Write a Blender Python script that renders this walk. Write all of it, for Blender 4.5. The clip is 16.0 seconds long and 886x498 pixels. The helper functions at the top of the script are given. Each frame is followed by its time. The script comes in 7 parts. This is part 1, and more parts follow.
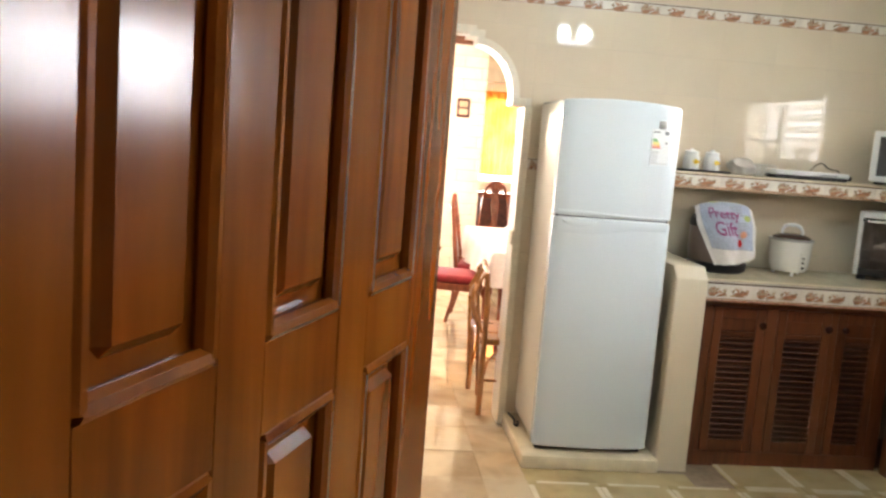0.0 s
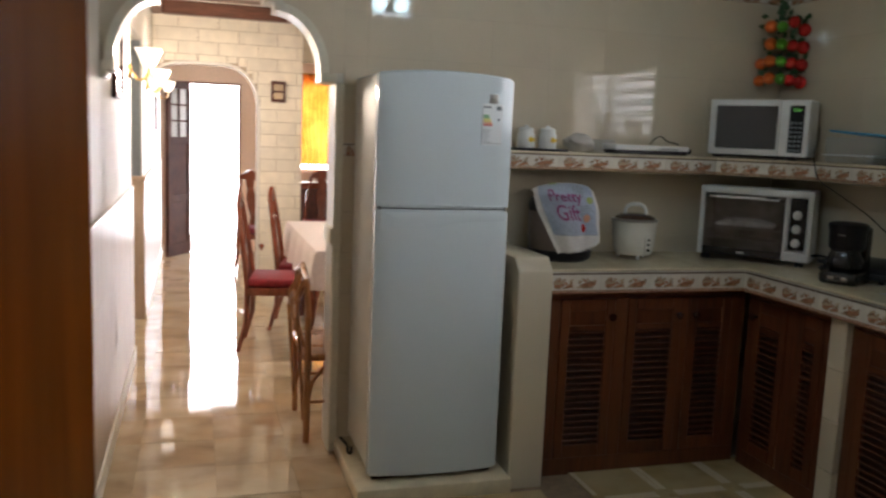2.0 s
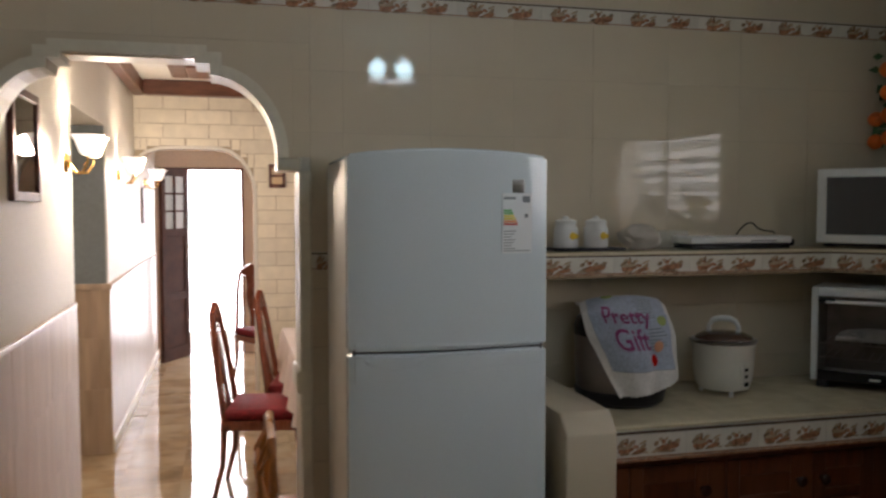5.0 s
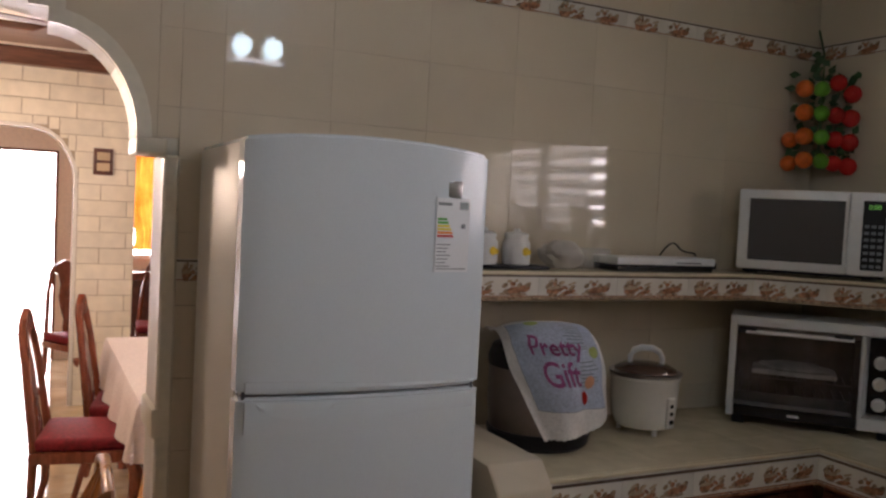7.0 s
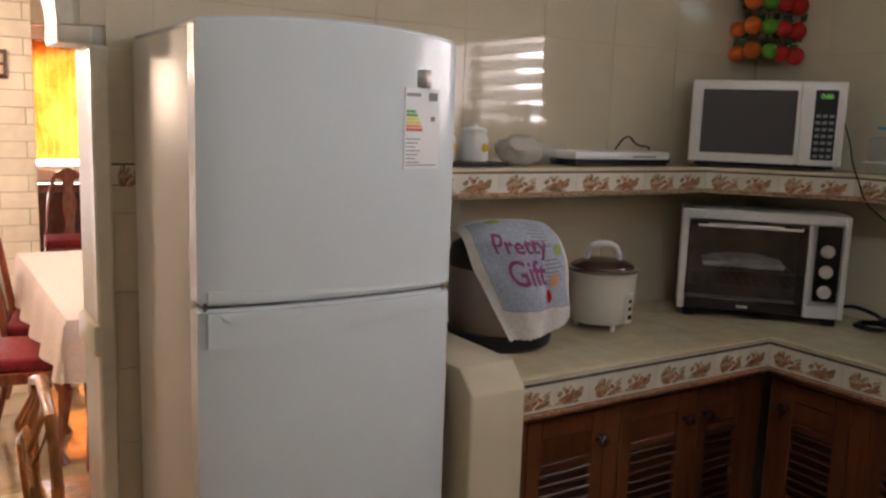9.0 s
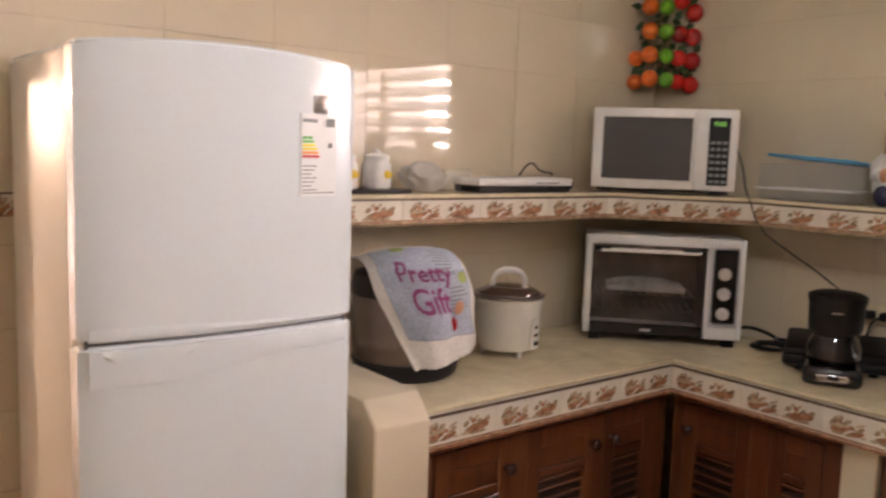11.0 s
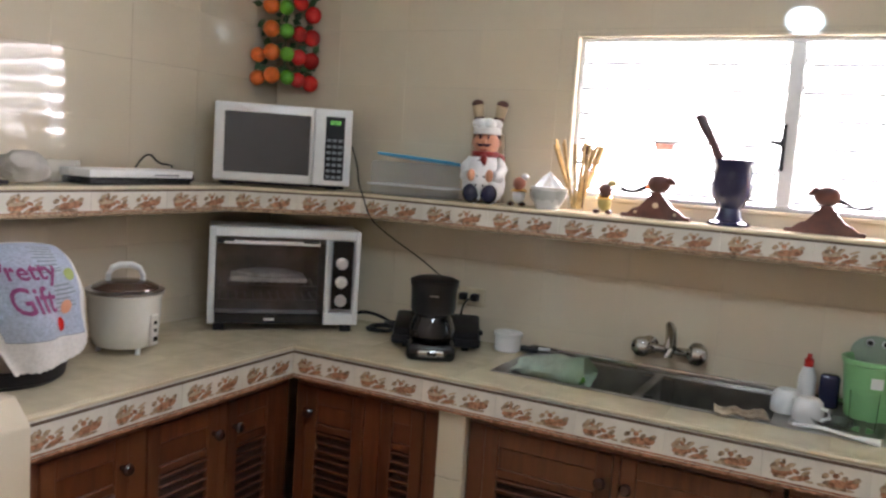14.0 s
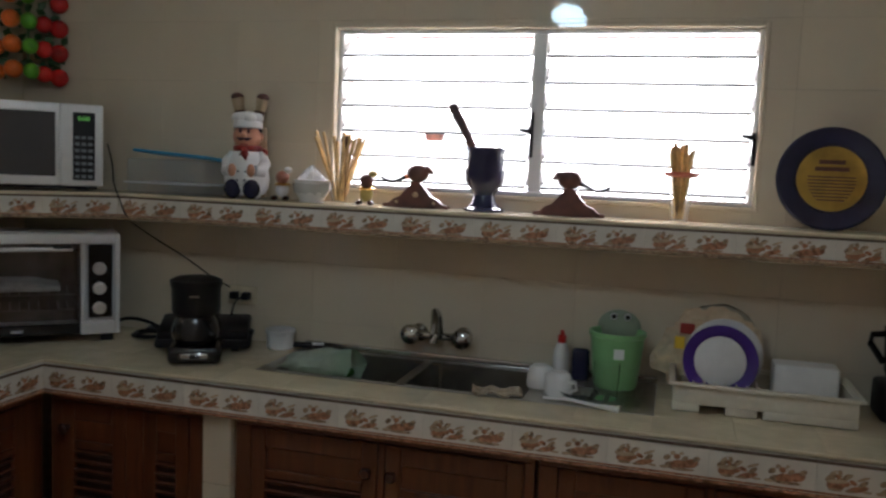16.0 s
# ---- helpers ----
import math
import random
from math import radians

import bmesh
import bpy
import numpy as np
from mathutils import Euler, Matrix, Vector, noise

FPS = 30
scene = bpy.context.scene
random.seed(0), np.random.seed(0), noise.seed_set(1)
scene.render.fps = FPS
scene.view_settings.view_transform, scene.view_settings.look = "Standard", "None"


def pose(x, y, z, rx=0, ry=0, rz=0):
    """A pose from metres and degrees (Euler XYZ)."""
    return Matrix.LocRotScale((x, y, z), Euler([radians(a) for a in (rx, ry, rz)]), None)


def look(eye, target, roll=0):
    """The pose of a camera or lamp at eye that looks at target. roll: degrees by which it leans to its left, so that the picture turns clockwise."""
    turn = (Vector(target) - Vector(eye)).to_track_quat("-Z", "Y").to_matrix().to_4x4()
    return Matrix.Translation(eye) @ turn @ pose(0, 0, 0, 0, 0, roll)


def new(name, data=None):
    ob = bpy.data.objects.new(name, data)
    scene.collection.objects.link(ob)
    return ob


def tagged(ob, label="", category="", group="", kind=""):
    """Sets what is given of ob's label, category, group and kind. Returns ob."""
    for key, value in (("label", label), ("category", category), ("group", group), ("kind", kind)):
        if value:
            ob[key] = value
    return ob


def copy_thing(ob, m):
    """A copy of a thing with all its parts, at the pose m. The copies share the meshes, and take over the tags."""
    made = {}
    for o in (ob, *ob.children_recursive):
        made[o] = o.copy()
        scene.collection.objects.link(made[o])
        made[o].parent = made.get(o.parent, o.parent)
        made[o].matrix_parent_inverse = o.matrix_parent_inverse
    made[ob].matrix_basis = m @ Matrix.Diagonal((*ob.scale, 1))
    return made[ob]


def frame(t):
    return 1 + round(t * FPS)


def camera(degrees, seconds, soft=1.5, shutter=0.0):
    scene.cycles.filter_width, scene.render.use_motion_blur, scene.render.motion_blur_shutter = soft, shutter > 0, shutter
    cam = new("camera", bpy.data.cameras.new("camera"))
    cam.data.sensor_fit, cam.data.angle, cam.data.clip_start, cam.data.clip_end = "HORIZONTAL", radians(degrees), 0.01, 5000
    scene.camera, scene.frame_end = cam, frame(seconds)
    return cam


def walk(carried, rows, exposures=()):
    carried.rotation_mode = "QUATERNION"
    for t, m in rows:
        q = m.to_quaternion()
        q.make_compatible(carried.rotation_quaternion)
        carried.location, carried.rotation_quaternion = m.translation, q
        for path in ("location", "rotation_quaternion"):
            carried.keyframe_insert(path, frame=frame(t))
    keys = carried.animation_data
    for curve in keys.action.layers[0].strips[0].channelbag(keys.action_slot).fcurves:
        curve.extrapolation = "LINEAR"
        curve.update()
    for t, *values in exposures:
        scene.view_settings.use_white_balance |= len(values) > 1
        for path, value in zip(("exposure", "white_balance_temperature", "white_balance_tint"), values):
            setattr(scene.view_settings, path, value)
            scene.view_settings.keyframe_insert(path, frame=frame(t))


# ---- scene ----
cam = camera(56.1, 16.0, soft=2.4, shutter=0.5)
PATH = [
    (0, (-0.009, 0.042, 1.505), (0.3754, 3.9891, 0.9831), 4.46),
    (0.5, (0.005, 0.124, 1.489), (0.5693, 4.0420, 0.9139), 3.23),
    (1, (0.077, 0.269, 1.497), (0.7388, 4.1650, 0.8777), 3.23),
    (1.5, (0.131, 0.445, 1.488), (0.8510, 4.3316, 0.8748), 4.01),
    (2, (0.174, 0.611, 1.493), (1.3203, 4.4050, 0.9533), 2.31),
    (2.5, (0.207, 0.725, 1.525), (1.4345, 4.4867, 0.9393), 0.84),
    (3, (0.329, 0.892, 1.521), (1.2344, 4.7508, 0.9824), 1.15),
    (3.5, (0.427, 1.032, 1.530), (1.2008, 4.9154, 0.9637), 1.12),
    (4, (0.458, 1.234, 1.549), (1.3693, 5.1177, 1.2547), 1.43),
    (4.5, (0.512, 1.454, 1.562), (1.3881, 5.3513, 1.3541), -1.37),
    (5, (0.561, 1.640, 1.592), (1.5503, 5.5102, 1.3854), -0.03),
    (5.2, (0.557, 1.715, 1.594), (1.7017, 5.5459, 1.4755), 0.67),
    (7.3, (0.466, 2.200, 1.594), (2.3304, 5.7335, 1.3978), 2.60),
    (7.5, (0.454, 2.235, 1.594), (2.3885, 5.7296, 1.3814), 2.40),
    (8, (0.402, 2.299, 1.587), (2.4487, 5.7163, 1.2220), 2.18),
    (8.2, (0.398, 2.307, 1.583), (2.4899, 5.6872, 1.1377), 1.95),
    (10.3, (0.474, 2.299, 1.542), (2.6423, 5.5935, 0.8751), 1.67),
    (10.5, (0.470, 2.305, 1.546), (2.7132, 5.5639, 0.9565), 1.97),
    (11, (0.469, 2.318, 1.564), (2.9463, 5.4228, 1.0913), 1.91),
    (11.5, (0.468, 2.330, 1.558), (3.2702, 5.1634, 1.2122), 1.18),
    (12, (0.448, 2.332, 1.575), (3.4700, 4.9297, 1.2286), 1.48),
    (12.5, (0.415, 2.316, 1.572), (3.6553, 4.6397, 1.2550), 2.46),
    (13, (0.419, 2.295, 1.579), (3.8162, 4.3689, 1.1817), 3.39),
    (13.5, (0.441, 2.256, 1.583), (3.9276, 4.1695, 1.1559), 3.29),
    (14, (0.462, 2.215, 1.585), (3.9979, 4.0329, 1.1463), 3.83),
    (14.5, (0.466, 2.180, 1.599), (4.0668, 3.8758, 1.2008), 2.72),
    (15, (0.489, 2.127, 1.583), (4.1691, 3.6514, 1.2185), 1.64),
    (15.5, (0.532, 2.066, 1.584), (4.3124, 3.3078, 1.1757), 1.43),
    (16, (0.555, 2.029, 1.574), (4.3896, 3.0955, 1.1757), 2.38),
]
EXPO = [(0.0, 0.42, 6250, 16), (0.5, 0.05, 6200, 14), (1.0, 0.05, 6100, 13), (1.5, -0.78, 5900, 16), (2.5, -1.3, 5920, 15), (3.5, -1.62, 5950, 14), (5.0, -1.8, 6100, 18), (7.5, -1.42, 6450, 29), (8.2, -1.15, 6550, 28), (10.3, -0.42, 7000, 24), (11.0, 0.0, 7250, 36), (12.0, 0.1, 7050, 34), (12.5, 0.5, 6750, 32), (13.0, 0.42, 6450, 30), (13.5, 0.14, 6150, 27), (14.5, 0.0, 5950, 23), (15.0, -0.25, 5950, 25), (15.5, -0.75, 5900, 22), (16.0, -1.3, 5850, 20)]
walk(cam, [(t, look(eye, target, roll)) for t, eye, target, roll in PATH], EXPO)

# ---- world, sun, lamps ----
world = bpy.data.worlds.new("sky_world")
world.use_nodes = True
scene.world = world
sky = world.node_tree.nodes.new("ShaderNodeTexSky")
sky.sky_type = "NISHITA"
sky.sun_disc = False
sky.sun_elevation = radians(42)
sky.sun_rotation = radians(70)
world.node_tree.links.new(sky.outputs[0], world.node_tree.nodes["Background"].inputs[0])
world.node_tree.nodes["Background"].inputs[1].default_value = 0.15


def lamp(name, kind, power, colour, m, size=0.1, size_y=None):
    data = bpy.data.lights.new(name, kind)
    data.energy, data.color = power, colour
    if kind == "AREA":
        data.shape, data.size, data.size_y = "RECTANGLE", size, size_y or size
    elif kind == "SUN":
        data.angle = radians(0.6)
    else:
        data.shadow_soft_size = size
    ob = new(name, data)
    ob.matrix_world = m
    return ob


lamp("sun", "SUN", 4.0, (1, 0.93, 0.82), look((8, 3, 10), (2.0, 4.6, 0)))
lamp("window_daylight", "AREA", 28, (1, 0.95, 0.88), look((3.36, 2.46, 1.78), (2.0, 2.46, 1.4)), 1.3, 0.5)
lamp("far_door_daylight", "AREA", 75, (1, 0.95, 0.88), look((0.4, 11.4, 1.1), (0.4, 5.0, 0.9)), 0.8, 1.9)
lamp("curtain_daylight", "AREA", 24, (1, 0.88, 0.7), look((1.7, 11.25, 1.5), (1.7, 8, 1.2)), 1.0, 1.1)
lamp("kitchen_lamp_light", "AREA", 2.5, (0.86, 0.96, 1.0), pose(1.42, 2.6, 2.27), 0.26, 0.1)
# unseen fill panel, added to brighten the dining room; no fixture belongs to it
lamp("dining_fill", "AREA", 34, (1, 0.86, 0.68), pose(1.4, 6.8, 2.55), 0.6, 0.6)
lamp("hall_light", "POINT", 1.45, (1, 0.8, 0.55), pose(0.9, -0.4, 2.3), 0.08)
lamp("sconce_light_a", "POINT", 95, (1, 0.82, 0.58), pose(0.0, 5.95, 1.88), 0.05)
lamp("sconce_light_b", "POINT", 85, (1, 0.82, 0.58), pose(0.02, 7.9, 1.86), 0.05)


# ---- materials ----
def mat(name, colour, rough=0.5, metal=0.0, bump=0.0, scale=8.0, vary=0.12, spec=0.5, stretch=(1, 1, 1), obj_vary=0.0, detail=6.0, coat=0.0, second=None, second_scale=1.5, distort=0.0):
    """Principled surface: fine grain over broad patches, relief and slight change from piece to piece."""
    m = bpy.data.materials.new(name)
    m.use_nodes = True
    nt = m.node_tree
    N, L = nt.nodes, nt.links
    b = N["Principled BSDF"]
    b.inputs["Metallic"].default_value = metal
    b.inputs["Roughness"].default_value = rough
    b.inputs["Specular IOR Level"].default_value = spec
    b.inputs["Coat Weight"].default_value = coat
    b.inputs["Coat Roughness"].default_value = 0.08
    tc = N.new("ShaderNodeTexCoord")
    mp = N.new("ShaderNodeMapping")
    mp.inputs["Scale"].default_value = stretch
    info = N.new("ShaderNodeObjectInfo")
    shift = N.new("ShaderNodeVectorMath")
    shift.operation = "ADD"
    mul = N.new("ShaderNodeMath")
    mul.operation = "MULTIPLY"
    mul.inputs[1].default_value = 37.0
    L.new(info.outputs["Random"], mul.inputs[0])
    L.new(tc.outputs["Object"], mp.inputs["Vector"])
    L.new(mp.outputs[0], shift.inputs[0])
    L.new(mul.outputs[0], shift.inputs[1])
    fine = N.new("ShaderNodeTexNoise")
    fine.inputs["Scale"].default_value = scale
    fine.inputs["Detail"].default_value = detail
    fine.inputs["Distortion"].default_value = distort
    broad = N.new("ShaderNodeTexNoise")
    broad.inputs["Scale"].default_value = second_scale
    broad.inputs["Detail"].default_value = 3.0
    L.new(shift.outputs[0], fine.inputs["Vector"])
    L.new(shift.outputs[0], broad.inputs["Vector"])
    ramp = N.new("ShaderNodeValToRGB")
    c = Vector(colour)
    dark = c * (1 - vary * 2.2)
    light = c * (1 + vary)
    ramp.color_ramp.elements[0].position, ramp.color_ramp.elements[1].position = 0.32, 0.68
    ramp.color_ramp.elements[0].color = (*dark, 1)
    ramp.color_ramp.elements[1].color = (*light, 1)
    L.new(fine.outputs[0], ramp.inputs[0])
    mix = N.new("ShaderNodeMix")
    mix.data_type = "RGBA"
    r2 = N.new("ShaderNodeMapRange")
    r2.inputs[1].default_value, r2.inputs[2].default_value = 0.4, 0.65
    r2.inputs[3].default_value, r2.inputs[4].default_value = 0.0, 0.75 if second else 0.3
    L.new(broad.outputs[0], r2.inputs[0])
    L.new(r2.outputs[0], mix.inputs[0])
    L.new(ramp.outputs[0], mix.inputs[6])
    s = Vector(second) if second else c * (1 - vary)
    mix.inputs[7].default_value = (*s, 1)
    hsv = N.new("ShaderNodeHueSaturation")
    mr = N.new("ShaderNodeMapRange")
    mr.inputs[3].default_value, mr.inputs[4].default_value = 1 - obj_vary, 1 + obj_vary
    L.new(info.outputs["Random"], mr.inputs[0])
    L.new(mr.outputs[0], hsv.inputs["Value"])
    L.new(mix.outputs[2], hsv.inputs["Color"])
    L.new(hsv.outputs[0], b.inputs["Base Color"])
    rr = N.new("ShaderNodeMapRange")
    rr.inputs[3].default_value, rr.inputs[4].default_value = max(0.02, rough * 0.8), min(1, rough * 1.25)
    L.new(broad.outputs[0], rr.inputs[0])
    L.new(rr.outputs[0], b.inputs["Roughness"])
    if bump:
        bp = N.new("ShaderNodeBump")
        bp.inputs["Strength"].default_value = bump
        bp.inputs["Distance"].default_value = 0.004
        L.new(fine.outputs[0], bp.inputs["Height"])
        L.new(bp.outputs[0], b.inputs["Normal"])
    return m


def glow(name, colour, strength):
    m = bpy.data.materials.new(name)
    m.use_nodes = True
    b = m.node_tree.nodes["Principled BSDF"]
    b.inputs["Base Color"].default_value = (*colour, 1)
    b.inputs["Emission Color"].default_value = (*colour, 1)
    b.inputs["Emission Strength"].default_value = strength
    return m


def clear(name, colour=(1, 1, 1), rough=0.03, alpha=0.0, ior=1.3, milky=False):
    """Thin clear glass or plastic: gloss over a see-through body."""
    m = bpy.data.materials.new(name)
    m.use_nodes = True
    N, L = m.node_tree.nodes, m.node_tree.links
    out = N["Material Output"]
    g = N.new("ShaderNodeBsdfGlossy")
    g.inputs["Roughness"].default_value = rough
    t = N.new("ShaderNodeBsdfTransparent")
    t.inputs["Color"].default_value = (*colour, 1)
    d = N.new("ShaderNodeBsdfDiffuse" if milky else "ShaderNodeBsdfTranslucent")
    d.inputs["Color"].default_value = (*colour, 1)
    a = N.new("ShaderNodeMixShader")
    a.inputs[0].default_value = alpha
    L.new(t.outputs[0], a.inputs[1])
    L.new(d.outputs[0], a.inputs[2])
    f = N.new("ShaderNodeFresnel")
    f.inputs["IOR"].default_value = ior
    x = N.new("ShaderNodeMixShader")
    L.new(f.outputs[0], x.inputs[0])
    L.new(a.outputs[0], x.inputs[1])
    L.new(g.outputs[0], x.inputs[2])
    L.new(x.outputs[0], out.inputs[0])
    return m


def thin_cloth(name, colour, second, share=0.5):
    m = mat(name, colour, 0.8, vary=0.1, scale=20, second=second, second_scale=3.0)
    N, L = m.node_tree.nodes, m.node_tree.links
    t = N.new("ShaderNodeBsdfTranslucent")
    hs = [n for n in N if n.bl_idname == "ShaderNodeHueSaturation"][0]
    L.new(hs.outputs[0], t.inputs[0])
    x = N.new("ShaderNodeMixShader")
    x.inputs[0].default_value = share
    L.new(N["Principled BSDF"].outputs[0], x.inputs[1])
    L.new(t.outputs[0], x.inputs[2])
    L.new(x.outputs[0], N["Material Output"].inputs[0])
    return m


M_TILE = mat("glazed_wall_tile", (0.665, 0.578, 0.44), 0.04, vary=0.03, scale=3, obj_vary=0.006, bump=0.008, spec=0.6, second=(0.645, 0.558, 0.42))
M_GROUT = mat("grout", (0.645, 0.56, 0.425), 0.8, vary=0.08, scale=40)
M_COUNTER = mat("glazed_counter_tile", (0.70, 0.61, 0.43), 0.16, vary=0.06, scale=14, obj_vary=0.05, bump=0.03)
M_PLASTER = mat("painted_plaster", (0.70, 0.66, 0.58), 0.45, vary=0.03, scale=60, bump=0.08)
M_CEIL = mat("ceiling_plaster", (0.8, 0.78, 0.72), 0.7, vary=0.03, scale=50, bump=0.1)
M_WAINSCOT = mat("beige_streaked_wainscot_tile", (0.46, 0.345, 0.245), 0.34, spec=0.35, vary=0.10, scale=5, stretch=(4, 4, 0.6), obj_vary=0.02, second=(0.40, 0.295, 0.205), second_scale=3)
M_FLOOR = mat("polished_marbled_floor_tile", (0.48, 0.345, 0.20), 0.04, vary=0.15, scale=3.2, obj_vary=0.12, second=(0.58, 0.47, 0.32), second_scale=3.5, distort=1.0, spec=0.75)
M_KTILE = mat("olive_tan_floor_tile", (0.46, 0.35, 0.17), 0.1, vary=0.12, scale=6, obj_vary=0.06, second=(0.52, 0.42, 0.24), second_scale=3.5)
M_KPALE = mat("pale_cream_tile_border", (0.66, 0.56, 0.38), 0.1, vary=0.06, scale=10)
M_JOINT = mat("floor_joint", (0.25, 0.18, 0.11), 0.7, vary=0.1, scale=30)
M_BRICK = mat("cream_brick_tile", (0.79, 0.72, 0.58), 0.4, vary=0.05, scale=10, obj_vary=0.06, bump=0.15)
M_BRICKJ = mat("brick_joint", (0.42, 0.34, 0.24), 0.9, vary=0.1)
M_PEACH = mat("peach_painted_wall", (0.85, 0.69, 0.57), 0.6, vary=0.04, scale=40, bump=0.05)
M_OLDDOOR = mat("dull_dark_brown_door_paint", (0.09, 0.04, 0.028), 0.75, vary=0.15, spec=0.15)
M_BEAM = mat("dark_stained_beam", (0.12, 0.045, 0.025), 0.4, vary=0.2, scale=6, stretch=(1, 8, 8))
M_DOOR = mat("varnished_mahogany_door", (0.19, 0.050, 0.006), 0.15, spec=0.35, vary=0.17, scale=4, stretch=(6, 6, 0.6), coat=0.0, second=(0.26, 0.084, 0.010), second_scale=1.2, bump=0.06, distort=0.6)
M_CAB = mat("stained_cedar_cabinet", (0.115, 0.031, 0.010), 0.34, vary=0.2, scale=7, stretch=(7, 7, 0.7), coat=0.15, second=(0.15, 0.046, 0.015), bump=0.08, obj_vary=0.12, distort=0.5)
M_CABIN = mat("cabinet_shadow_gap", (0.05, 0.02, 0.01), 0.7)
M_KNOB = mat("dark_turned_knob", (0.045, 0.015, 0.01), 0.25, vary=0.2)
M_CHAIR = mat("polished_chair_wood", (0.22, 0.06, 0.03), 0.2, vary=0.2, scale=8, stretch=(5, 5, 1), coat=0.4)
M_RATTAN = mat("honey_rattan", (0.42, 0.165, 0.04), 0.28, vary=0.2, scale=12, stretch=(5, 5, 1), coat=0.4)
M_RED = mat("red_velvet", (0.22, 0.006, 0.014), 0.75, vary=0.2, scale=60, bump=0.2)
M_CLOTH = mat("pale_tablecloth", (0.78, 0.68, 0.64), 0.8, vary=0.05, scale=60, bump=0.1)
M_FRIDGE = mat("white_fridge_enamel", (0.64, 0.70, 0.725), 0.13, vary=0.01, scale=200, bump=0.015)
M_FRSIDE = mat("white_fridge_side", (0.66, 0.66, 0.62), 0.42, vary=0.02, scale=150, bump=0.04)
M_SEAL = mat("grey_seal", (0.12, 0.12, 0.13), 0.5)
M_WHITE = mat("white_plastic", (0.79, 0.79, 0.785), 0.3, vary=0.02, scale=40)
M_LIDGLASS = mat("smoked_brown_lid_glass", (0.10, 0.06, 0.045), 0.08, vary=0.05, spec=0.7)
M_COOKER = mat("warm_white_enamel", (0.76, 0.735, 0.67), 0.22, vary=0.015, scale=40)
M_CREAM = mat("cream_plastic", (0.75, 0.7, 0.58), 0.35, vary=0.03, scale=40)
M_BLACK = mat("black_plastic", (0.012, 0.011, 0.012), 0.22, vary=0.1)
M_MATTBLACK = mat("matt_black_plastic", (0.008, 0.007, 0.009), 0.42, vary=0.15, spec=0.3)
M_DARKGLASS = mat("dark_oven_glass", (0.018, 0.016, 0.016), 0.06, vary=0.05)
M_MWGLASS = mat("microwave_mesh_window", (0.055, 0.05, 0.05), 0.18, vary=0.06, scale=300)
M_STEEL = mat("brushed_steel", (0.42, 0.4, 0.38), 0.28, 1.0, vary=0.1, scale=10, stretch=(1, 1, 14))
M_DARKSTEEL = mat("dull_dark_steel", (0.24, 0.195, 0.175), 0.3, 0.85, vary=0.03, scale=40)
M_ALU = mat("satin_aluminium_knob", (0.72, 0.71, 0.69), 0.35, 0.5, vary=0.04)
M_CAVITY = mat("greasy_grey_oven_lining", (0.34, 0.31, 0.29), 0.35, 0.4, vary=0.25, scale=9, second=(0.22, 0.19, 0.17), second_scale=4)
M_SINK = mat("sink_steel", (0.40, 0.375, 0.34), 0.36, 1.0, vary=0.12, scale=8)
M_CHROME = mat("chrome", (0.46, 0.45, 0.44), 0.09, 1.0, vary=0.02)
M_BRASS = mat("polished_brass", (0.75, 0.5, 0.18), 0.18, 1.0, vary=0.05)
M_GREEN = mat("green_pail_plastic", (0.26, 0.55, 0.24), 0.35, vary=0.05)
M_BLUE = mat("blue_lid_plastic", (0.05, 0.33, 0.58), 0.35, vary=0.05)
M_PURPLE = mat("purple_plate_rim", (0.06, 0.025, 0.24), 0.2, vary=0.04)
M_NAVY = mat("navy_glazed_mortar", (0.018, 0.018, 0.05), 0.12, vary=0.2)
M_BROWN = mat("carved_dark_brown_wood", (0.10, 0.03, 0.02), 0.35, vary=0.25, scale=20)
M_SKIN = mat("pink_glaze", (0.62, 0.30, 0.18), 0.3, vary=0.04)
M_TERRA = mat("terracotta_glaze", (0.36, 0.13, 0.08), 0.35, vary=0.1)
M_OLIVEY = mat("mustard_glaze", (0.42, 0.33, 0.10), 0.35, vary=0.15)
M_REDG = mat("red_glaze", (0.35, 0.03, 0.025), 0.3)
M_BEIGE = mat("beige_glaze", (0.5, 0.38, 0.24), 0.4, vary=0.08)
M_ORANGE = mat("orange_fruit", (0.85, 0.17, 0.02), 0.4, vary=0.1, scale=60, bump=0.1)
M_TOMATO = mat("red_fruit", (0.62, 0.025, 0.02), 0.25, vary=0.15)
M_LIME = mat("lime_fruit", (0.12, 0.42, 0.02), 0.4, vary=0.15, scale=40)
M_LIMED = mat("dark_green_vegetable", (0.05, 0.2, 0.02), 0.4, vary=0.2)
M_LEAF = mat("dark_leaf", (0.03, 0.09, 0.02), 0.5, vary=0.2)
M_CORAL = mat("coral_ribbon", (0.62, 0.16, 0.08), 0.5)
M_STRAW = mat("dry_straw", (0.70, 0.46, 0.18), 0.6, vary=0.25, scale=30)
M_MOTIF3 = mat("fired_tan_motif", (0.50, 0.38, 0.26), 0.2, vary=0.15, scale=60)
M_MOTIF = mat("fired_russet_motif", (0.45, 0.22, 0.125), 0.2, vary=0.3, scale=90)
M_MOTIF2 = mat("fired_olive_brown_motif", (0.40, 0.28, 0.18), 0.2, vary=0.3, scale=90)
M_BAND = mat("pale_border_tile", (0.71, 0.67, 0.59), 0.12, vary=0.05, scale=14, obj_vary=0.04)
M_LIMEP = mat("olive_print", (0.36, 0.42, 0.14), 0.9, vary=0.15)
M_LINE = mat("brown_border_line", (0.15, 0.105, 0.08), 0.25, vary=0.1)
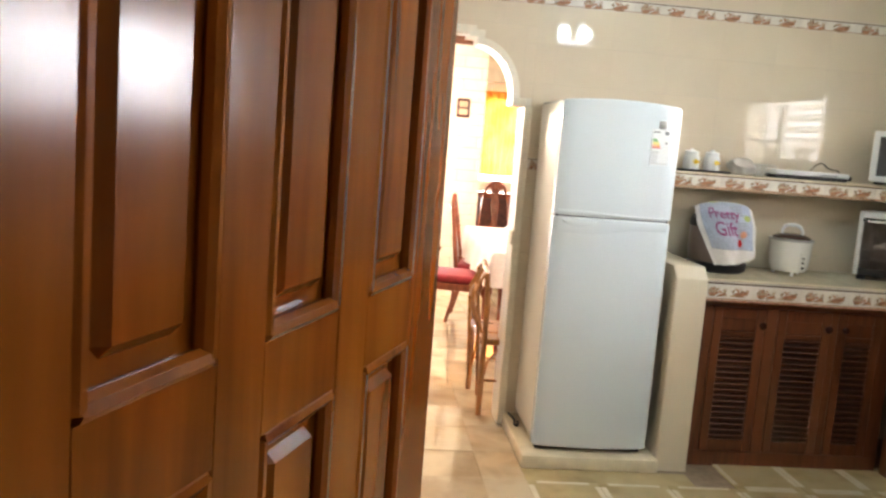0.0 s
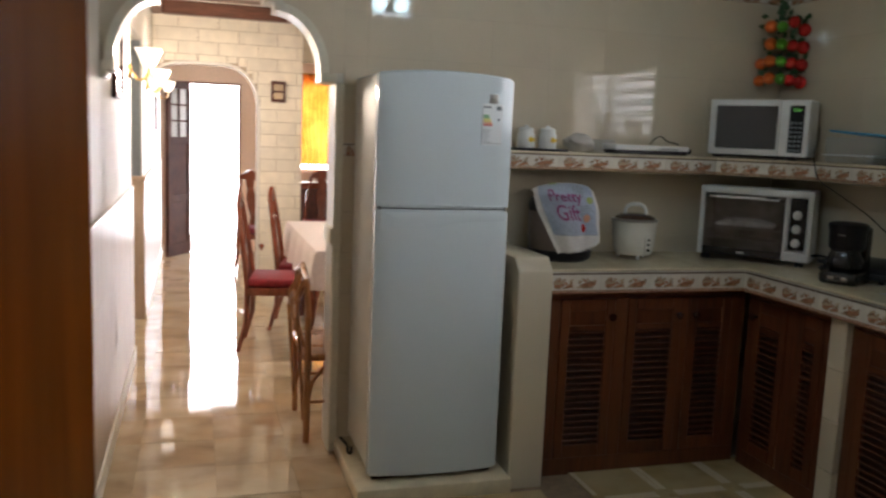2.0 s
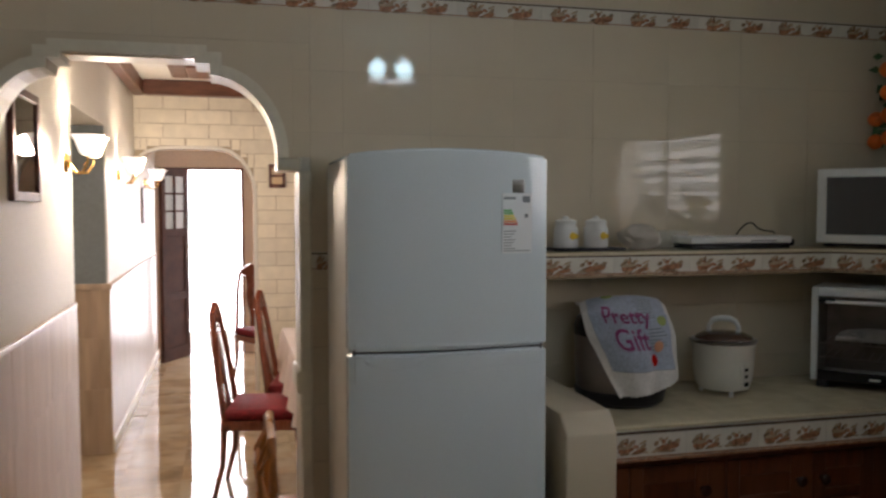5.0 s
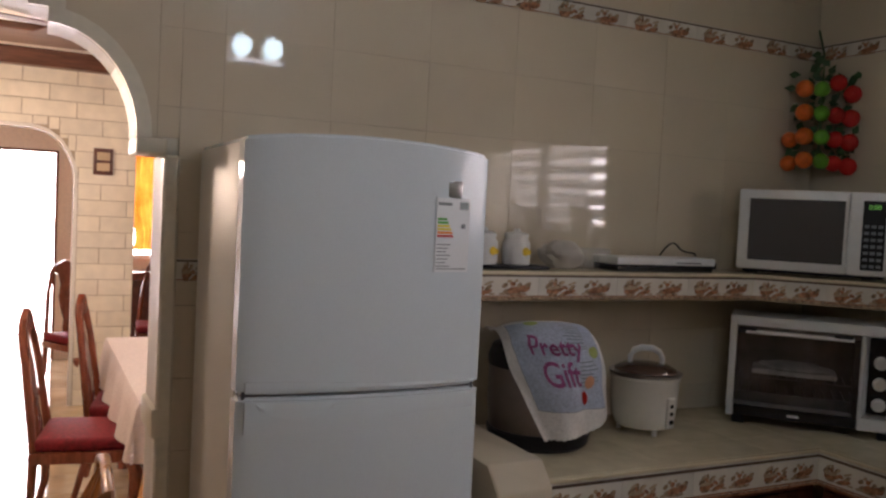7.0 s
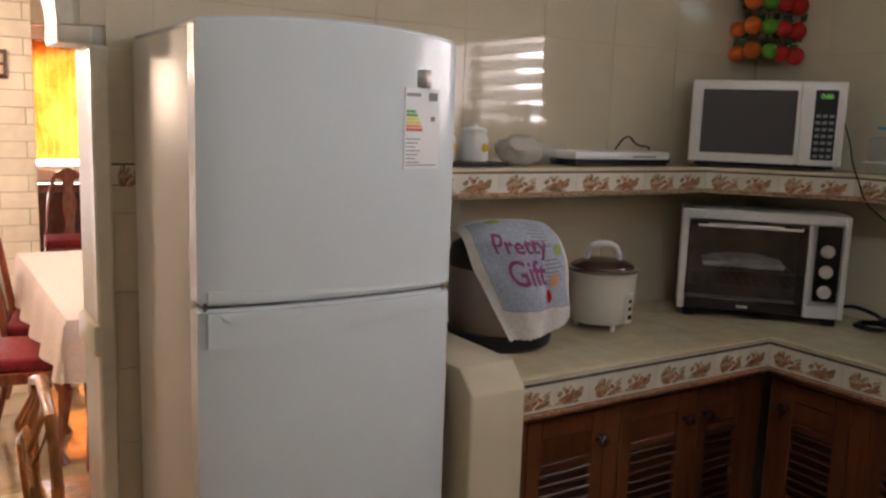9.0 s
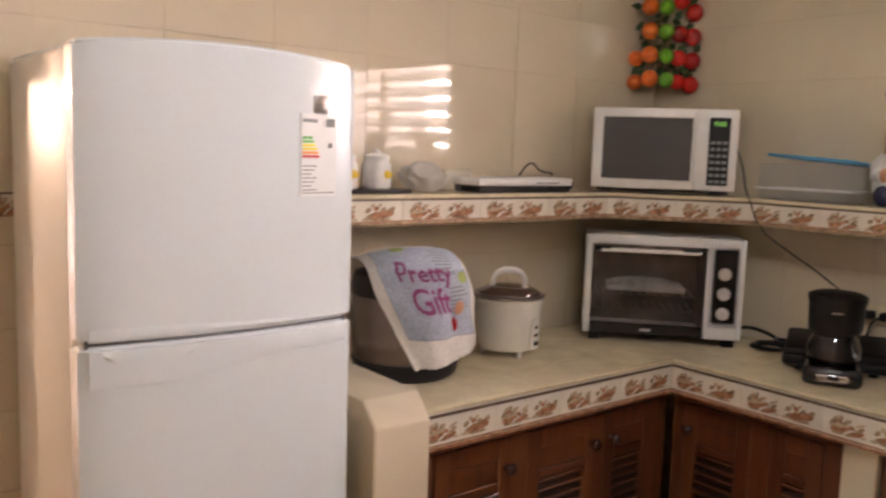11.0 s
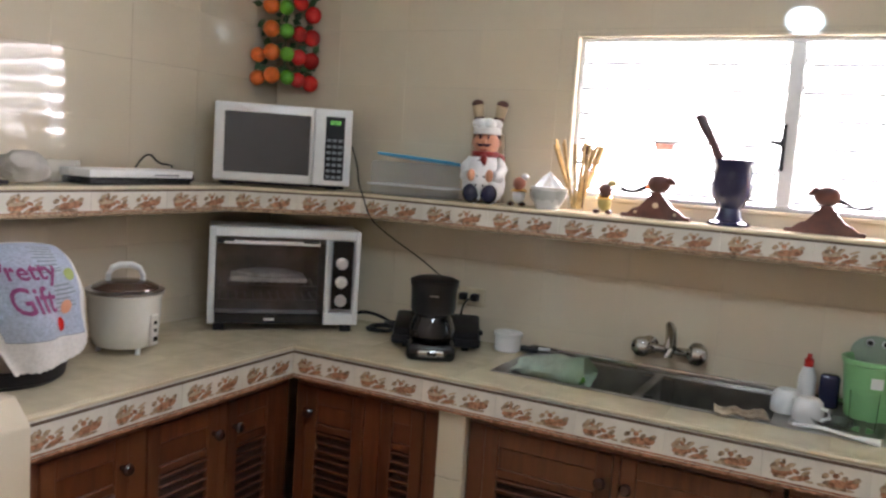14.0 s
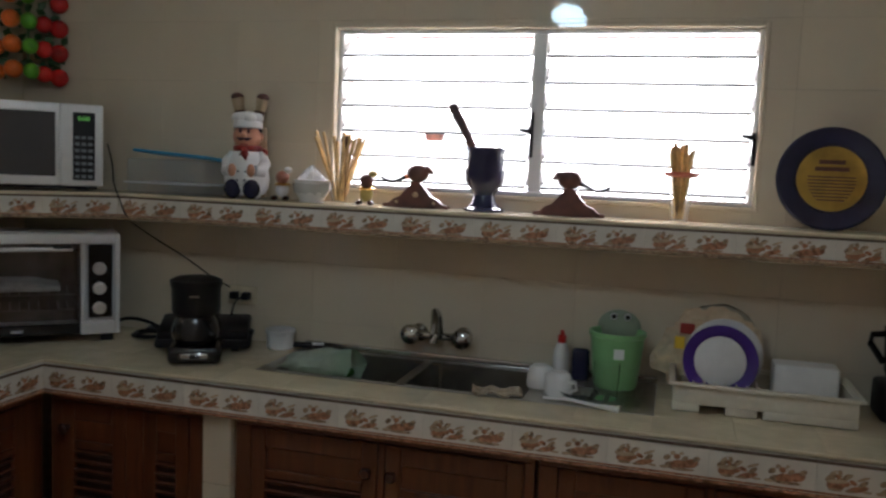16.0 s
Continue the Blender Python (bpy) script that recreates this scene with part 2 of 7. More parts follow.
M_FOIL = clear("clear_plastic", (0.93, 0.95, 0.94), 0.12, 0.22)
M_THING = clear("thin_tumbler_glass", (0.97, 0.98, 0.98), 0.08, 0.04, 1.05)
M_GLASS = clear("window_glass", (0.96, 0.98, 0.97), 0.02, 0.0)
M_TUBGLASS = clear("frosted_tub_plastic", (0.97, 0.98, 0.99), 0.25, 0.16, 1.04, True)
M_BAG = thin_cloth("green_tinted_bag", (0.58, 0.66, 0.55), (0.40, 0.56, 0.38), 0.4)
M_FROST = clear("frosted_louvre_glass", (0.82, 0.84, 0.82), 0.3, 0.7)
M_TOWEL = mat("terry_towel", (0.72, 0.69, 0.66), 0.95, vary=0.06, scale=120, bump=0.35)
M_TOWELB = mat("blue_printed_towel", (0.42, 0.47, 0.58), 0.95, vary=0.1, scale=120, bump=0.3)
M_MAGENTA = mat("magenta_print", (0.30, 0.07, 0.19), 0.9, vary=0.1, scale=100)
M_OCHRE = mat("ochre_printed_centre", (0.42, 0.25, 0.03), 0.4, vary=0.15, scale=20)
M_YELLOW = mat("yellow_print", (0.8, 0.55, 0.03), 0.5, vary=0.08)
M_CURTAIN = thin_cloth("orange_curtain", (0.8, 0.22, 0.02), (0.85, 0.45, 0.08), 0.5)
M_SHADE = glow("lit_flower_glass", (1.0, 0.88, 0.7), 5)
M_BULB = glow("lit_bulb", (1.0, 0.85, 0.62), 14)
M_TUBE = glow("lit_tube", (0.7, 0.97, 1.0), 60)
M_LED = glow("green_led_digits", (0.25, 0.9, 0.15), 0.5)
M_OUT = mat("pale_concrete_yard", (0.5, 0.47, 0.42), 0.9, vary=0.1, scale=3)
M_FLOWER = mat("yellow_flowering_shrub", (0.55, 0.38, 0.04), 0.8, vary=0.3, scale=20)
M_ROAST = mat("pale_roasting_tin", (0.66, 0.64, 0.61), 0.4, vary=0.2, scale=20)
M_PAPER = mat("printed_paper", (0.72, 0.74, 0.74), 0.5, vary=0.02)
M_GREY = mat("grey_print", (0.25, 0.27, 0.28), 0.5)
M_EGREEN = mat("label_green", (0.08, 0.4, 0.06), 0.5)
M_EYEL = mat("label_yellow", (0.75, 0.6, 0.03), 0.5)
M_EORA = mat("label_orange", (0.8, 0.25, 0.03), 0.5)
M_ERED = mat("label_red", (0.6, 0.03, 0.02), 0.5)
M_FROG = mat("dull_sage_plastic", (0.30, 0.36, 0.27), 0.45, vary=0.08)
M_PRINTCLOTH = mat("faded_yellow_print_cloth", (0.66, 0.56, 0.38), 0.9, vary=0.12, scale=30, bump=0.35, second=(0.62, 0.40, 0.26), second_scale=9)
M_WHITEBAG = thin_cloth("white_translucent_bag", (0.72, 0.70, 0.66), (0.58, 0.52, 0.46), 0.35)
M_RAG = mat("damp_beige_cloth", (0.45, 0.37, 0.28), 0.9, vary=0.15, scale=60, bump=0.3)
M_GREYWALL = mat("grey_blue_reveal", (0.19, 0.215, 0.225), 0.5, vary=0.05, scale=40)


# ---- mesh tools ----
def slab(x0, x1, y0, y1, z0, z1, bev=0.0, seg=1, bm=None):
    b = bmesh.new()
    bmesh.ops.create_cube(b, size=1)
    bmesh.ops.scale(b, vec=(x1 - x0, y1 - y0, z1 - z0), verts=b.verts)
    bmesh.ops.translate(b, vec=((x0 + x1) / 2, (y0 + y1) / 2, (z0 + z1) / 2), verts=b.verts)
    if bev:
        bmesh.ops.bevel(b, geom=b.edges[:], offset=bev, segments=seg, affect="EDGES", profile=0.5)
    return merge(bm, b) if bm else b


def merge(a, b, m=None):
    """Adds the mesh b to a."""
    if m is not None:
        bmesh.ops.transform(b, matrix=m, verts=b.verts)
    tmp = bpy.data.meshes.new("tmp")
    b.to_mesh(tmp)
    b.free()
    a.from_mesh(tmp)
    bpy.data.meshes.remove(tmp)
    return a


def xf(b, m):
    bmesh.ops.transform(b, matrix=m, verts=b.verts)
    return b


def lathe(profile, n=24, bm=None, at=(0, 0, 0)):
    b = bmesh.new()
    rings = []
    for r, z in profile:
        if r < 1e-5:
            rings.append([b.verts.new((at[0], at[1], at[2] + z))])
        else:
            rings.append([b.verts.new((at[0] + r * math.cos(2 * math.pi * k / n), at[1] + r * math.sin(2 * math.pi * k / n), at[2] + z)) for k in range(n)])
    for p, q in zip(rings, rings[1:]):
        for k in range(n):
            j = (k + 1) % n
            if len(p) == 1 and len(q) > 1:
                b.faces.new((p[0], q[k], q[j]))
            elif len(q) == 1 and len(p) > 1:
                b.faces.new((p[k], p[j], q[0]))
            elif len(p) > 1:
                b.faces.new((p[k], p[j], q[j], q[k]))
    bmesh.ops.recalc_face_normals(b, faces=b.faces)
    return merge(bm, b) if bm else b


def tube(points, radius, n=8, bm=None):
    """A round rod along the points; radius one number or one for each point."""
    b = bmesh.new()
    pts = [Vector(p) for p in points]
    rad = radius if isinstance(radius, (list, tuple)) else [radius] * len(pts)
    rings = []
    up = Vector((0.31, 0.17, 0.93))
    for i, p in enumerate(pts):
        d = (pts[min(i + 1, len(pts) - 1)] - pts[max(i - 1, 0)]).normalized()
        s = d.cross(up)
        if s.length < 0.05:
            s = d.cross(Vector((1, 0, 0)))
        s.normalize()
        u = s.cross(d)
        rings.append([b.verts.new(p + (s * math.cos(2 * math.pi * k / n) + u * math.sin(2 * math.pi * k / n)) * rad[i]) for k in range(n)])
    for p, q in zip(rings, rings[1:]):
        for k in range(n):
            b.faces.new((p[k], p[(k + 1) % n], q[(k + 1) % n], q[k]))
    b.faces.new(rings[0][::-1])
    b.faces.new(rings[-1])
    bmesh.ops.recalc_face_normals(b, faces=b.faces)
    return merge(bm, b) if bm else b


def ball(r, at=(0, 0, 0), squash=(1, 1, 1), n=14, bm=None):
    b = bmesh.new()
    bmesh.ops.create_uvsphere(b, u_segments=n, v_segments=max(6, n // 2 + 2), radius=r)
    bmesh.ops.scale(b, vec=squash, verts=b.verts)
    bmesh.ops.translate(b, vec=at, verts=b.verts)
    return merge(bm, b) if bm else b


def prism(outline, y0, y1, bm=None):
    """The outline (x, z) carried from y0 to y1."""
    b = bmesh.new()
    f = [b.verts.new((x, y0, z)) for x, z in outline]
    k = [b.verts.new((x, y1, z)) for x, z in outline]
    b.faces.new(f)
    b.faces.new(k[::-1])
    for i in range(len(f)):
        j = (i + 1) % len(f)
        b.faces.new((f[j], f[i], k[i], k[j]))
    bmesh.ops.recalc_face_normals(b, faces=b.faces)
    return merge(bm, b) if bm else b


def mesh_of(name, pieces, smooth=True):
    """One mesh from a list of (bmesh, material)."""
    me = bpy.data.meshes.new(name)
    out = bmesh.new()
    for i, (b, m) in enumerate(pieces):
        for f in b.faces:
            f.material_index = i
        merge(out, b)
        me.materials.append(m)
    out.to_mesh(me)
    out.free()
    if smooth:
        me.shade_smooth()
        me.set_sharp_from_angle(angle=radians(35))
    return me


def part(name, bm, material=None, parent=None, label="", at=None):
    pieces = bm if isinstance(bm, list) else [(bm, material)]
    ob = new(name, mesh_of(name, pieces))
    if parent:
        ob.parent = parent
    if at is not None:
        ob.matrix_basis = at
    return tagged(ob, label)


def thing(name, label, category, m=None, group=""):
    ob = new(name)
    ob.empty_display_size = 0.05
    if m is not None:
        ob.matrix_basis = m
    return tagged(ob, label, category, group)


def structure(name, bm, material, label=""):
    return tagged(part(name, bm, material), label, "", "", "structure")


def text_mesh(words, size, depth=0.0006, bold=0.0):
    cu = bpy.data.curves.new("print", "FONT")
    cu.body, cu.size, cu.extrude, cu.align_x = words, size, depth, "CENTER"
    cu.resolution_u = 3
    cu.offset = bold
    ob = bpy.data.objects.new("print", cu)
    scene.collection.objects.link(ob)
    me = bpy.data.meshes.new_from_object(ob)
    b = bmesh.new()
    b.from_mesh(me)
    bpy.data.objects.remove(ob)
    bpy.data.curves.remove(cu)
    bpy.data.meshes.remove(me)
    return b


# ---- the shell ----
WX, BY, LX = 3.12, 4.37, -0.2          # window wall, back wall, left wall
FRONT = 0.36                            # inner face of the wall with the entrance
KC, DC = 2.52, 2.62                     # ceilings
CZ, CY, CX = 0.945, 3.84, 2.61          # worktop: height, front lines
SZ, SY, SX = 1.44, 4.14, 2.90           # shelf: height, front lines

structure("floor", slab(-1.2, 4.6, -1.6, 11.1, -0.12, -0.008), M_JOINT, "dark joint bed under polished marbled tiles")
structure("ground", slab(-60, 60, -60, 60, -0.4, -0.14), M_OUT, "pale sunlit concrete yard around the house")
structure("ceiling", slab(LX - 0.15, WX + 0.15, FRONT - 0.15, BY + 0.01, KC, KC + 0.12), M_CEIL, "plain off-white plaster ceiling of the kitchen")
structure("ceiling", slab(-0.8, 4.2, BY + 0.01, 11.1, DC, DC + 0.12), M_CEIL, "white plaster ceiling of the dining room")
structure("ceiling", slab(-1.3, 2.2, -1.7, FRONT - 0.15, 2.6, 2.7), M_CEIL, "plain plaster ceiling of the entrance lobby")

# window wall with its opening
WY0, WY1, WZ0, WZ1 = 1.818, 3.13, 1.49, 2.004
w = slab(WX + 0.012, WX + 0.16, FRONT - 0.15, WY0, 0, KC)
slab(WX + 0.012, WX + 0.16, WY1, BY + 0.16, 0, KC, bm=w)
slab(WX + 0.012, WX + 0.16, WY0, WY1, 0, WZ0, bm=w)
slab(WX + 0.012, WX + 0.16, WY0, WY1, WZ1, KC, bm=w)
structure("wall_east", w, M_GROUT, "wall behind the glazed cream tiles, pierced by a louvred window")


def arch_outline():
    """The opening in the back wall, (x, z), from the left foot round to the right foot."""
    left = [(LX, 1.715), (-0.175, 1.715), (-0.175, 1.74), (-0.145, 1.74)]
    curve = [(-0.145 + 0.175 * (1 - math.cos(a)), 1.74 + 0.265 * math.sin(a)) for a in np.linspace(0, math.pi / 2 * 0.93, 9)]
    top = [(0.035, 2.005), (0.035, 2.035), (0.075, 2.035), (0.075, 2.055), (0.46, 2.055), (0.46, 2.035), (0.505, 2.035), (0.505, 2.0)]
    rc = [(0.505 + 0.205 * math.sin(a), 1.745 + 0.255 * math.cos(a)) for a in np.linspace(0.12, math.pi / 2, 9)]
    right = [(0.71, 1.735), (0.745, 1.735), (0.745, 1.705), (0.775, 1.705)]
    return left + curve + top + rc + right


AR = arch_outline()
w = bmesh.new()
# the wall in upright strips, so that every face stays plain
for (xa, za), (xb, zb) in zip(AR, AR[1:]):
    if xb - xa < 1e-4:
        continue
    prism([(xa, za), (xb, zb), (xb, KC), (xa, KC)], BY + 0.012, BY + 0.16, bm=w)
prism([(0.775, 0), (WX + 0.16, 0), (WX + 0.16, KC), (0.775, KC)], BY + 0.012, BY + 0.16, bm=w)
slab(-0.75, LX, BY + 0.012, BY + 0.16, 0, KC, bm=w)
structure("wall_north", w, M_PLASTER, "back wall of the kitchen with a stepped arch to the dining room")
# moulding round the arch
def moulding(path, wide, y0, y1):
    """A flat band of the given width outside the polyline, mitred at its corners."""
    P = [Vector(p) for p in path]
    off = []
    for i, p in enumerate(P):
        ds = []
        if i:
            ds.append((p - P[i - 1]).normalized())
        if i < len(P) - 1:
            ds.append((P[i + 1] - p).normalized())
        ns = [Vector((-d.y, d.x)) for d in ds]
        n = sum(ns, Vector((0, 0))) / len(ns)
        off.append(p + n / max(0.5, n.length_squared) * wide)
    b = bmesh.new()
    rings = [[b.verts.new((q.x, y, q.y)) for q, y in ((p, y0), (o, y0), (o, y1), (p, y1))] for p, o in zip(P, off)]
    for r, s in zip(rings, rings[1:]):
        for k in range(4):
            b.faces.new((r[k], r[(k + 1) % 4], s[(k + 1) % 4], s[k]))
    b.faces.new(rings[0][::-1])
    b.faces.new(rings[-1])
    bmesh.ops.recalc_face_normals(b, faces=b.faces)
    return b


w = moulding(AR[4:-4], 0.036, BY - 0.022, BY + 0.012)
slab(LX, -0.142, BY - 0.024, BY + 0.16, 1.705, 1.745, 0.004, bm=w)
slab(LX, -0.172, BY - 0.024, BY + 0.16, 1.675, 1.705, 0.004, bm=w)
slab(0.708, 0.782, BY - 0.024, BY + 0.16, 1.706, 1.745, 0.004, bm=w)
structure("trim", w, M_CREAM, "pale raised moulding round the stepped arch")
w = slab(0.775, 0.815, BY - 0.03, BY + 0.17, 0, 1.705, 0.006)
slab(0.762, 0.815, BY - 0.032, BY + 0.172, 0.98, 1.06, 0.012, 2, bm=w)
structure("trim", w, M_CREAM, "pale pilaster trim on the arch jamb")

# left wall of the kitchen and the corridor
w = slab(LX - 0.15, LX, 0.64, 6.12, 0, KC)
slab(LX - 0.25, LX - 0.1, FRONT - 0.15, 0.64, 0, KC, bm=w)
slab(-0.75, -0.6, 6.12, 7.3, 0, DC, bm=w)
slab(-0.6, LX - 0.15, 5.97, 6.12, 0, DC, bm=w)
slab(-0.6, LX, 7.3, 7.42, 0, DC, bm=w)
slab(LX - 0.15, LX, 7.42, 11.05, 0, DC, bm=w)
slab(-0.6, LX, 6.12, 7.3, 2.1, DC, bm=w)
structure("wall_west", w, M_PLASTER, "pale painted wall of kitchen and corridor")
structure("wall_recess", slab(-0.6, LX - 0.01, 7.285, 7.3, 1.1, 2.1), M_GREYWALL, "dark grey-blue upper face of the corridor recess")
w = slab(LX, LX + 0.014, FRONT + 0.5, 6.12, 1.085, 1.11, 0.005, 2)
slab(LX, LX + 0.014, 7.3, 10.9, 1.075, 1.1, 0.005, 2, bm=w)
slab(-0.6, LX + 0.022, 7.275, 7.3, 1.06, 1.1, 0.008, 2, bm=w)
structure("trim", w, M_WAINSCOT, "beige cap moulding along the wainscot")
w = slab(LX, LX + 0.02, FRONT + 0.5, 6.12, 0, 0.09, 0.005)
slab(LX, LX + 0.02, 7.3, 10.9, 0, 0.09, 0.005, bm=w)
structure("baseboard", w, M_CREAM, "pale glossy baseboard along the corridor")

# entrance wall, doorway and lobby behind it
w = slab(0.74, WX + 0.16, FRONT - 0.15, FRONT, 0, KC)
slab(LX - 0.15, 0.74, FRONT - 0.15, FRONT, 2.1, KC, bm=w)
structure("wall_south", w, M_PLASTER, "painted wall with the entrance doorway")
w = slab(-1.3, -1.15, -1.7, FRONT - 0.15, 0, 2.6)
slab(2.05, 2.2, -1.7, FRONT - 0.15, 0, 2.6, bm=w)
slab(-1.15, 2.05, -1.7, -1.55, 0, 2.6, bm=w)
slab(-1.15, LX - 0.15, FRONT - 0.15, FRONT, 0, 2.6, bm=w)
structure("wall_lobby", w, M_PLASTER, "plain walls of the lobby behind the entrance")
w = slab(LX, LX + 0.05, FRONT - 0.17, FRONT + 0.02, 0, 2.1, 0.004)
slab(0.69, 0.74, FRONT - 0.17, FRONT + 0.02, 0, 2.1, 0.004, bm=w)
slab(LX + 0.05, 0.69, FRONT - 0.17, FRONT + 0.02, 2.05, 2.1, 0.004, bm=w)
structure("door_frame", w, M_DOOR, "varnished mahogany door frame")

# dining room and the room beyond
w = slab(3.9, 4.05, BY + 0.16, 11.05, 0, DC)
structure("wall_dining", w, M_PLASTER, "plain far side wall of the dining room")
slabs = slab(-0.75, -0.12, 10.9, 11.05, 0, DC)
slab(0.70, 1.3, 10.9, 11.05, 0, DC, bm=slabs)
slab(-0.12, 0.70, 10.9, 11.05, 2.0, DC, bm=slabs)
slab(1.3, 2.15, 10.9, 11.05, 0, 0.98, bm=slabs)
slab(1.3, 2.15, 10.9, 11.05, 2.08, DC, bm=slabs)
slab(2.15, 4.05, 10.9, 11.05, 0, DC, bm=slabs)
structure("wall_far", slabs, M_PEACH, "peach painted outer wall with door and window openings")
BWY = 8.95


def far_arch():
    return [(LX, 1.95), (-0.1, 2.03), (0.0, 2.062), (0.2, 2.07), (0.47, 2.068), (0.57, 2.04), (0.65, 1.98), (0.71, 1.89), (0.745, 1.80), (0.757, 1.72)]


w = bmesh.new()
FA = far_arch()
for (xa, za), (xb, zb) in zip(FA, FA[1:]):
    if xb - xa > 1e-4:
        prism([(xa, za), (xb, zb), (xb, DC), (xa, DC)], BWY, BWY + 0.14, bm=w)
slab(0.757, 1.19, BWY, BWY + 0.14, 0, DC, bm=w)
slab(1.19, 3.9, BWY, BWY + 0.14, 2.15, DC, bm=w)
structure("wall_brick", w, M_BRICKJ, "dividing wall faced with long cream bricks")
w = moulding(FA, 0.026, BWY - 0.018, BWY)
slab(0.757, 0.783, BWY - 0.018, BWY, 0, 1.72, bm=w)
structure("trim", w, M_PLASTER, "narrow cream plaster edge round the far arch")
w = slab(LX, LX + 0.09, BY + 0.16, BWY - 0.03, 2.5, DC, 0.01)
slab(LX + 0.09, 1.6, BWY - 0.16, BWY - 0.03, 2.5, DC, 0.01, bm=w)
slab(LX + 0.09, 1.6, BY + 0.5, BY + 0.6, 2.5, DC, 0.01, bm=w)
slab(1.1, 1.2, BY + 0.6, BWY - 0.16, 2.5, DC, 0.01, bm=w)
slab(0.14, 0.26, BY + 0.9, 8.40, 2.575, DC, 0.008, bm=w)
slab(0.26, 1.1, 7.86, 8.40, 2.575, DC, 0.008, bm=w)
structure("trim", w, M_BEAM, "dark stained beams under the white ceiling")

# shrubs seen through the window; glowing backdrop cards added for daylight at both openings
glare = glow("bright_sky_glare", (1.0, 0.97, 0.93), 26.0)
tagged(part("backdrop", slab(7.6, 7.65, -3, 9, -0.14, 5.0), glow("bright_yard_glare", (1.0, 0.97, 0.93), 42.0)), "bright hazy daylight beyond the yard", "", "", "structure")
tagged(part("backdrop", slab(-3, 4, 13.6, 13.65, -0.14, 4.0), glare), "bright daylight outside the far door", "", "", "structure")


def shrub(m, r, label):
    t = thing("garden_shrub", label, "shrub", m)
    part("trunk", tube([(0, 0, 0), (0.02, 0.01, 0.3), (0, 0.03, 0.7)], [0.03, 0.02, 0.012]), M_BROWN, t)
    rnd = random.Random(5)
    b = bmesh.new()
    for i in range(260):
        a, e = rnd.uniform(0, 6.28), rnd.gauss(0, 0.5)
        d = r * rnd.uniform(0.4, 1.05)
        c = Vector((d * math.cos(a) * math.cos(e), d * math.sin(a) * math.cos(e), 0.95 + d * math.sin(e)))
        u = Vector((rnd.uniform(-1, 1), rnd.uniform(-1, 1), rnd.uniform(-1, 1))).normalized() * 0.06
        v = u.cross(Vector((rnd.uniform(-1, 1), rnd.uniform(-1, 1), 1))).normalized() * 0.03
        b.faces.new([b.verts.new(c + q) for q in (-u, v, u, -v)])
    part("crown", b, M_FLOWER, t)


shrub(pose(6.0, 2.9, -0.14), 0.65, "yellow flowering shrub in the yard beside the wall")
shrub(pose(5.9, 3.9, -0.14), 0.55, "small yellow shrub in the yard near the window")


# ---- large built-in things ----
def place(ax, ay, bx_, by_, z=0.0):
    """Pose with its x axis from (ax, ay) to (bx, by): the face that looks to the room is the local -y side."""
    return pose(ax, ay, z, 0, 0, math.degrees(math.atan2(by_ - ay, bx_ - ax)))


LYING_SPRIG = ((-0.44, 0.02, 0.13, 0.06, 0.9, 1), (-0.30, -0.22, 0.20, 0.09, 0.15, 1), (-0.05, -0.18, 0.26, 0.12, 0.10, 0), (0.06, -0.32, 0.38, 0.04, 0.02, 1),
               (0.34, -0.10, 0.24, 0.11, 0.42, 0), (0.50, 0.06, 0.13, 0.06, 0.8, 1), (-0.12, 0.08, 0.10, 0.07, -0.5, 0), (-0.26, 0.18, 0.09, 0.05, 0.9, 2),
               (0.14, 0.04, 0.12, 0.05, 0.9, 1), (-0.52, -0.30, 0.14, 0.04, 0.0, 2), (0.02, 0.20, 0.07, 0.04, 1.2, 2))


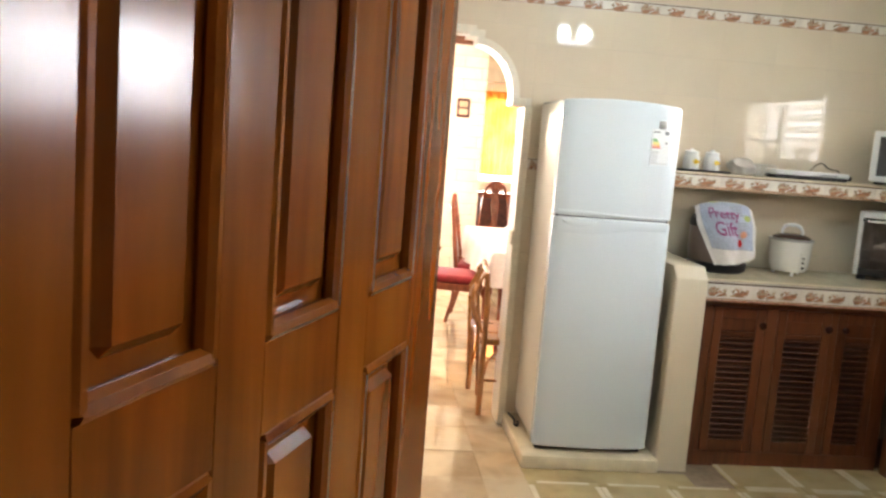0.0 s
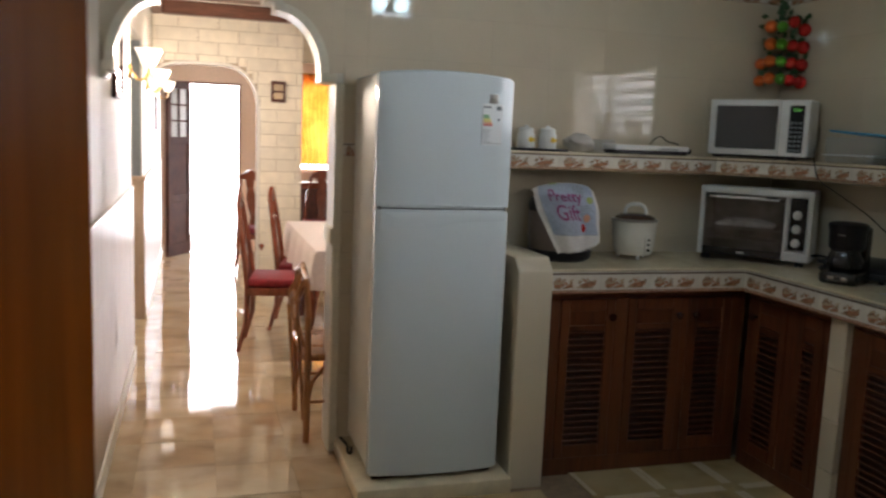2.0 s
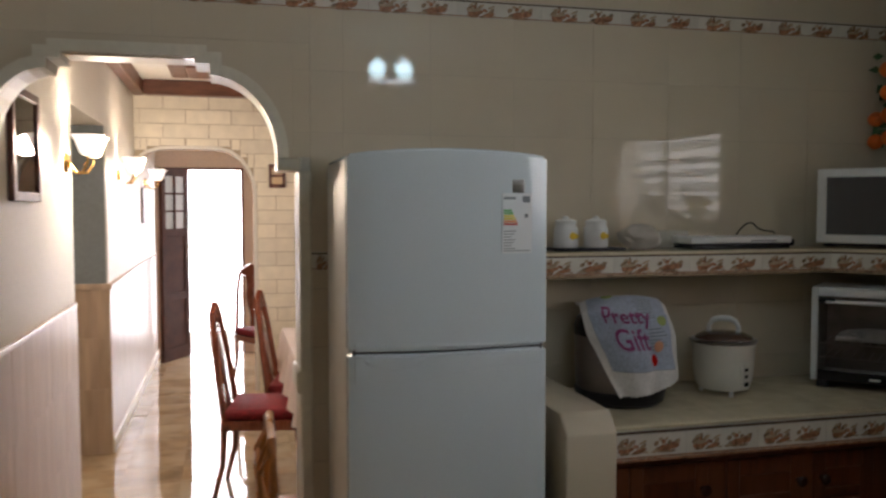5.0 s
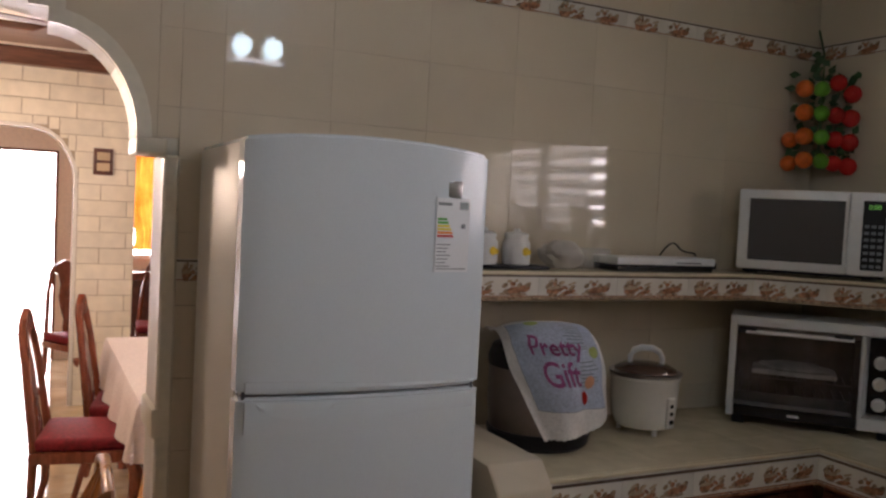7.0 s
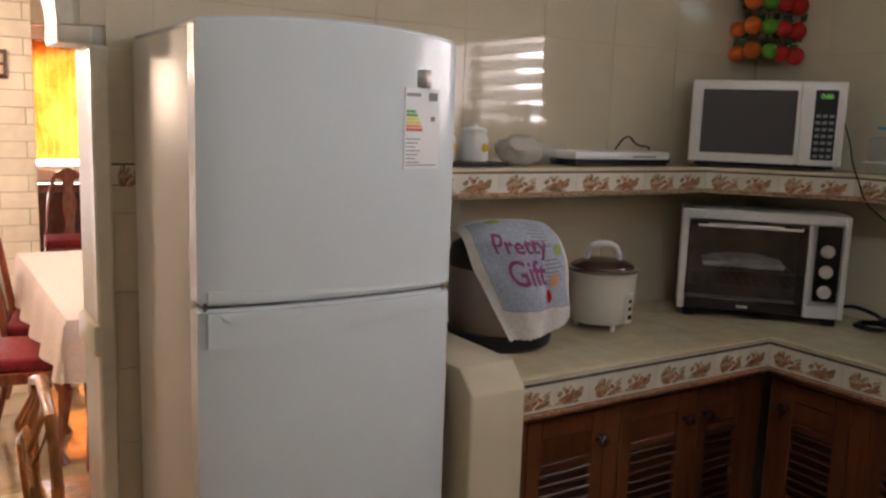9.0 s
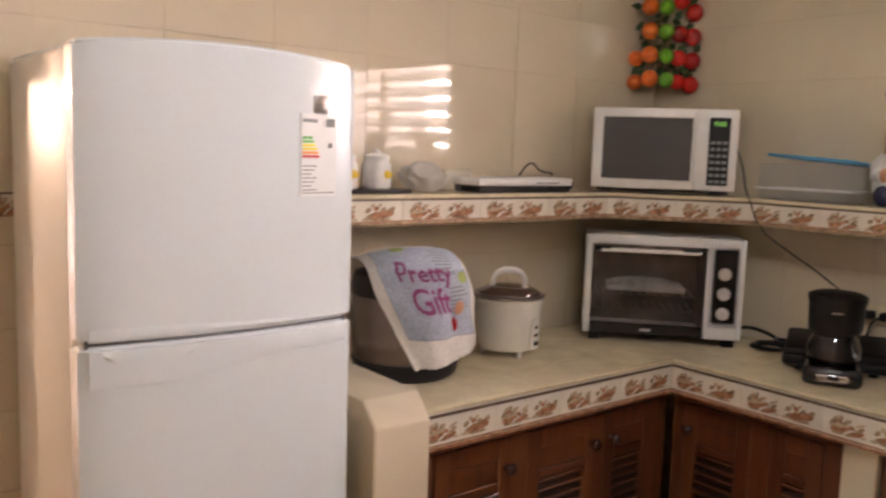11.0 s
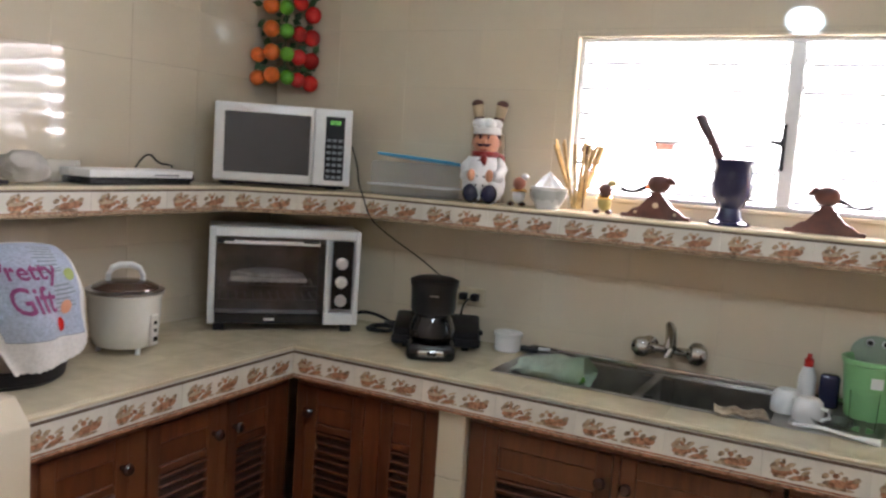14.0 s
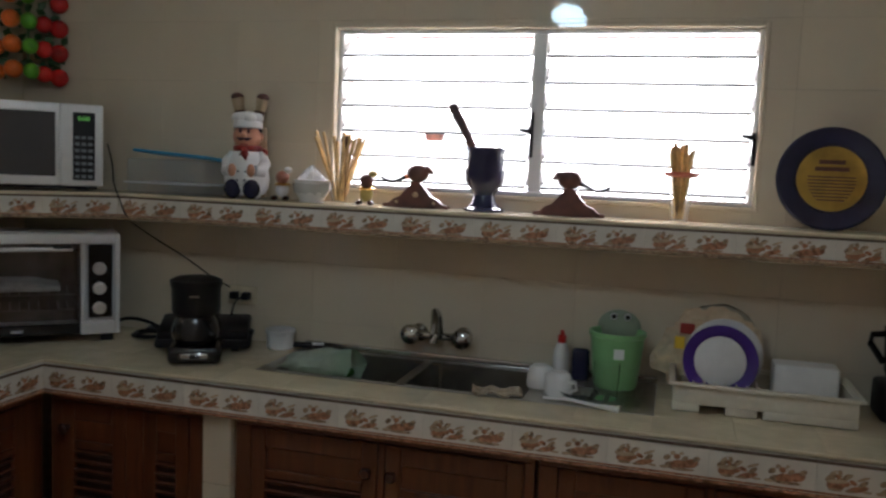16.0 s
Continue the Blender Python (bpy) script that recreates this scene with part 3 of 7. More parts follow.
def motif(bms, cx, cz, s, y, lying=False):
    """A fired pattern, a cup with leaves or a lying sprig, s wide, raised a hair on the face at y."""
    lift = [0.0]

    def blob(u, v, ru, rv, rot, which):
        ru, rv = ru * 1.1, rv * 1.35
        o = []
        for k in range(10):
            a = 2 * math.pi * k / 10
            x, z_ = ru * math.cos(a), rv * math.sin(a)
            o.append((cx + s * 1.22 * (u + x * math.cos(rot) - z_ * math.sin(rot)), cz + s * 0.98 * (v + x * math.sin(rot) + z_ * math.cos(rot))))
        lift[0] += 0.00007
        prism(o, y - 0.0007 - lift[0], y, bm=bms[which])
    if lying:
        for u, v, ru, rv, rot, which in LYING_SPRIG:
            blob(u * 0.80, v, ru * 0.78, rv, rot, which)
        return
    blob(-0.22, -0.20, 0.21, 0.10, 0.05, 0)
    blob(-0.22, -0.33, 0.16, 0.035, 0.02, 1)
    blob(-0.38, 0.02, 0.12, 0.055, 0.9, 1)
    blob(-0.16, 0.06, 0.12, 0.045, 2.2, 0)
    blob(-0.08, 0.0, 0.12, 0.05, 0.4, 1)
    blob(-0.30, 0.08, 0.13, 0.05, 1.3, 1)
    blob(0.02, 0.10, 0.12, 0.05, 1.0, 1)
    blob(-0.14, 0.20, 0.10, 0.04, 1.7, 1)
    blob(-0.16, -0.12, 0.26, 0.09, 0.0, 0)
    blob(0.30, -0.24, 0.24, 0.07, 0.35, 0)
    blob(0.42, -0.06, 0.13, 0.05, 0.8, 1)
    blob(0.18, -0.05, 0.10, 0.05, -0.6, 0)
    blob(0.12, -0.33, 0.12, 0.03, 0.0, 1)
    blob(-0.20, -0.06, 0.24, 0.05, 0.1, 2)
    blob(0.42, 0.10, 0.15, 0.035, 0.5, 2)
    blob(-0.30, 0.20, 0.10, 0.03, 0.7, 2)
    blob(0.08, 0.12, 0.11, 0.035, 0.9, 2)
    blob(0.52, -0.30, 0.10, 0.03, 0.0, 2)


def band_mesh(length, h, line=True, y=0.0):
    """One border tile: its back at y + 0.008, its base at z = 0."""
    g = 0.0003
    body = slab(g, length - g, y, y + 0.008, g, h - g, 0.0008)
    l = slab(g * 2, length - g * 2, y - 0.0012, y, h * 0.86, h * 0.95)
    o = slab(g * 2, length - g * 2, y - 0.0012, y, h * 0.03, h * 0.085)
    a, c, e = bmesh.new(), bmesh.new(), bmesh.new()
    n = max(2, 2 * int(round(length / 0.25)))
    for k in range(n):
        motif((a, c, e), length * ((k // 2) * 2 + (0.52 if k % 2 == 0 else 1.46)) / n, h * 0.48, h * (1.35 if h < 0.06 else 1.1 if h < 0.07 else 0.88), y, k % 2 == 1)
    return mesh_of("border_tile", [(body, M_BAND), (l, M_LINE), (o, M_MOTIF), (a, M_MOTIF), (c, M_MOTIF2), (e, M_MOTIF3)])


BAND_BIG, BAND_SMALL, BAND_WALL = band_mesh(0.25, 0.088), band_mesh(0.25, 0.068), band_mesh(0.294, 0.058)


def band_run(parent, mesh, length, tile, m, ax, ay, bx_, by_, z):
    n = max(1, int(round(length / tile)))
    base = place(ax, ay, bx_, by_, z)
    for k in range(n):
        ob = new("border_tile", mesh)
        ob.parent = parent
        ob.matrix_basis = m @ base @ Matrix.Translation((k * length / n, 0, 0)) @ Matrix.Diagonal((length / n / tile, 1, 1, 1))


I4 = Matrix.Identity(4)

# worktop
top = thing("worktop", "glossy cream tiled worktop with a floral border along its front edge", "countertop")
b = slab(1.63, WX + 0.012, CY + 0.01, BY + 0.012, CZ - 0.10, CZ - 0.008)
slab(CX + 0.01, CX + 0.155, 0.95, CY + 0.01, CZ - 0.10, CZ - 0.008, bm=b)
slab(CX + 0.155, WX + 0.012, 3.205, CY + 0.01, CZ - 0.10, CZ - 0.008, bm=b)
slab(CX + 0.155, WX + 0.012, 0.95, 2.04, CZ - 0.10, CZ - 0.008, bm=b)
slab(3.10, WX + 0.012, 2.04, 3.205, CZ - 0.10, CZ - 0.008, bm=b)
part("slab", b, M_GROUT, top)
b = slab(1.63, CX + 0.012, CY - 0.006, CY + 0.012, CZ - 0.010, CZ, 0.004, 2)
slab(CX - 0.006, CX + 0.012, 0.95, CY + 0.002, CZ - 0.010, CZ, 0.004, 2, bm=b)
part("nosing", b, M_COUNTER, top, "rounded cream nosing strip")
band_run(top, BAND_BIG, CX - 1.63, 0.25, I4, 1.63, CY, CX, CY, CZ - 0.1)
band_run(top, BAND_BIG, CY - 0.95, 0.25, I4, CX, CY, CX, 0.95, CZ - 0.1)
b = slab(1.63, CX + 0.01, CY - 0.004, CY + 0.012, CZ - 0.108, CZ - 0.1, 0.002)
slab(CX - 0.004, CX + 0.012, 0.95, CY, CZ - 0.108, CZ - 0.1, 0.002, bm=b)
part("lower_edge", b, M_MOTIF, top, "thin orange-brown strip under the border tiles")

# shelf on two walls with a cut corner
D1, D2 = (2.615, SY), (SX, 3.80)
shelf = thing("wall_shelf", "tiled wall shelf with a floral front border, cut across the corner", "shelf")
out = [(1.50, SY + 0.01), (D1[0], SY + 0.01), (D2[0] + 0.01, D2[1]), (SX + 0.01, 0.9), (WX + 0.012, 0.9), (WX + 0.012, BY + 0.012), (1.50, BY + 0.012)]
b = bmesh.new()
prism([(x, -y) for x, y in out], 0, 0.072, bm=b)
xf(b, Matrix(((1, 0, 0, 0), (0, 0, -1, 0), (0, -1, 0, SZ), (0, 0, 0, 1))))
bmesh.ops.recalc_face_normals(b, faces=b.faces)
part("slab", b, M_COUNTER, shelf)
band_run(shelf, BAND_SMALL, D1[0] - 1.5, 0.25, I4, 1.5, SY, D1[0], D1[1], SZ - 0.074)
dl = math.hypot(D2[0] - D1[0], D2[1] - D1[1])
band_run(shelf, BAND_SMALL, dl, 0.25, I4, D1[0], D1[1], D2[0], D2[1], SZ - 0.074)
band_run(shelf, BAND_SMALL, D2[1] - 0.9, 0.25, I4, D2[0], D2[1], SX, 0.9, SZ - 0.074)
b = tube([(1.5, SY, SZ - 0.005), (D1[0], D1[1], SZ - 0.004), (D2[0], D2[1], SZ - 0.004), (SX, 0.9, SZ - 0.004)], 0.006, 6)
part("nosing", b, M_COUNTER, shelf, "rounded cream nosing strip")
b = tube([(1.5, SY, SZ - 0.078), (D1[0], D1[1], SZ - 0.078), (D2[0], D2[1], SZ - 0.078), (SX, 0.9, SZ - 0.078)], 0.006, 6)
part("lower_edge", b, M_MOTIF2, shelf, "thin brown lip under the shelf border")

# low tiled plinth and pier beside the refrigerator
b = slab(0.80, 1.47, 3.745, BY, -0.008, 0.062, 0.012, 2)
tagged(part("plinth", b, M_COUNTER), "low cream tiled plinth under the white refrigerator", "plinth")
b = prism([(3.79, 0.864), (3.79, 0.943), (3.842, 1.0), (BY, 1.0), (BY, 0.864)], 1.47, 1.625)
xf(b, Matrix(((0, 1, 0, 0), (1, 0, 0, 0), (0, 0, 1, 0), (0, 0, 0, 1))))
bmesh.ops.recalc_face_normals(b, faces=b.faces)
bmesh.ops.bevel(b, geom=[e for e in b.edges if max(v.co.z for v in e.verts) > 0.9], offset=0.004, segments=1, affect="EDGES")
lp = thing("low_pier", "low cream tiled pier between the refrigerator and the worktop", "pier")
part("cap", b, M_TILE, lp)
b = slab(1.47, 1.625, 3.79, BY, -0.008, 0.864)
bmesh.ops.bevel(b, geom=[e for e in b.edges if abs(e.verts[0].co.z - e.verts[1].co.z) > 0.5], offset=0.004, segments=1, affect="EDGES")
part("body", b, M_TILE, lp)
jp = thing("jamb_panel", "cream tiled panel on the jamb behind the refrigerator", "panel")
for k in range(9):
    part("tile", slab(0.815, 0.955, BY - 0.012, BY + 0.01, -0.008 + k * 0.19, min(1.70, 0.181 + k * 0.19), 0.001), M_TILE, jp)
band_run(jp, BAND_WALL, 0.14, 0.294, I4, 0.815, BY - 0.0135, 0.955, BY - 0.0135, 1.385)


# refrigerator
def fridge():
    x0, x1, y0, z0, z1, zs = 0.868, 1.428, 3.822, 0.085, 1.735, 1.200
    t = thing("refrigerator", "tall white two-door refrigerator with curved front on a low plinth", "refrigerator", pose(-0.008, 0, 0))
    part("body", slab(x0 + 0.004, x1 - 0.004, y0 + 0.055, BY - 0.035, z0 + 0.01, z1 - 0.012, 0.008, 2), M_FRSIDE, t)

    def curved(za, zb, crown=0.0):
        n = 16
        o = []
        for i in range(n + 1):
            u = i / n
            o.append((x0 + (x1 - x0) * u, y0 - 0.028 * math.sin(math.pi * u) ** 0.8 if 0 < i < n else y0 + 0.006))
        o += [(x1, y0 + 0.05), (x0, y0 + 0.05)]
        b = prism([(x, -y) for x, y in o], za, zb)
        xf(b, Matrix(((1, 0, 0, 0), (0, 0, -1, 0), (0, 1, 0, 0), (0, 0, 0, 1))))
        bmesh.ops.recalc_face_normals(b, faces=b.faces)
        edges = [e for e in b.edges if abs(e.verts[0].co.z - e.verts[1].co.z) < 1e-5]
        bmesh.ops.bevel(b, geom=edges, offset=0.007, segments=3, affect="EDGES")
        if crown:
            for v in b.verts:
                if v.co.z > zb - 0.02:
                    v.co.z += crown * (math.sin(math.pi * max(0.0, min(1.0, (v.co.x - x0) / (x1 - x0)))) ** 0.7 - 0.35)
        return b

    up = part("freezer_door", curved(zs + 0.003, z1 + 0.0, 0.019), M_FRIDGE, t)
    low = part("fridge_door", curved(z0, zs - 0.003), M_FRIDGE, t)
    part("seal", slab(x0 + 0.012, x1 - 0.012, y0 + 0.006, y0 + 0.054, zs - 0.008, zs + 0.008), M_SEAL, t, "grey rubber door seal")
    part("top_cap", slab(x0 + 0.01, x1 - 0.01, y0 + 0.045, BY - 0.04, z1 - 0.014, z1 - 0.004, 0.004, 2), M_FRIDGE, t)
    # moulded band along the top of the lower door, deep at the grip and shallow beyond it
    def front(u, z, proud):
        return (x0 + (x1 - x0) * u, y0 + 0.004 - 0.028 * math.sin(math.pi * u) ** 0.8 - proud, z)

    def ribbon(u0, u1, top, low_edge, proud, n=26):
        b = bmesh.new()
        v = []
        for i in range(n + 1):
            u = u0 + (u1 - u0) * i / n
            zt, zb = top(u), low_edge(u)
            v.append([b.verts.new(front(u, z, p)) for z, p in ((zt, 0), (zt, proud * 0.7), ((zt + zb) / 2, proud), (zb, proud * 0.6), (zb, 0))])
        for p, q in zip(v, v[1:]):
            for k in range(4):
                b.faces.new((p[k], q[k], q[k + 1], p[k + 1]))
        b.faces.new(v[0])
        b.faces.new(v[-1][::-1])
        bmesh.ops.recalc_face_normals(b, faces=b.faces)
        return b

    step = lambda u, a, c: max(0.0, min(1.0, (u - a) / (c - a))) ** 2 * (3 - 2 * max(0.0, min(1.0, (u - a) / (c - a))))
    part("grip_band", ribbon(0.03, 0.97, lambda u: zs - 0.010, lambda u: zs - 0.078 + 0.030 * step(u, 0.30, 0.75), 0.009), M_FRIDGE, low)
    part("grip_recess", ribbon(0.07, 0.36, lambda u: zs - 0.012, lambda u: zs - 0.018 - 0.038 * math.sin(math.pi * (u - 0.07) / 0.29) ** 0.6, 0.0115), M_FRIDGE, low, "moulded grip recess")
    part("grip_lip", ribbon(0.03, 0.97, lambda u: zs + 0.030 - 0.014 * step(u, 0.1, 0.9), lambda u: zs + 0.008, 0.008), M_FRIDGE, up)
    part("base_grille", slab(x0 + 0.02, x1 - 0.02, y0 + 0.03, y0 + 0.06, 0.062, z0 + 0.012), M_MATTBLACK, t, "dark recessed foot grille")
    # door badge and energy label
    part("badge", slab(1.318, 1.354, y0 - 0.0195, y0 - 0.010, 1.628, 1.666, 0.004, 2), M_STEEL, up, "small square metal badge")
    m = place(1.288, y0 - 0.0235, 1.376, y0 - 0.0125, 1.462)
    part("energy_label", slab(0, 0.09, -0.0005, 0.004, 0, 0.165), M_PAPER, up, "white printed energy label", m)
    for k, (mm, wd) in enumerate([(M_EGREEN, 0.024), (M_EGREEN, 0.028), (M_EYEL, 0.032), (M_EYEL, 0.036), (M_EORA, 0.039), (M_ERED, 0.042)]):
        part("rating_bar", slab(0.004, 0.004 + wd, -0.0014, -0.0005, 0.115 - k * 0.0075, 0.1205 - k * 0.0075), mm, up, "coloured rating bar", m)
    g = slab(0.004, 0.04, -0.0014, -0.0005, 0.148, 0.155)
    slab(0.062, 0.084, -0.0014, -0.0005, 0.140, 0.157, bm=g)
    slab(0.068, 0.078, -0.0014, -0.0005, 0.098, 0.108, bm=g)
    for k in range(7):
        slab(0.004, 0.04 - (k % 3) * 0.006, -0.0012, -0.0005, 0.06 - k * 0.008, 0.0625 - k * 0.008, bm=g)
    slab(0.004, 0.084, -0.0012, -0.0005, 0.006, 0.0085, bm=g)
    tagged(part("label_print", g, M_GREY, up, "grey lines of small print", m), kind="stuff")
    return t


fridge()


# base cabinets with louvred doors
def louvre_door(parent, x0, x1, z0, z1, knob_side, rows=True):
    """A framed door in the local plane y = 0, its front towards -y."""
    s = 0.045
    # thin backing sheet, near-black: the shade behind the slats is put into its colour
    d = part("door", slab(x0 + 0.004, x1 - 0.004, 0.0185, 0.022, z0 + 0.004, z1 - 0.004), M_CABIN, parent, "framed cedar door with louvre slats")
    part("stile", slab(x0, x0 + s, 0, 0.018, z0, z1, 0.003), M_CAB, d)
    part("stile", slab(x1 - s, x1, 0, 0.018, z0, z1, 0.003), M_CAB, d)
    part("rail", slab(x0 + s, x1 - s, 0, 0.018, z0, z0 + 0.06, 0.003), M_CAB, d)
    part("rail", slab(x0 + s, x1 - s, 0, 0.018, z1 - 0.055, z1, 0.003), M_CAB, d)
    part("rail", slab(x0 + s, x1 - s, 0, 0.018, z1 - 0.145, z1 - 0.12, 0.003), M_CAB, d)
    part("panel", slab(x0 + s, x1 - s, 0.006, 0.018, z1 - 0.12, z1 - 0.055, 0.002), M_CAB, d)
    zb, zt = z0 + 0.06, z1 - 0.145
    n = int((zt - zb) / 0.028)
    me = mesh_of("louvre_slat", [(xf(slab(-0.5, 0.5, -0.013, 0.013, -0.003, 0.003, 0.0008), Matrix.Rotation(radians(-42), 4, "X")), M_CAB)])
    for k in range(n):
        ob = new("louvre_slat", me)
        ob.parent = d
        ob.matrix_basis = Matrix.Translation(((x0 + x1) / 2, 0.009, zb + (k + 0.5) * (zt - zb) / n)) @ Matrix.Diagonal((x1 - x0 - 2 * s, 1, 1, 1))
    if knob_side:
        kx = x0 + 0.024 if knob_side < 0 else x1 - 0.024
        kb = lathe([(0.008, 0), (0.007, 0.012), (0.016, 0.02), (0.018, 0.027), (0.012, 0.034), (0.0, 0.036)], 14)
        xf(kb, Matrix.Translation((kx, 0, z1 - 0.08)) @ Matrix.Rotation(radians(90), 4, "X"))
        part("knob", kb, M_KNOB, d, "dark turned wooden knob")
    return d


def cabinet(ax, ay, bx_, by_, doors, label):
    """A cabinet front from a to b; doors as (x0, x1, knob side)."""
    m = place(ax, ay, bx_, by_)
    L_ = math.hypot(bx_ - ax, by_ - ay)
    t = thing("base_cabinet", label, "cabinet", m)
    z0, z1 = 0.06, CZ - 0.11
    b = slab(0, L_, 0.025, 0.045, -0.008, z1, 0)
    slab(0, L_, 0.004, 0.025, z1 - 0.03, z1, 0.002, bm=b)
    slab(0, L_, 0.004, 0.025, -0.008, z0 + 0.01, 0.002, bm=b)
    edges = [0] + [v for d in doors for v in d[:2]] + [L_]
    for a, c in zip(edges[::2], edges[1::2]):
        if c - a > 0.006:
            slab(a, c, 0.004, 0.025, z0 + 0.01, z1 - 0.03, 0.002, bm=b)
    part("frame", b, M_CAB, t)
    for x0, x1, side in doors:
        louvre_door(t, x0 + 0.002, x1 - 0.002, z0 + 0.012, z1 - 0.032, side)
    return t


FY, FX = CY + 0.045, CX + 0.05
cabinet(1.63, FY, 2.66, FY, [(0.085, 0.355, 1), (0.415, 0.695, 1), (0.73, 0.96, -1)], "dark cedar base cabinet with louvred doors beside the low pier")
cabinet(FX, 3.86, FX, 3.317, [(0.04, 0.27, -1), (0.33, 0.49, 0)], "dark cedar corner cabinet with louvred doors under the worktop")
cabinet(FX, 3.217, FX, 2.34, [(0.05, 0.44, 1), (0.46, 0.85, -1)], "dark cedar base cabinet with paired louvred doors under the sink")
cabinet(FX, 2.33, FX, 1.45, [(0.05, 0.42, 1), (0.44, 0.82, -1)], "dark cedar base cabinet with louvred doors beside the sink")
cabinet(FX, 1.35, FX, 0.97, [(0.04, 0.34, 1)], "narrow dark cedar base cabinet at the end of the worktop")
for y0 in (3.222, 1.355):
    b = bmesh.new()
    for k in range(4):
        slab(FX - 0.02, FX + 0.06, y0, y0 + 0.09, -0.008 + k * 0.2106, -0.008 + (k + 1) * 0.2106 - 0.002, 0.003, bm=b)
    tagged(part("pier_post", b, M_TILE), "narrow cream tiled post between two cabinets", "pier")
tagged(part("end_panel", slab(FX - 0.02, WX, 0.95, 0.97, -0.008, CZ - 0.1, 0.003), M_TILE), "cream tiled end panel of the worktop", "panel")


# sink
def sink():
    t = thing("kitchen_sink", "double-bowl stainless steel sink with a drainer, set in the tiled worktop", "sink")
    x0, x1, y0, y1, z = 2.755, 3.10, 2.05, 3.205, CZ + 0.002
    b = bmesh.new()
    bowls = [(2.78, 3.07, 2.775, 3.155), (2.78, 3.07, 2.40, 2.745)]
    # rim: strips round the bowls
    slab(x0, 2.78, y0, y1, z - 0.004, z, 0.001, bm=b)
    slab(3.07, x1, y0, y1, z - 0.004, z, 0.001, bm=b)
    for a, c in ((y0, 2.40), (2.745, 2.775), (3.155, y1)):
        slab(2.78, 3.07, a, c, z - 0.004, z, 0.001, bm=b)
    part("rim", b, M_SINK, t)
    for bx0, bx1, by0, by1 in bowls:
        c = slab(bx0, bx1, by0, by1, z - 0.17, z - 0.001)
        bmesh.ops.delete(c, geom=[f for f in c.faces if f.normal.z > 0.9], context="FACES")
        bmesh.ops.bevel(c, geom=[e for e in c.edges if len(e.link_faces) == 2], offset=0.03, segments=4, affect="EDGES")
        part("bowl", c, M_SINK, t)
        part("drain", lathe([(0, z - 0.1655), (0.03, z - 0.1655), (0.038, z - 0.163), (0.04, z - 0.164)], 20, at=((bx0 + bx1) / 2, (by0 + by1) / 2, 0)), M_CHROME, t, "chrome drain ring")
    part("upstand", slab(3.092, 3.106, y0, y1, z, z + 0.022, 0.004, 2), M_CHROME, t, "raised steel back edge")
    dr = bmesh.new()
    for k in range(7):
        slab(2.80, 3.05, 2.09 + k * 0.042, 2.105 + k * 0.042, z, z + 0.003, 0.001, bm=dr)
    part("drainer", dr, M_SINK, t)
    return t


sink()


def faucet():
    t = thing("wall_faucet", "chrome two-handle faucet with bent spout on tiles above the sink", "faucet", pose(WX, 2.735, 1.03))
    b = tube([(-0.035, -0.075, 0), (-0.035, 0.075, 0)], 0.013, 12)
    for s in (-1, 1):
        tube([(0, s * 0.075, 0), (-0.04, s * 0.075, 0)], 0.012, 12, bm=b)
        xf_b = lathe([(0.03, 0), (0.03, 0.004), (0.016, 0.014), (0, 0.014)], 18)
        merge(b, xf_b, Matrix.Translation((0, s * 0.075, 0)) @ Matrix.Rotation(radians(-90), 4, "Y"))
    part("body", b, M_CHROME, t)
    pts = [(-0.04, 0, 0), (-0.045, 0, 0.04), (-0.058, 0, 0.075), (-0.085, 0, 0.085), (-0.12, -0.01, 0.065), (-0.145, -0.015, 0.025), (-0.15, -0.015, 0.0)]
    part("spout", tube(pts, [0.018, 0.016, 0.014, 0.014, 0.013, 0.013, 0.014], 12), M_CHROME, t)
    for s in (-1, 1):
        kb = lathe([(0.013, 0), (0.015, 0.008), (0.029, 0.012), (0.033, 0.022), (0.031, 0.033), (0.021, 0.041), (0.009, 0.044), (0, 0.0445)], 12)
        xf(kb, Matrix.Translation((-0.045, s * 0.085, 0)) @ Matrix.Rotation(radians(-80), 4, "Y"))
        part("handle", kb, M_CHROME, t, "fluted chrome tap handle")


faucet()


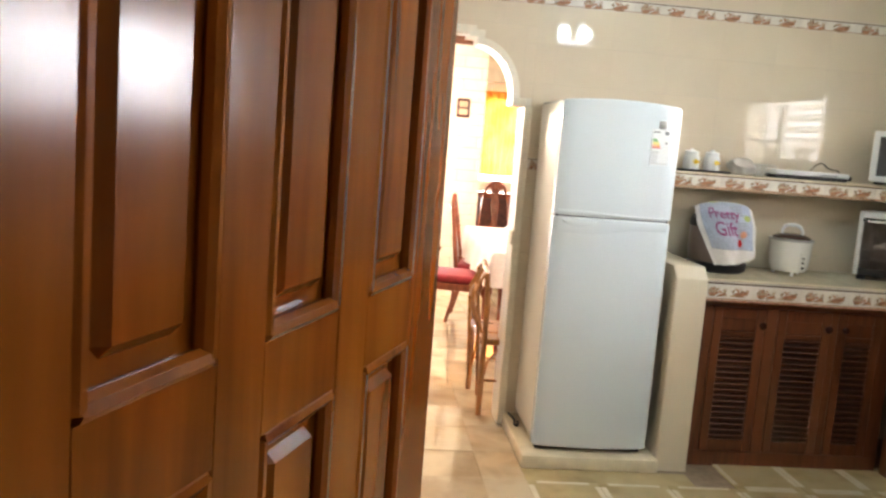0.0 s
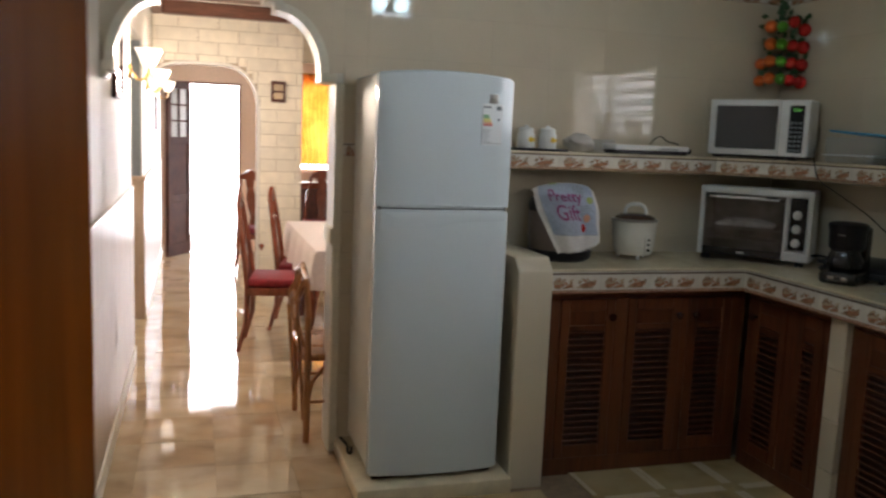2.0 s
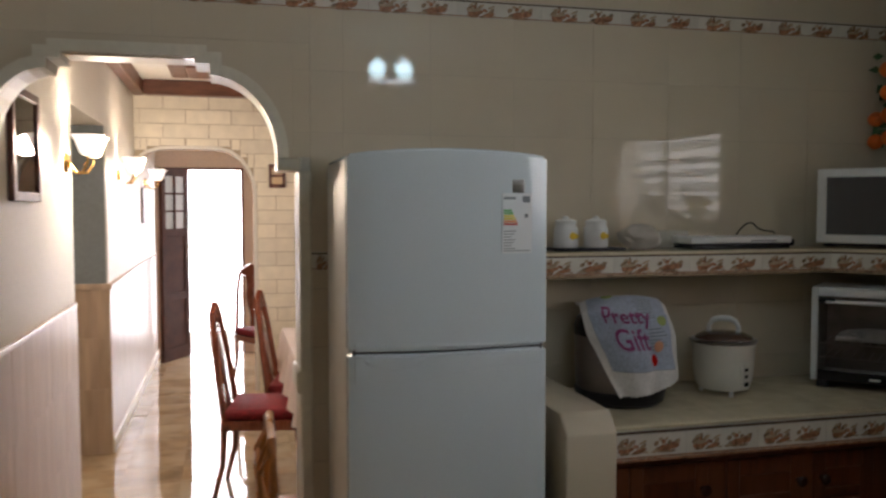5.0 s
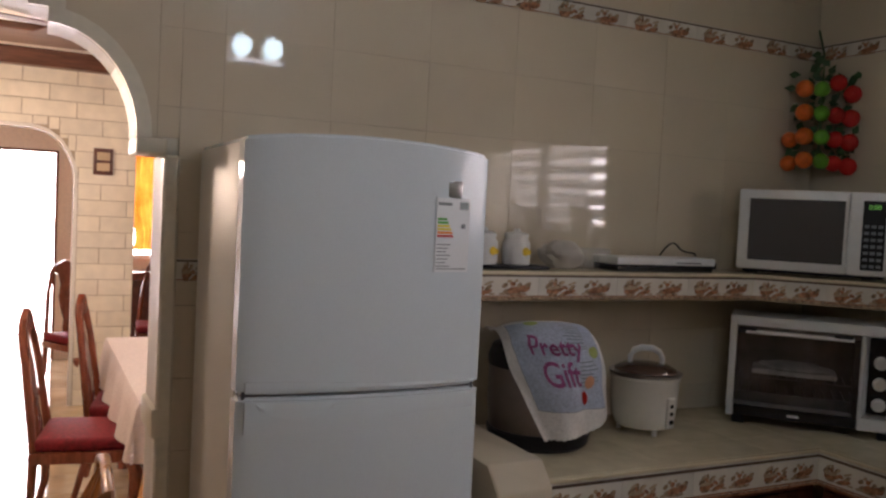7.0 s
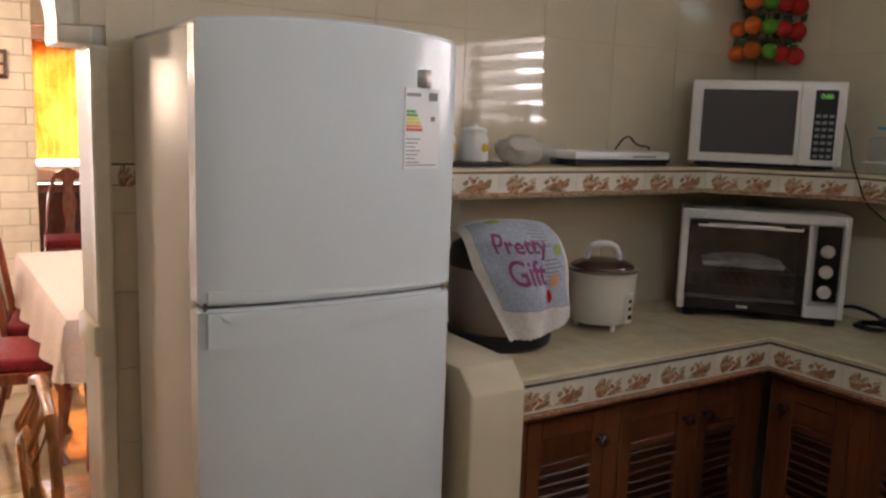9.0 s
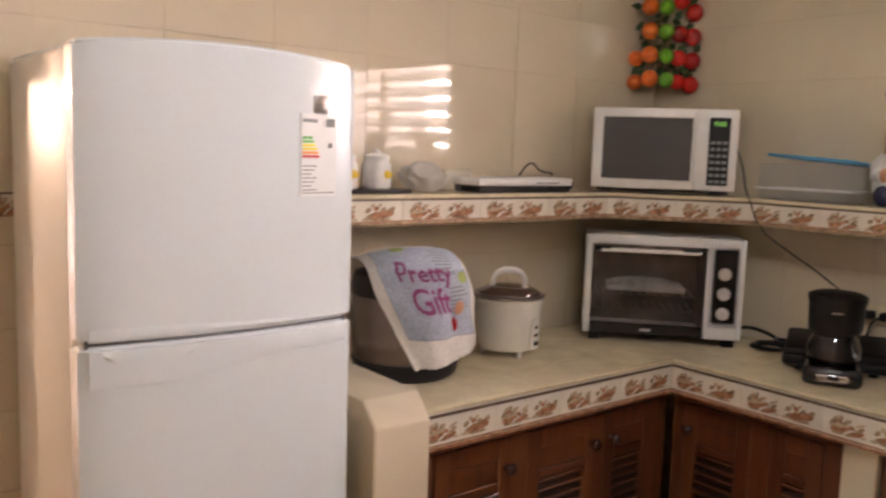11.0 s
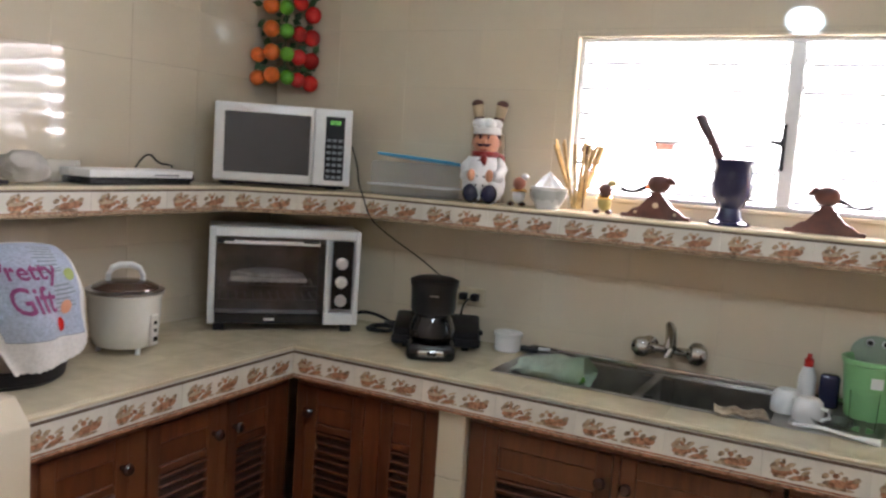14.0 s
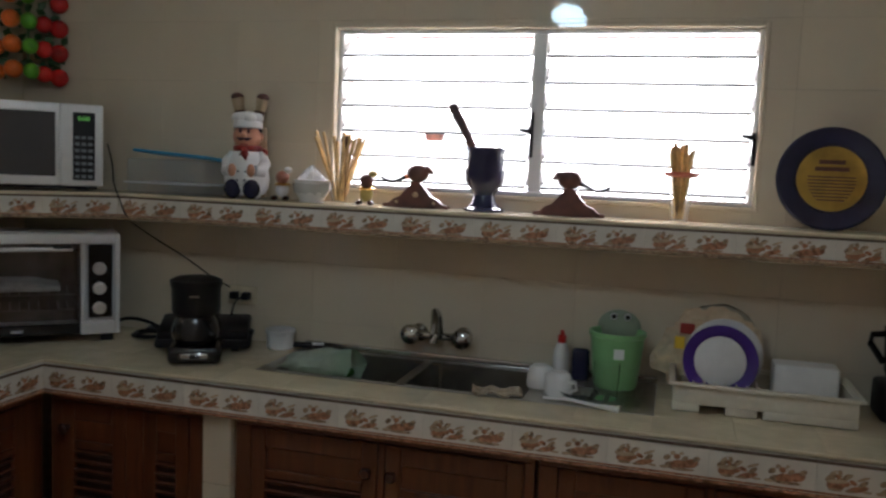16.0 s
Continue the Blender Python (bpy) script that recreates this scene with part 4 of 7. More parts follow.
# window
def window():
    t = tagged(new("window_1"), "white framed louvred window with two banks of frosted slats", "", "", "structure")
    fx = WX + 0.055
    b = slab(fx - 0.03, fx + 0.02, WY0, WY0 + 0.014, WZ0, WZ1, 0.003)
    slab(fx - 0.03, fx + 0.02, WY1 - 0.014, WY1, WZ0, WZ1, 0.003, bm=b)
    slab(fx - 0.03, fx + 0.02, 2.442, 2.486, WZ0 + 0.014, WZ1 - 0.014, 0.003, bm=b)
    slab(fx - 0.03, fx + 0.02, WY0 + 0.014, WY1 - 0.014, WZ0, WZ0 + 0.014, 0.003, bm=b)
    slab(fx - 0.03, fx + 0.02, WY0 + 0.014, WY1 - 0.014, WZ1 - 0.014, WZ1, 0.003, bm=b)
    part("window_frame", b, M_WHITE, t)
    b = slab(WX - 0.006, WX + 0.03, WY0 - 0.014, WY0, WZ0 - 0.014, WZ1 + 0.014, 0.003)
    slab(WX - 0.006, WX + 0.03, WY1, WY1 + 0.014, WZ0 - 0.014, WZ1 + 0.014, 0.003, bm=b)
    slab(WX - 0.006, WX + 0.03, WY0, WY1, WZ1, WZ1 + 0.014, 0.003, bm=b)
    slab(WX - 0.012, WX + 0.03, WY0, WY1, WZ0 - 0.014, WZ0, 0.003, bm=b)
    part("window_trim", b, M_TILE, t)
    me = {}
    for y0, y1 in ((WY0 + 0.017, 2.44), (2.488, WY1 - 0.017)):
        n = 6
        key = round(y1 - y0, 3)
        if key not in me:
            me[key] = mesh_of("louvre_pane", [(slab(-0.003, 0.003, -(y1 - y0) / 2, (y1 - y0) / 2, -0.045, 0.045, 0.0015), M_FROST)])
        for k in range(n):
            ob = new("louvre_pane", me[key])
            ob.parent = t
            ob.visible_shadow = False
            ob.matrix_basis = pose(fx, (y0 + y1) / 2, WZ0 + 0.014 + (k + 0.5) * (WZ1 - WZ0 - 0.028) / n, 0, 52, 0)
            for s in (-1, 1):
                part("clip", slab(-0.012, 0.012, s * (y1 - y0) / 2 - 0.006, s * (y1 - y0) / 2 + 0.004, -0.03, 0.03, 0.004), M_WHITE, ob, "white end clip")
            part("edge_strip", slab(-0.004, 0.004, -(y1 - y0) / 2, (y1 - y0) / 2, -0.0485, -0.0445), M_GREY, ob, "grey lower edge")
    for y, s in ((2.50, 1), (WY0 + 0.03, 1)):
        b = slab(fx - 0.042, fx - 0.03, y - 0.028, y - 0.018, WZ0 + 0.12, WZ0 + (0.26 if y > 2.3 else 0.20), 0.002)
        slab(fx - 0.060, fx - 0.035, y - 0.024, y - 0.016, WZ0 + 0.19, WZ0 + 0.215, 0.002, bm=b)
        tube([(fx - 0.05, y - 0.02, WZ0 + 0.2), (fx - 0.062, y + 0.012, WZ0 + 0.205)], [0.007, 0.004], 6, bm=b)
        part("crank", b, M_MATTBLACK, t, "dark louvre crank")


window()
t = thing("hanging_pot", "small terracotta pot hanging on a cord in the yard", "plant pot", pose(3.68, 2.95, 0))
part("pot", lathe([(0, 1.64), (0.030, 1.64), (0.044, 1.70), (0.050, 1.70), (0.050, 1.715), (0.040, 1.715), (0, 1.70)], 18), M_BROWN, t)
part("cord", tube([(0, 0, 1.71), (0, 0, WZ1 + 0.036)], 0.002, 5), M_BROWN, t)
part("trailing_leaf", tube([(0.0, 0.0, 1.645), (0.0, 0.01, 1.62), (0.0, 0.02, 1.60)], [0.012, 0.008, 0.003], 6), M_LEAF, t)
structure("eave", slab(3.55, 3.75, WY0 - 0.5, WY1 + 0.5, WZ1 + 0.035, WZ1 + 0.2), M_BEAM, "brown eave board outside the kitchen window")


# entrance door leaf
def panelled_door():
    t = tagged(new("door_1"), "open varnished mahogany door with deep raised panels, ajar against the side wall", "", "", "structure")
    t.matrix_basis = place(0.0845, 1.2555, -0.227, 0.443)
    W, H_, T = 0.87, 2.03, 0.042
    cols = [(0.126, 0.286), (0.372, 0.532), (0.612, 0.770)]
    rows = [(0.16, 0.62), (0.78, 1.235), (1.32, 1.92)]
    b = bmesh.new()
    xs = [0] + [v for c in cols for v in c] + [W]
    for a, c in zip(xs[::2], xs[1::2]):
        slab(a, c, -T / 2, T / 2, 0.008, H_, 0.002, bm=b)
    zs = [0.008] + [v for c in rows for v in c] + [H_]
    for c0, c1 in cols:
        for a, c in zip(zs[::2], zs[1::2]):
            slab(c0, c1, -T / 2 + 0.0005, T / 2 - 0.0005, a, c, 0, bm=b)
    part("leaf", b, M_DOOR, t)
    for c0, c1 in cols:
        for r0, r1 in rows:
            p = slab(c0 + 0.002, c1 - 0.002, -0.006, 0.006, r0 + 0.002, r1 - 0.002)
            q = slab(c0 + 0.03, c1 - 0.03, -0.016, 0.016, r0 + 0.03, r1 - 0.03, 0.010)
            merge(p, q)
            part("panel", p, M_DOOR, t)
            mo = bmesh.new()
            for yy in (-T / 2 + 0.002, T / 2 - 0.002):
                tube([(c0 + 0.006, yy * 0.72, r0 + 0.006), (c1 - 0.006, yy * 0.72, r0 + 0.006)], 0.010, 8, bm=mo)
                tube([(c0 + 0.006, yy * 0.72, r1 - 0.006), (c1 - 0.006, yy * 0.72, r1 - 0.006)], 0.010, 8, bm=mo)
                tube([(c0 + 0.006, yy * 0.72, r0 + 0.006), (c0 + 0.006, yy * 0.72, r1 - 0.006)], 0.010, 8, bm=mo)
                tube([(c1 - 0.006, yy * 0.72, r0 + 0.006), (c1 - 0.006, yy * 0.72, r1 - 0.006)], 0.010, 8, bm=mo)
            part("moulding", mo, M_DOOR, t)


panelled_door()


# far door leaf with glass panes
def far_door():
    t = tagged(new("door_2"), "open dark stained door with small glass panes above, at the far opening", "", "", "structure")
    t.matrix_basis = place(-0.12, 10.42, 0.12, 10.86)
    L_ = 0.5
    b = slab(0, 0.07, -0.02, 0.02, 0.005, 1.98, 0.003)
    slab(L_ - 0.07, L_, -0.02, 0.02, 0.005, 1.98, 0.003, bm=b)
    for z0, z1 in ((0.005, 0.14), (0.62, 0.70), (1.28, 1.36), (1.90, 1.98)):
        slab(0.07, L_ - 0.07, -0.02, 0.02, z0, z1, 0.003, bm=b)
    slab(L_ / 2 - 0.012, L_ / 2 + 0.012, -0.015, 0.015, 1.36, 1.90, 0, bm=b)
    for z in (1.53, 1.71):
        slab(0.07, L_ - 0.07, -0.013, 0.013, z, z + 0.02, 0, bm=b)
    part("leaf", b, M_OLDDOOR, t)
    part("panel", slab(0.07, L_ - 0.07, -0.008, 0.008, 0.14, 1.28), M_OLDDOOR, t)
    part("pane", slab(0.07, L_ - 0.07, -0.002, 0.002, 1.36, 1.90), M_FROST, t)
    b = slab(-0.12, -0.095, 10.88, 11.06, 0, 2.0, 0.003)
    slab(0.675, 0.70, 10.88, 11.06, 0, 2.0, 0.003, bm=b)
    slab(-0.095, 0.675, 10.88, 11.06, 1.975, 2.0, 0.003, bm=b)
    structure("door_frame", b, M_CHAIR, "dark stained frame of the far door")


far_door()


# ---- kitchen appliances ----
def microwave():
    t = thing("microwave_oven", "white microwave oven with a dark mesh window, on the corner shelf", "microwave oven", place(2.610, 4.216, 2.886, 3.856, SZ + 0.009))
    W, H_, D = 0.464, 0.263, 0.19
    part("body", slab(0.002, W - 0.002, 0.018, D, 0.012, H_ + 0.012, 0.006, 2), M_WHITE, t)
    b = slab(0.3345, W, 0, 0.018, 0.010, H_ + 0.012, 0.006, 3)
    part("front_frame", b, M_WHITE, t)
    d = part("door", slab(0, 0.333, -0.004, 0.018, 0.010, H_ + 0.012, 0.008, 3), M_WHITE, t, "white door with a raised rim")
    bz = slab(0.030, 0.326, -0.0062, -0.003, 0.036, 0.040, 0.001)
    slab(0.030, 0.326, -0.0062, -0.003, H_ - 0.018, H_ - 0.014, 0.001, bm=bz)
    slab(0.030, 0.034, -0.0062, -0.003, 0.040, H_ - 0.018, 0.001, bm=bz)
    slab(0.322, 0.326, -0.0062, -0.003, 0.040, H_ - 0.018, 0.001, bm=bz)
    part("window_bezel", bz, M_WHITE, d)
    part("door_window", slab(0.034, 0.322, -0.0055, 0.002, 0.040, H_ - 0.018, 0.002), M_MWGLASS, d, "dark mesh door window")
    part("control_panel", slab(0.372, 0.440, -0.002, 0.004, 0.028, H_ - 0.014, 0.003), M_MATTBLACK, t, "black control panel")
    keys = bmesh.new()
    for r in range(7):
        for c in range(3):
            slab(0.379 + c * 0.0195, 0.393 + c * 0.0195, -0.0030, -0.002, 0.036 + r * 0.021, 0.046 + r * 0.021, 0.0008, bm=keys)
    tagged(part("keypad", keys, M_GREY, t, "grey membrane keys"), kind="stuff")
    part("display", merge(bmesh.new(), text_mesh("0:00", 0.021, 0.0004), Matrix.Translation((0.406, -0.0028, H_ - 0.042)) @ Matrix.Rotation(radians(90), 4, "X")), M_LED, t, "green lit clock digits")
    b = slab(0.03, 0.07, 0.01, 0.03, -0.003, 0.012)
    part("foot", b, M_MATTBLACK, t)
    part("foot", slab(0.38, 0.42, 0.01, 0.03, -0.003, 0.012), M_MATTBLACK, t)
    part("underside", slab(0.02, W - 0.02, 0.02, D - 0.01, 0.0, 0.012), M_MATTBLACK, t)


def toaster_oven():
    t = thing("toaster_oven", "white and black toaster oven with three knobs, on the corner worktop", "toaster oven", place(2.578, 4.189, 2.919, 3.815, CZ))
    W, H_, D, f = 0.516, 0.358, 0.225, 0.024
    bd = slab(0, W, 0.02, D, H_ - 0.012, H_, 0.004, 2)
    slab(0, 0.02, 0.02, D, f, H_ - 0.012, 0, bm=bd)
    slab(0.397, W, 0.02, D, f, H_ - 0.012, 0, bm=bd)
    slab(0.02, 0.397, D - 0.012, D, f, H_ - 0.012, 0, bm=bd)
    slab(0.02, 0.397, 0.02, D - 0.012, f, f + 0.012, 0, bm=bd)
    part("body", bd, M_WHITE, t)
    b = slab(0, 0.022, -0.004, 0.02, f, H_, 0.004, 2)
    slab(W - 0.018, W, -0.004, 0.02, f, H_, 0.004, 2, bm=b)
    slab(0.022, W - 0.018, -0.004, 0.02, H_ - 0.032, H_, 0.004, 2, bm=b)
    slab(0.395, 0.408, -0.004, 0.02, f + 0.04, H_ - 0.032, 0.003, bm=b)
    slab(0.395, W - 0.018, -0.004, 0.02, f, f + 0.042, 0.003, bm=b)
    part("front_frame", b, M_WHITE, t)
    cv = slab(0.022, 0.395, 0.0196, D - 0.02, f, H_ - 0.032)
    bmesh.ops.delete(cv, geom=[q for q in cv.faces if q.normal.y < -0.9], context="FACES")
    part("cavity", cv, M_CAVITY, t)
    tin = slab(0.075, 0.335, 0.03, 0.17, 0.166, 0.184, 0.006, 2)
    heap = bmesh.new()
    bmesh.ops.create_icosphere(heap, subdivisions=3, radius=0.1)
    for v in heap.verts:
        k = 1 + 0.35 * noise.noise(v.co * 24)
        v.co = Vector((0.205 + v.co.x * 1.05 * k, 0.10 + v.co.y * 0.6, 0.186 + v.co.z * 0.2 * k))
    merge(tin, heap)
    part("baking_tin", tin, M_ROAST, t, "pale roasting tin behind the glass")
    rk = bmesh.new()
    for z in (0.155, 0.105):
        tube([(0.024, 0.03, z), (0.393, 0.03, z)], 0.0025, 6, bm=rk)
        for q in range(13):
            tube([(0.04 + q * 0.029, 0.03, z + 0.002), (0.04 + q * 0.029, D - 0.03, z + 0.002)], 0.0015, 5, bm=rk)
    part("rack", rk, M_STEEL, t, "thin steel rack rods")
    part("door_glass", slab(0.024, 0.393, -0.003, 0.002, f + 0.038, H_ - 0.05, 0.003), clear("oven_door_glass", (0.92, 0.91, 0.90), 0.04, 0.0, 1.4), t, "smoked glass door")
    part("door_sill", slab(0.024, 0.393, -0.005, 0.006, f + 0.002, f + 0.038, 0.002), M_BLACK, t)
    h = tube([(0.05, -0.03, H_ - 0.047), (0.37, -0.03, H_ - 0.047)], 0.007, 10)
    part("handle", h, M_WHITE, t)
    for x in (0.055, 0.34):
        part("handle_bracket", slab(x - 0.028, x + 0.028, -0.036, 0.0, H_ - 0.053, H_ - 0.038, 0.003), M_MATTBLACK, t, "black handle bracket")
    part("control_panel", slab(0.418, W - 0.024, -0.006, 0.006, f + 0.055, H_ - 0.035, 0.004), M_BLACK, t, "black control panel")
    for z in (0.112, 0.178, 0.244):
        kb = lathe([(0.021, 0), (0.021, 0.006), (0.016, 0.009), (0.015, 0.02), (0.0, 0.021)], 20)
        xf(kb, Matrix.Translation((0.452, -0.006, z)) @ Matrix.Rotation(radians(90), 4, "X"))
        part("knob", kb, M_ALU, t, "silver round knob")
    for x in (0.02, W - 0.06):
        part("foot", slab(x, x + 0.04, 0.0, 0.03, 0, f, 0.003), M_MATTBLACK, t)
    part("foot", slab(0.05, 0.09, D - 0.04, D - 0.01, 0, f, 0.003), M_MATTBLACK, t)
    part("badge", slab(0.19, 0.225, -0.0058, -0.005, f + 0.014, f + 0.022), M_PAPER, t)


def rice_cooker():
    t = thing("rice_cooker", "white rice cooker with a dark glass lid, on the worktop", "rice cooker", pose(2.207, 4.165, CZ + 0.002) @ Matrix.Diagonal((0.84, 0.84, 1.09, 1)))
    part("body", lathe([(0.0, 0.018), (0.098, 0.018), (0.106, 0.026), (0.116, 0.05), (0.122, 0.10), (0.124, 0.148), (0.129, 0.155), (0.129, 0.163), (0.118, 0.166), (0.116, 0.16), (0, 0.16)], 36), M_COOKER, t)
    part("rim", lathe([(0.126, 0.162), (0.133, 0.165), (0.133, 0.172), (0.112, 0.174)], 36), M_STEEL, t, "steel rim ring")
    part("lid", lathe([(0.116, 0.172), (0.112, 0.180), (0.085, 0.191), (0.040, 0.197), (0, 0.198)], 36), M_LIDGLASS, t, "domed dark glass lid")
    hp = [(-0.058, 0, 0.190), (-0.058, 0, 0.210), (-0.046, 0, 0.228), (-0.02, 0, 0.237), (0.02, 0, 0.237), (0.046, 0, 0.228), (0.058, 0, 0.210), (0.058, 0, 0.190)]
    part("handle", tube(hp, 0.0095, 10), M_WHITE, t, "", Matrix.Rotation(radians(-35), 4, "Z"))
    a = radians(-80)
    m = Matrix.Translation((0.119 * math.cos(a), 0.119 * math.sin(a), 0.03)) @ Matrix.Rotation(a + math.pi / 2, 4, "Z")
    part("switch_plate", slab(-0.020, 0.020, -0.010, 0.004, -0.004, 0.082, 0.004), M_COOKER, t, "", m)
    part("switch", slab(-0.010, 0.010, -0.014, -0.009, 0.008, 0.020, 0.001), M_BLACK, t, "black switch lever", m)
    part("lamp_window", slab(-0.008, 0.008, -0.012, -0.009, 0.033, 0.042, 0.001), M_BLACK, t, "", m)
    part("lamp_window", slab(-0.008, 0.008, -0.012, -0.009, 0.054, 0.063, 0.001), M_BLACK, t, "", m)
    for k in range(3):
        a = radians(-100 + 120 * k)
        part("foot", lathe([(0.009, 0), (0.009, 0.02), (0, 0.02)], 10, at=(0.085 * math.cos(a), 0.085 * math.sin(a), 0)), M_WHITE, t)


def pressure_cooker():
    t = thing("slow_cooker", "round steel electric cooker with a black lid, under a towel", "slow cooker", pose(1.812, 4.155, CZ) @ Matrix.Diagonal((1.06, 1.06, 1, 1)))
    part("body", lathe([(0.0, 0.03), (0.125, 0.03), (0.136, 0.05), (0.142, 0.12), (0.142, 0.235), (0, 0.235)], 36), M_DARKSTEEL, t)
    part("base", lathe([(0.0, 0.0), (0.12, 0.0), (0.135, 0.012), (0.142, 0.045), (0.138, 0.05), (0, 0.05)], 36), M_MATTBLACK, t, "black plastic base")
    part("lid", lathe([(0.144, 0.225), (0.145, 0.25), (0.135, 0.28), (0.1, 0.302), (0.05, 0.312), (0, 0.314)], 36), M_MATTBLACK, t, "black domed lid")


def towel():
    t = thing("dish_towel", "white terry towel printed with words, draped over the slow cooker", "towel", pose(1.812, 4.155, CZ))
    R, ang = 0.160, radians(-109)
    dv = Vector((math.cos(ang), math.sin(ang), 0))
    sv = Vector((-math.sin(ang), math.cos(ang), 0))

    def at(off, s):
        """A point of the cloth: off to the side, s below the rim of the lid (negative: over the lid)."""
        if s < 0:
            f = off / R
            a, x = R * math.cos(f) + s, R * math.sin(f)
            rho = math.hypot(a, x)
            k = min(1.0, rho / R)
            return dv * a + sv * x + Vector((0, 0, 0.350 - 0.045 * k ** 3 + 0.004 * math.sin(16 * x + 20 * a)))
        o = off * (1 - 1.55 * s) + 0.27 * s
        f = o / R
        r = R + 0.016 * min(1, s * 8) * noise.noise(Vector((off * 14, s * 10, 2.0))) + 0.012 * min(1, s * 12) + (0.014 * s / 0.27) * math.sin(34 * off + 9 * s + 1.0) + 0.022 * max(0.0, off / 0.17) * s / 0.27
        return dv * (r * math.cos(f)) + sv * (r * math.sin(f)) + Vector((0, 0, 0.305 - s * 0.985 + 0.012 * math.sin(min(1, s * 20) * 1.5)))

    def lifted(off, s, h):
        e = 0.002
        p = at(off, s)
        n = (at(off + e, s) - at(off - e, s)).cross(at(off, s + e) - at(off, s - e)).normalized()
        return p - n * h if n.dot(dv + Vector((0, 0, 1))) < 0 else p + n * h

    def sheet(o0, o1, s0, s1, h, nu, nv, ragged=0.0):
        b = bmesh.new()
        g = []
        for i in range(nv + 1):
            row = []
            for j in range(nu + 1):
                o = o0 + (o1 - o0) * j / nu
                end = s1 - (0.22 * max(0.0, o + 0.02) if ragged else 0.0) + ragged * (math.sin(61 * o) + 1.6 * math.sin(31 * o) + 0.8 * math.sin(240 * o + 1))
                row.append(b.verts.new(lifted(o, s0 + (end - s0) * i / nv, h)))
            g.append(row)
        for p, q in zip(g, g[1:]):
            for j in range(nu):
                b.faces.new((p[j], p[j + 1], q[j + 1], q[j]))
        bmesh.ops.recalc_face_normals(b, faces=b.faces)
        return b

    def draped(bm, h=0.0075):
        bmesh.ops.triangulate(bm, faces=bm.faces[:])
        for _ in range(3):
            bmesh.ops.subdivide_edges(bm, edges=[e for e in bm.edges if e.calc_length() > 0.009], cuts=1)
            bmesh.ops.triangulate(bm, faces=bm.faces[:])
        for v in bm.verts:
            v.co = lifted(v.co.x, -v.co.y, h + v.co.z)
        return bm

    b = sheet(-0.165, 0.170, -0.26, 0.272, 0.0, 46, 60, 0.0025)
    bmesh.ops.solidify(b, geom=b.faces[:], thickness=0.003)
    part("cloth", b, M_TOWEL, t)
    part("printed_field", sheet(-0.128, 0.140, -0.11, 0.190, 0.0042, 34, 40), M_TOWELB, t, "pale blue printed field")
    e = bmesh.new()
    for a in ((-0.1295, -0.1275, -0.11, 0.1915), (-0.1295, 0.14, 0.1895, 0.1915)):
        merge(e, sheet(a[0], a[1], a[2], a[3], 0.005, 1 if a[1] - a[0] < 0.01 else 34, 40 if a[3] - a[2] > 0.01 else 1))
    for k in range(9):
        merge(e, sheet(0.02 + 0.01 * (k % 2), 0.085, -0.075 + k * 0.011, -0.0715 + k * 0.011, 0.005, 8, 1))
    for k in range(7):
        merge(e, sheet(0.05, 0.10 + 0.01 * (k % 3), 0.055 + k * 0.011, 0.0585 + k * 0.011, 0.005, 8, 1))
    tagged(part("printed_lines", e, M_GREY, t, "thin dark printed lines"), kind="stuff")
    wide = Matrix.Diagonal((0.86, 1.15, 1, 1))
    part("print", draped(merge(bmesh.new(), text_mesh("Pretty", 0.069, 0.0006, 0.0009), Matrix.Translation((-0.008, -0.036, 0)) @ wide)), M_MAGENTA, t, "magenta printed word")
    part("print", draped(merge(bmesh.new(), text_mesh("Gift", 0.084, 0.0006, 0.0010), Matrix.Translation((-0.010, -0.122, 0)) @ wide)), M_MAGENTA, t, "magenta printed word")
    disc = lambda x, y, r, q=1.0: draped(lathe([(r, 0.0002), (r * 0.6, 0.0006), (0, 0.0007)], 14, at=(x, y, 0)))
    part("printed_fruit", disc(0.058, -0.158, 0.021), M_TOMATO, t, "red printed fruit")
    part("printed_fruit", disc(0.082, -0.112, 0.019), M_SKIN, t, "pink printed fruit")
    part("printed_leaf", disc(0.108, -0.030, 0.020), M_LIMEP, t, "olive printed leaf")
    part("printed_leaf", disc(-0.055, 0.085, 0.020), M_LIMEP, t, "olive printed leaf")


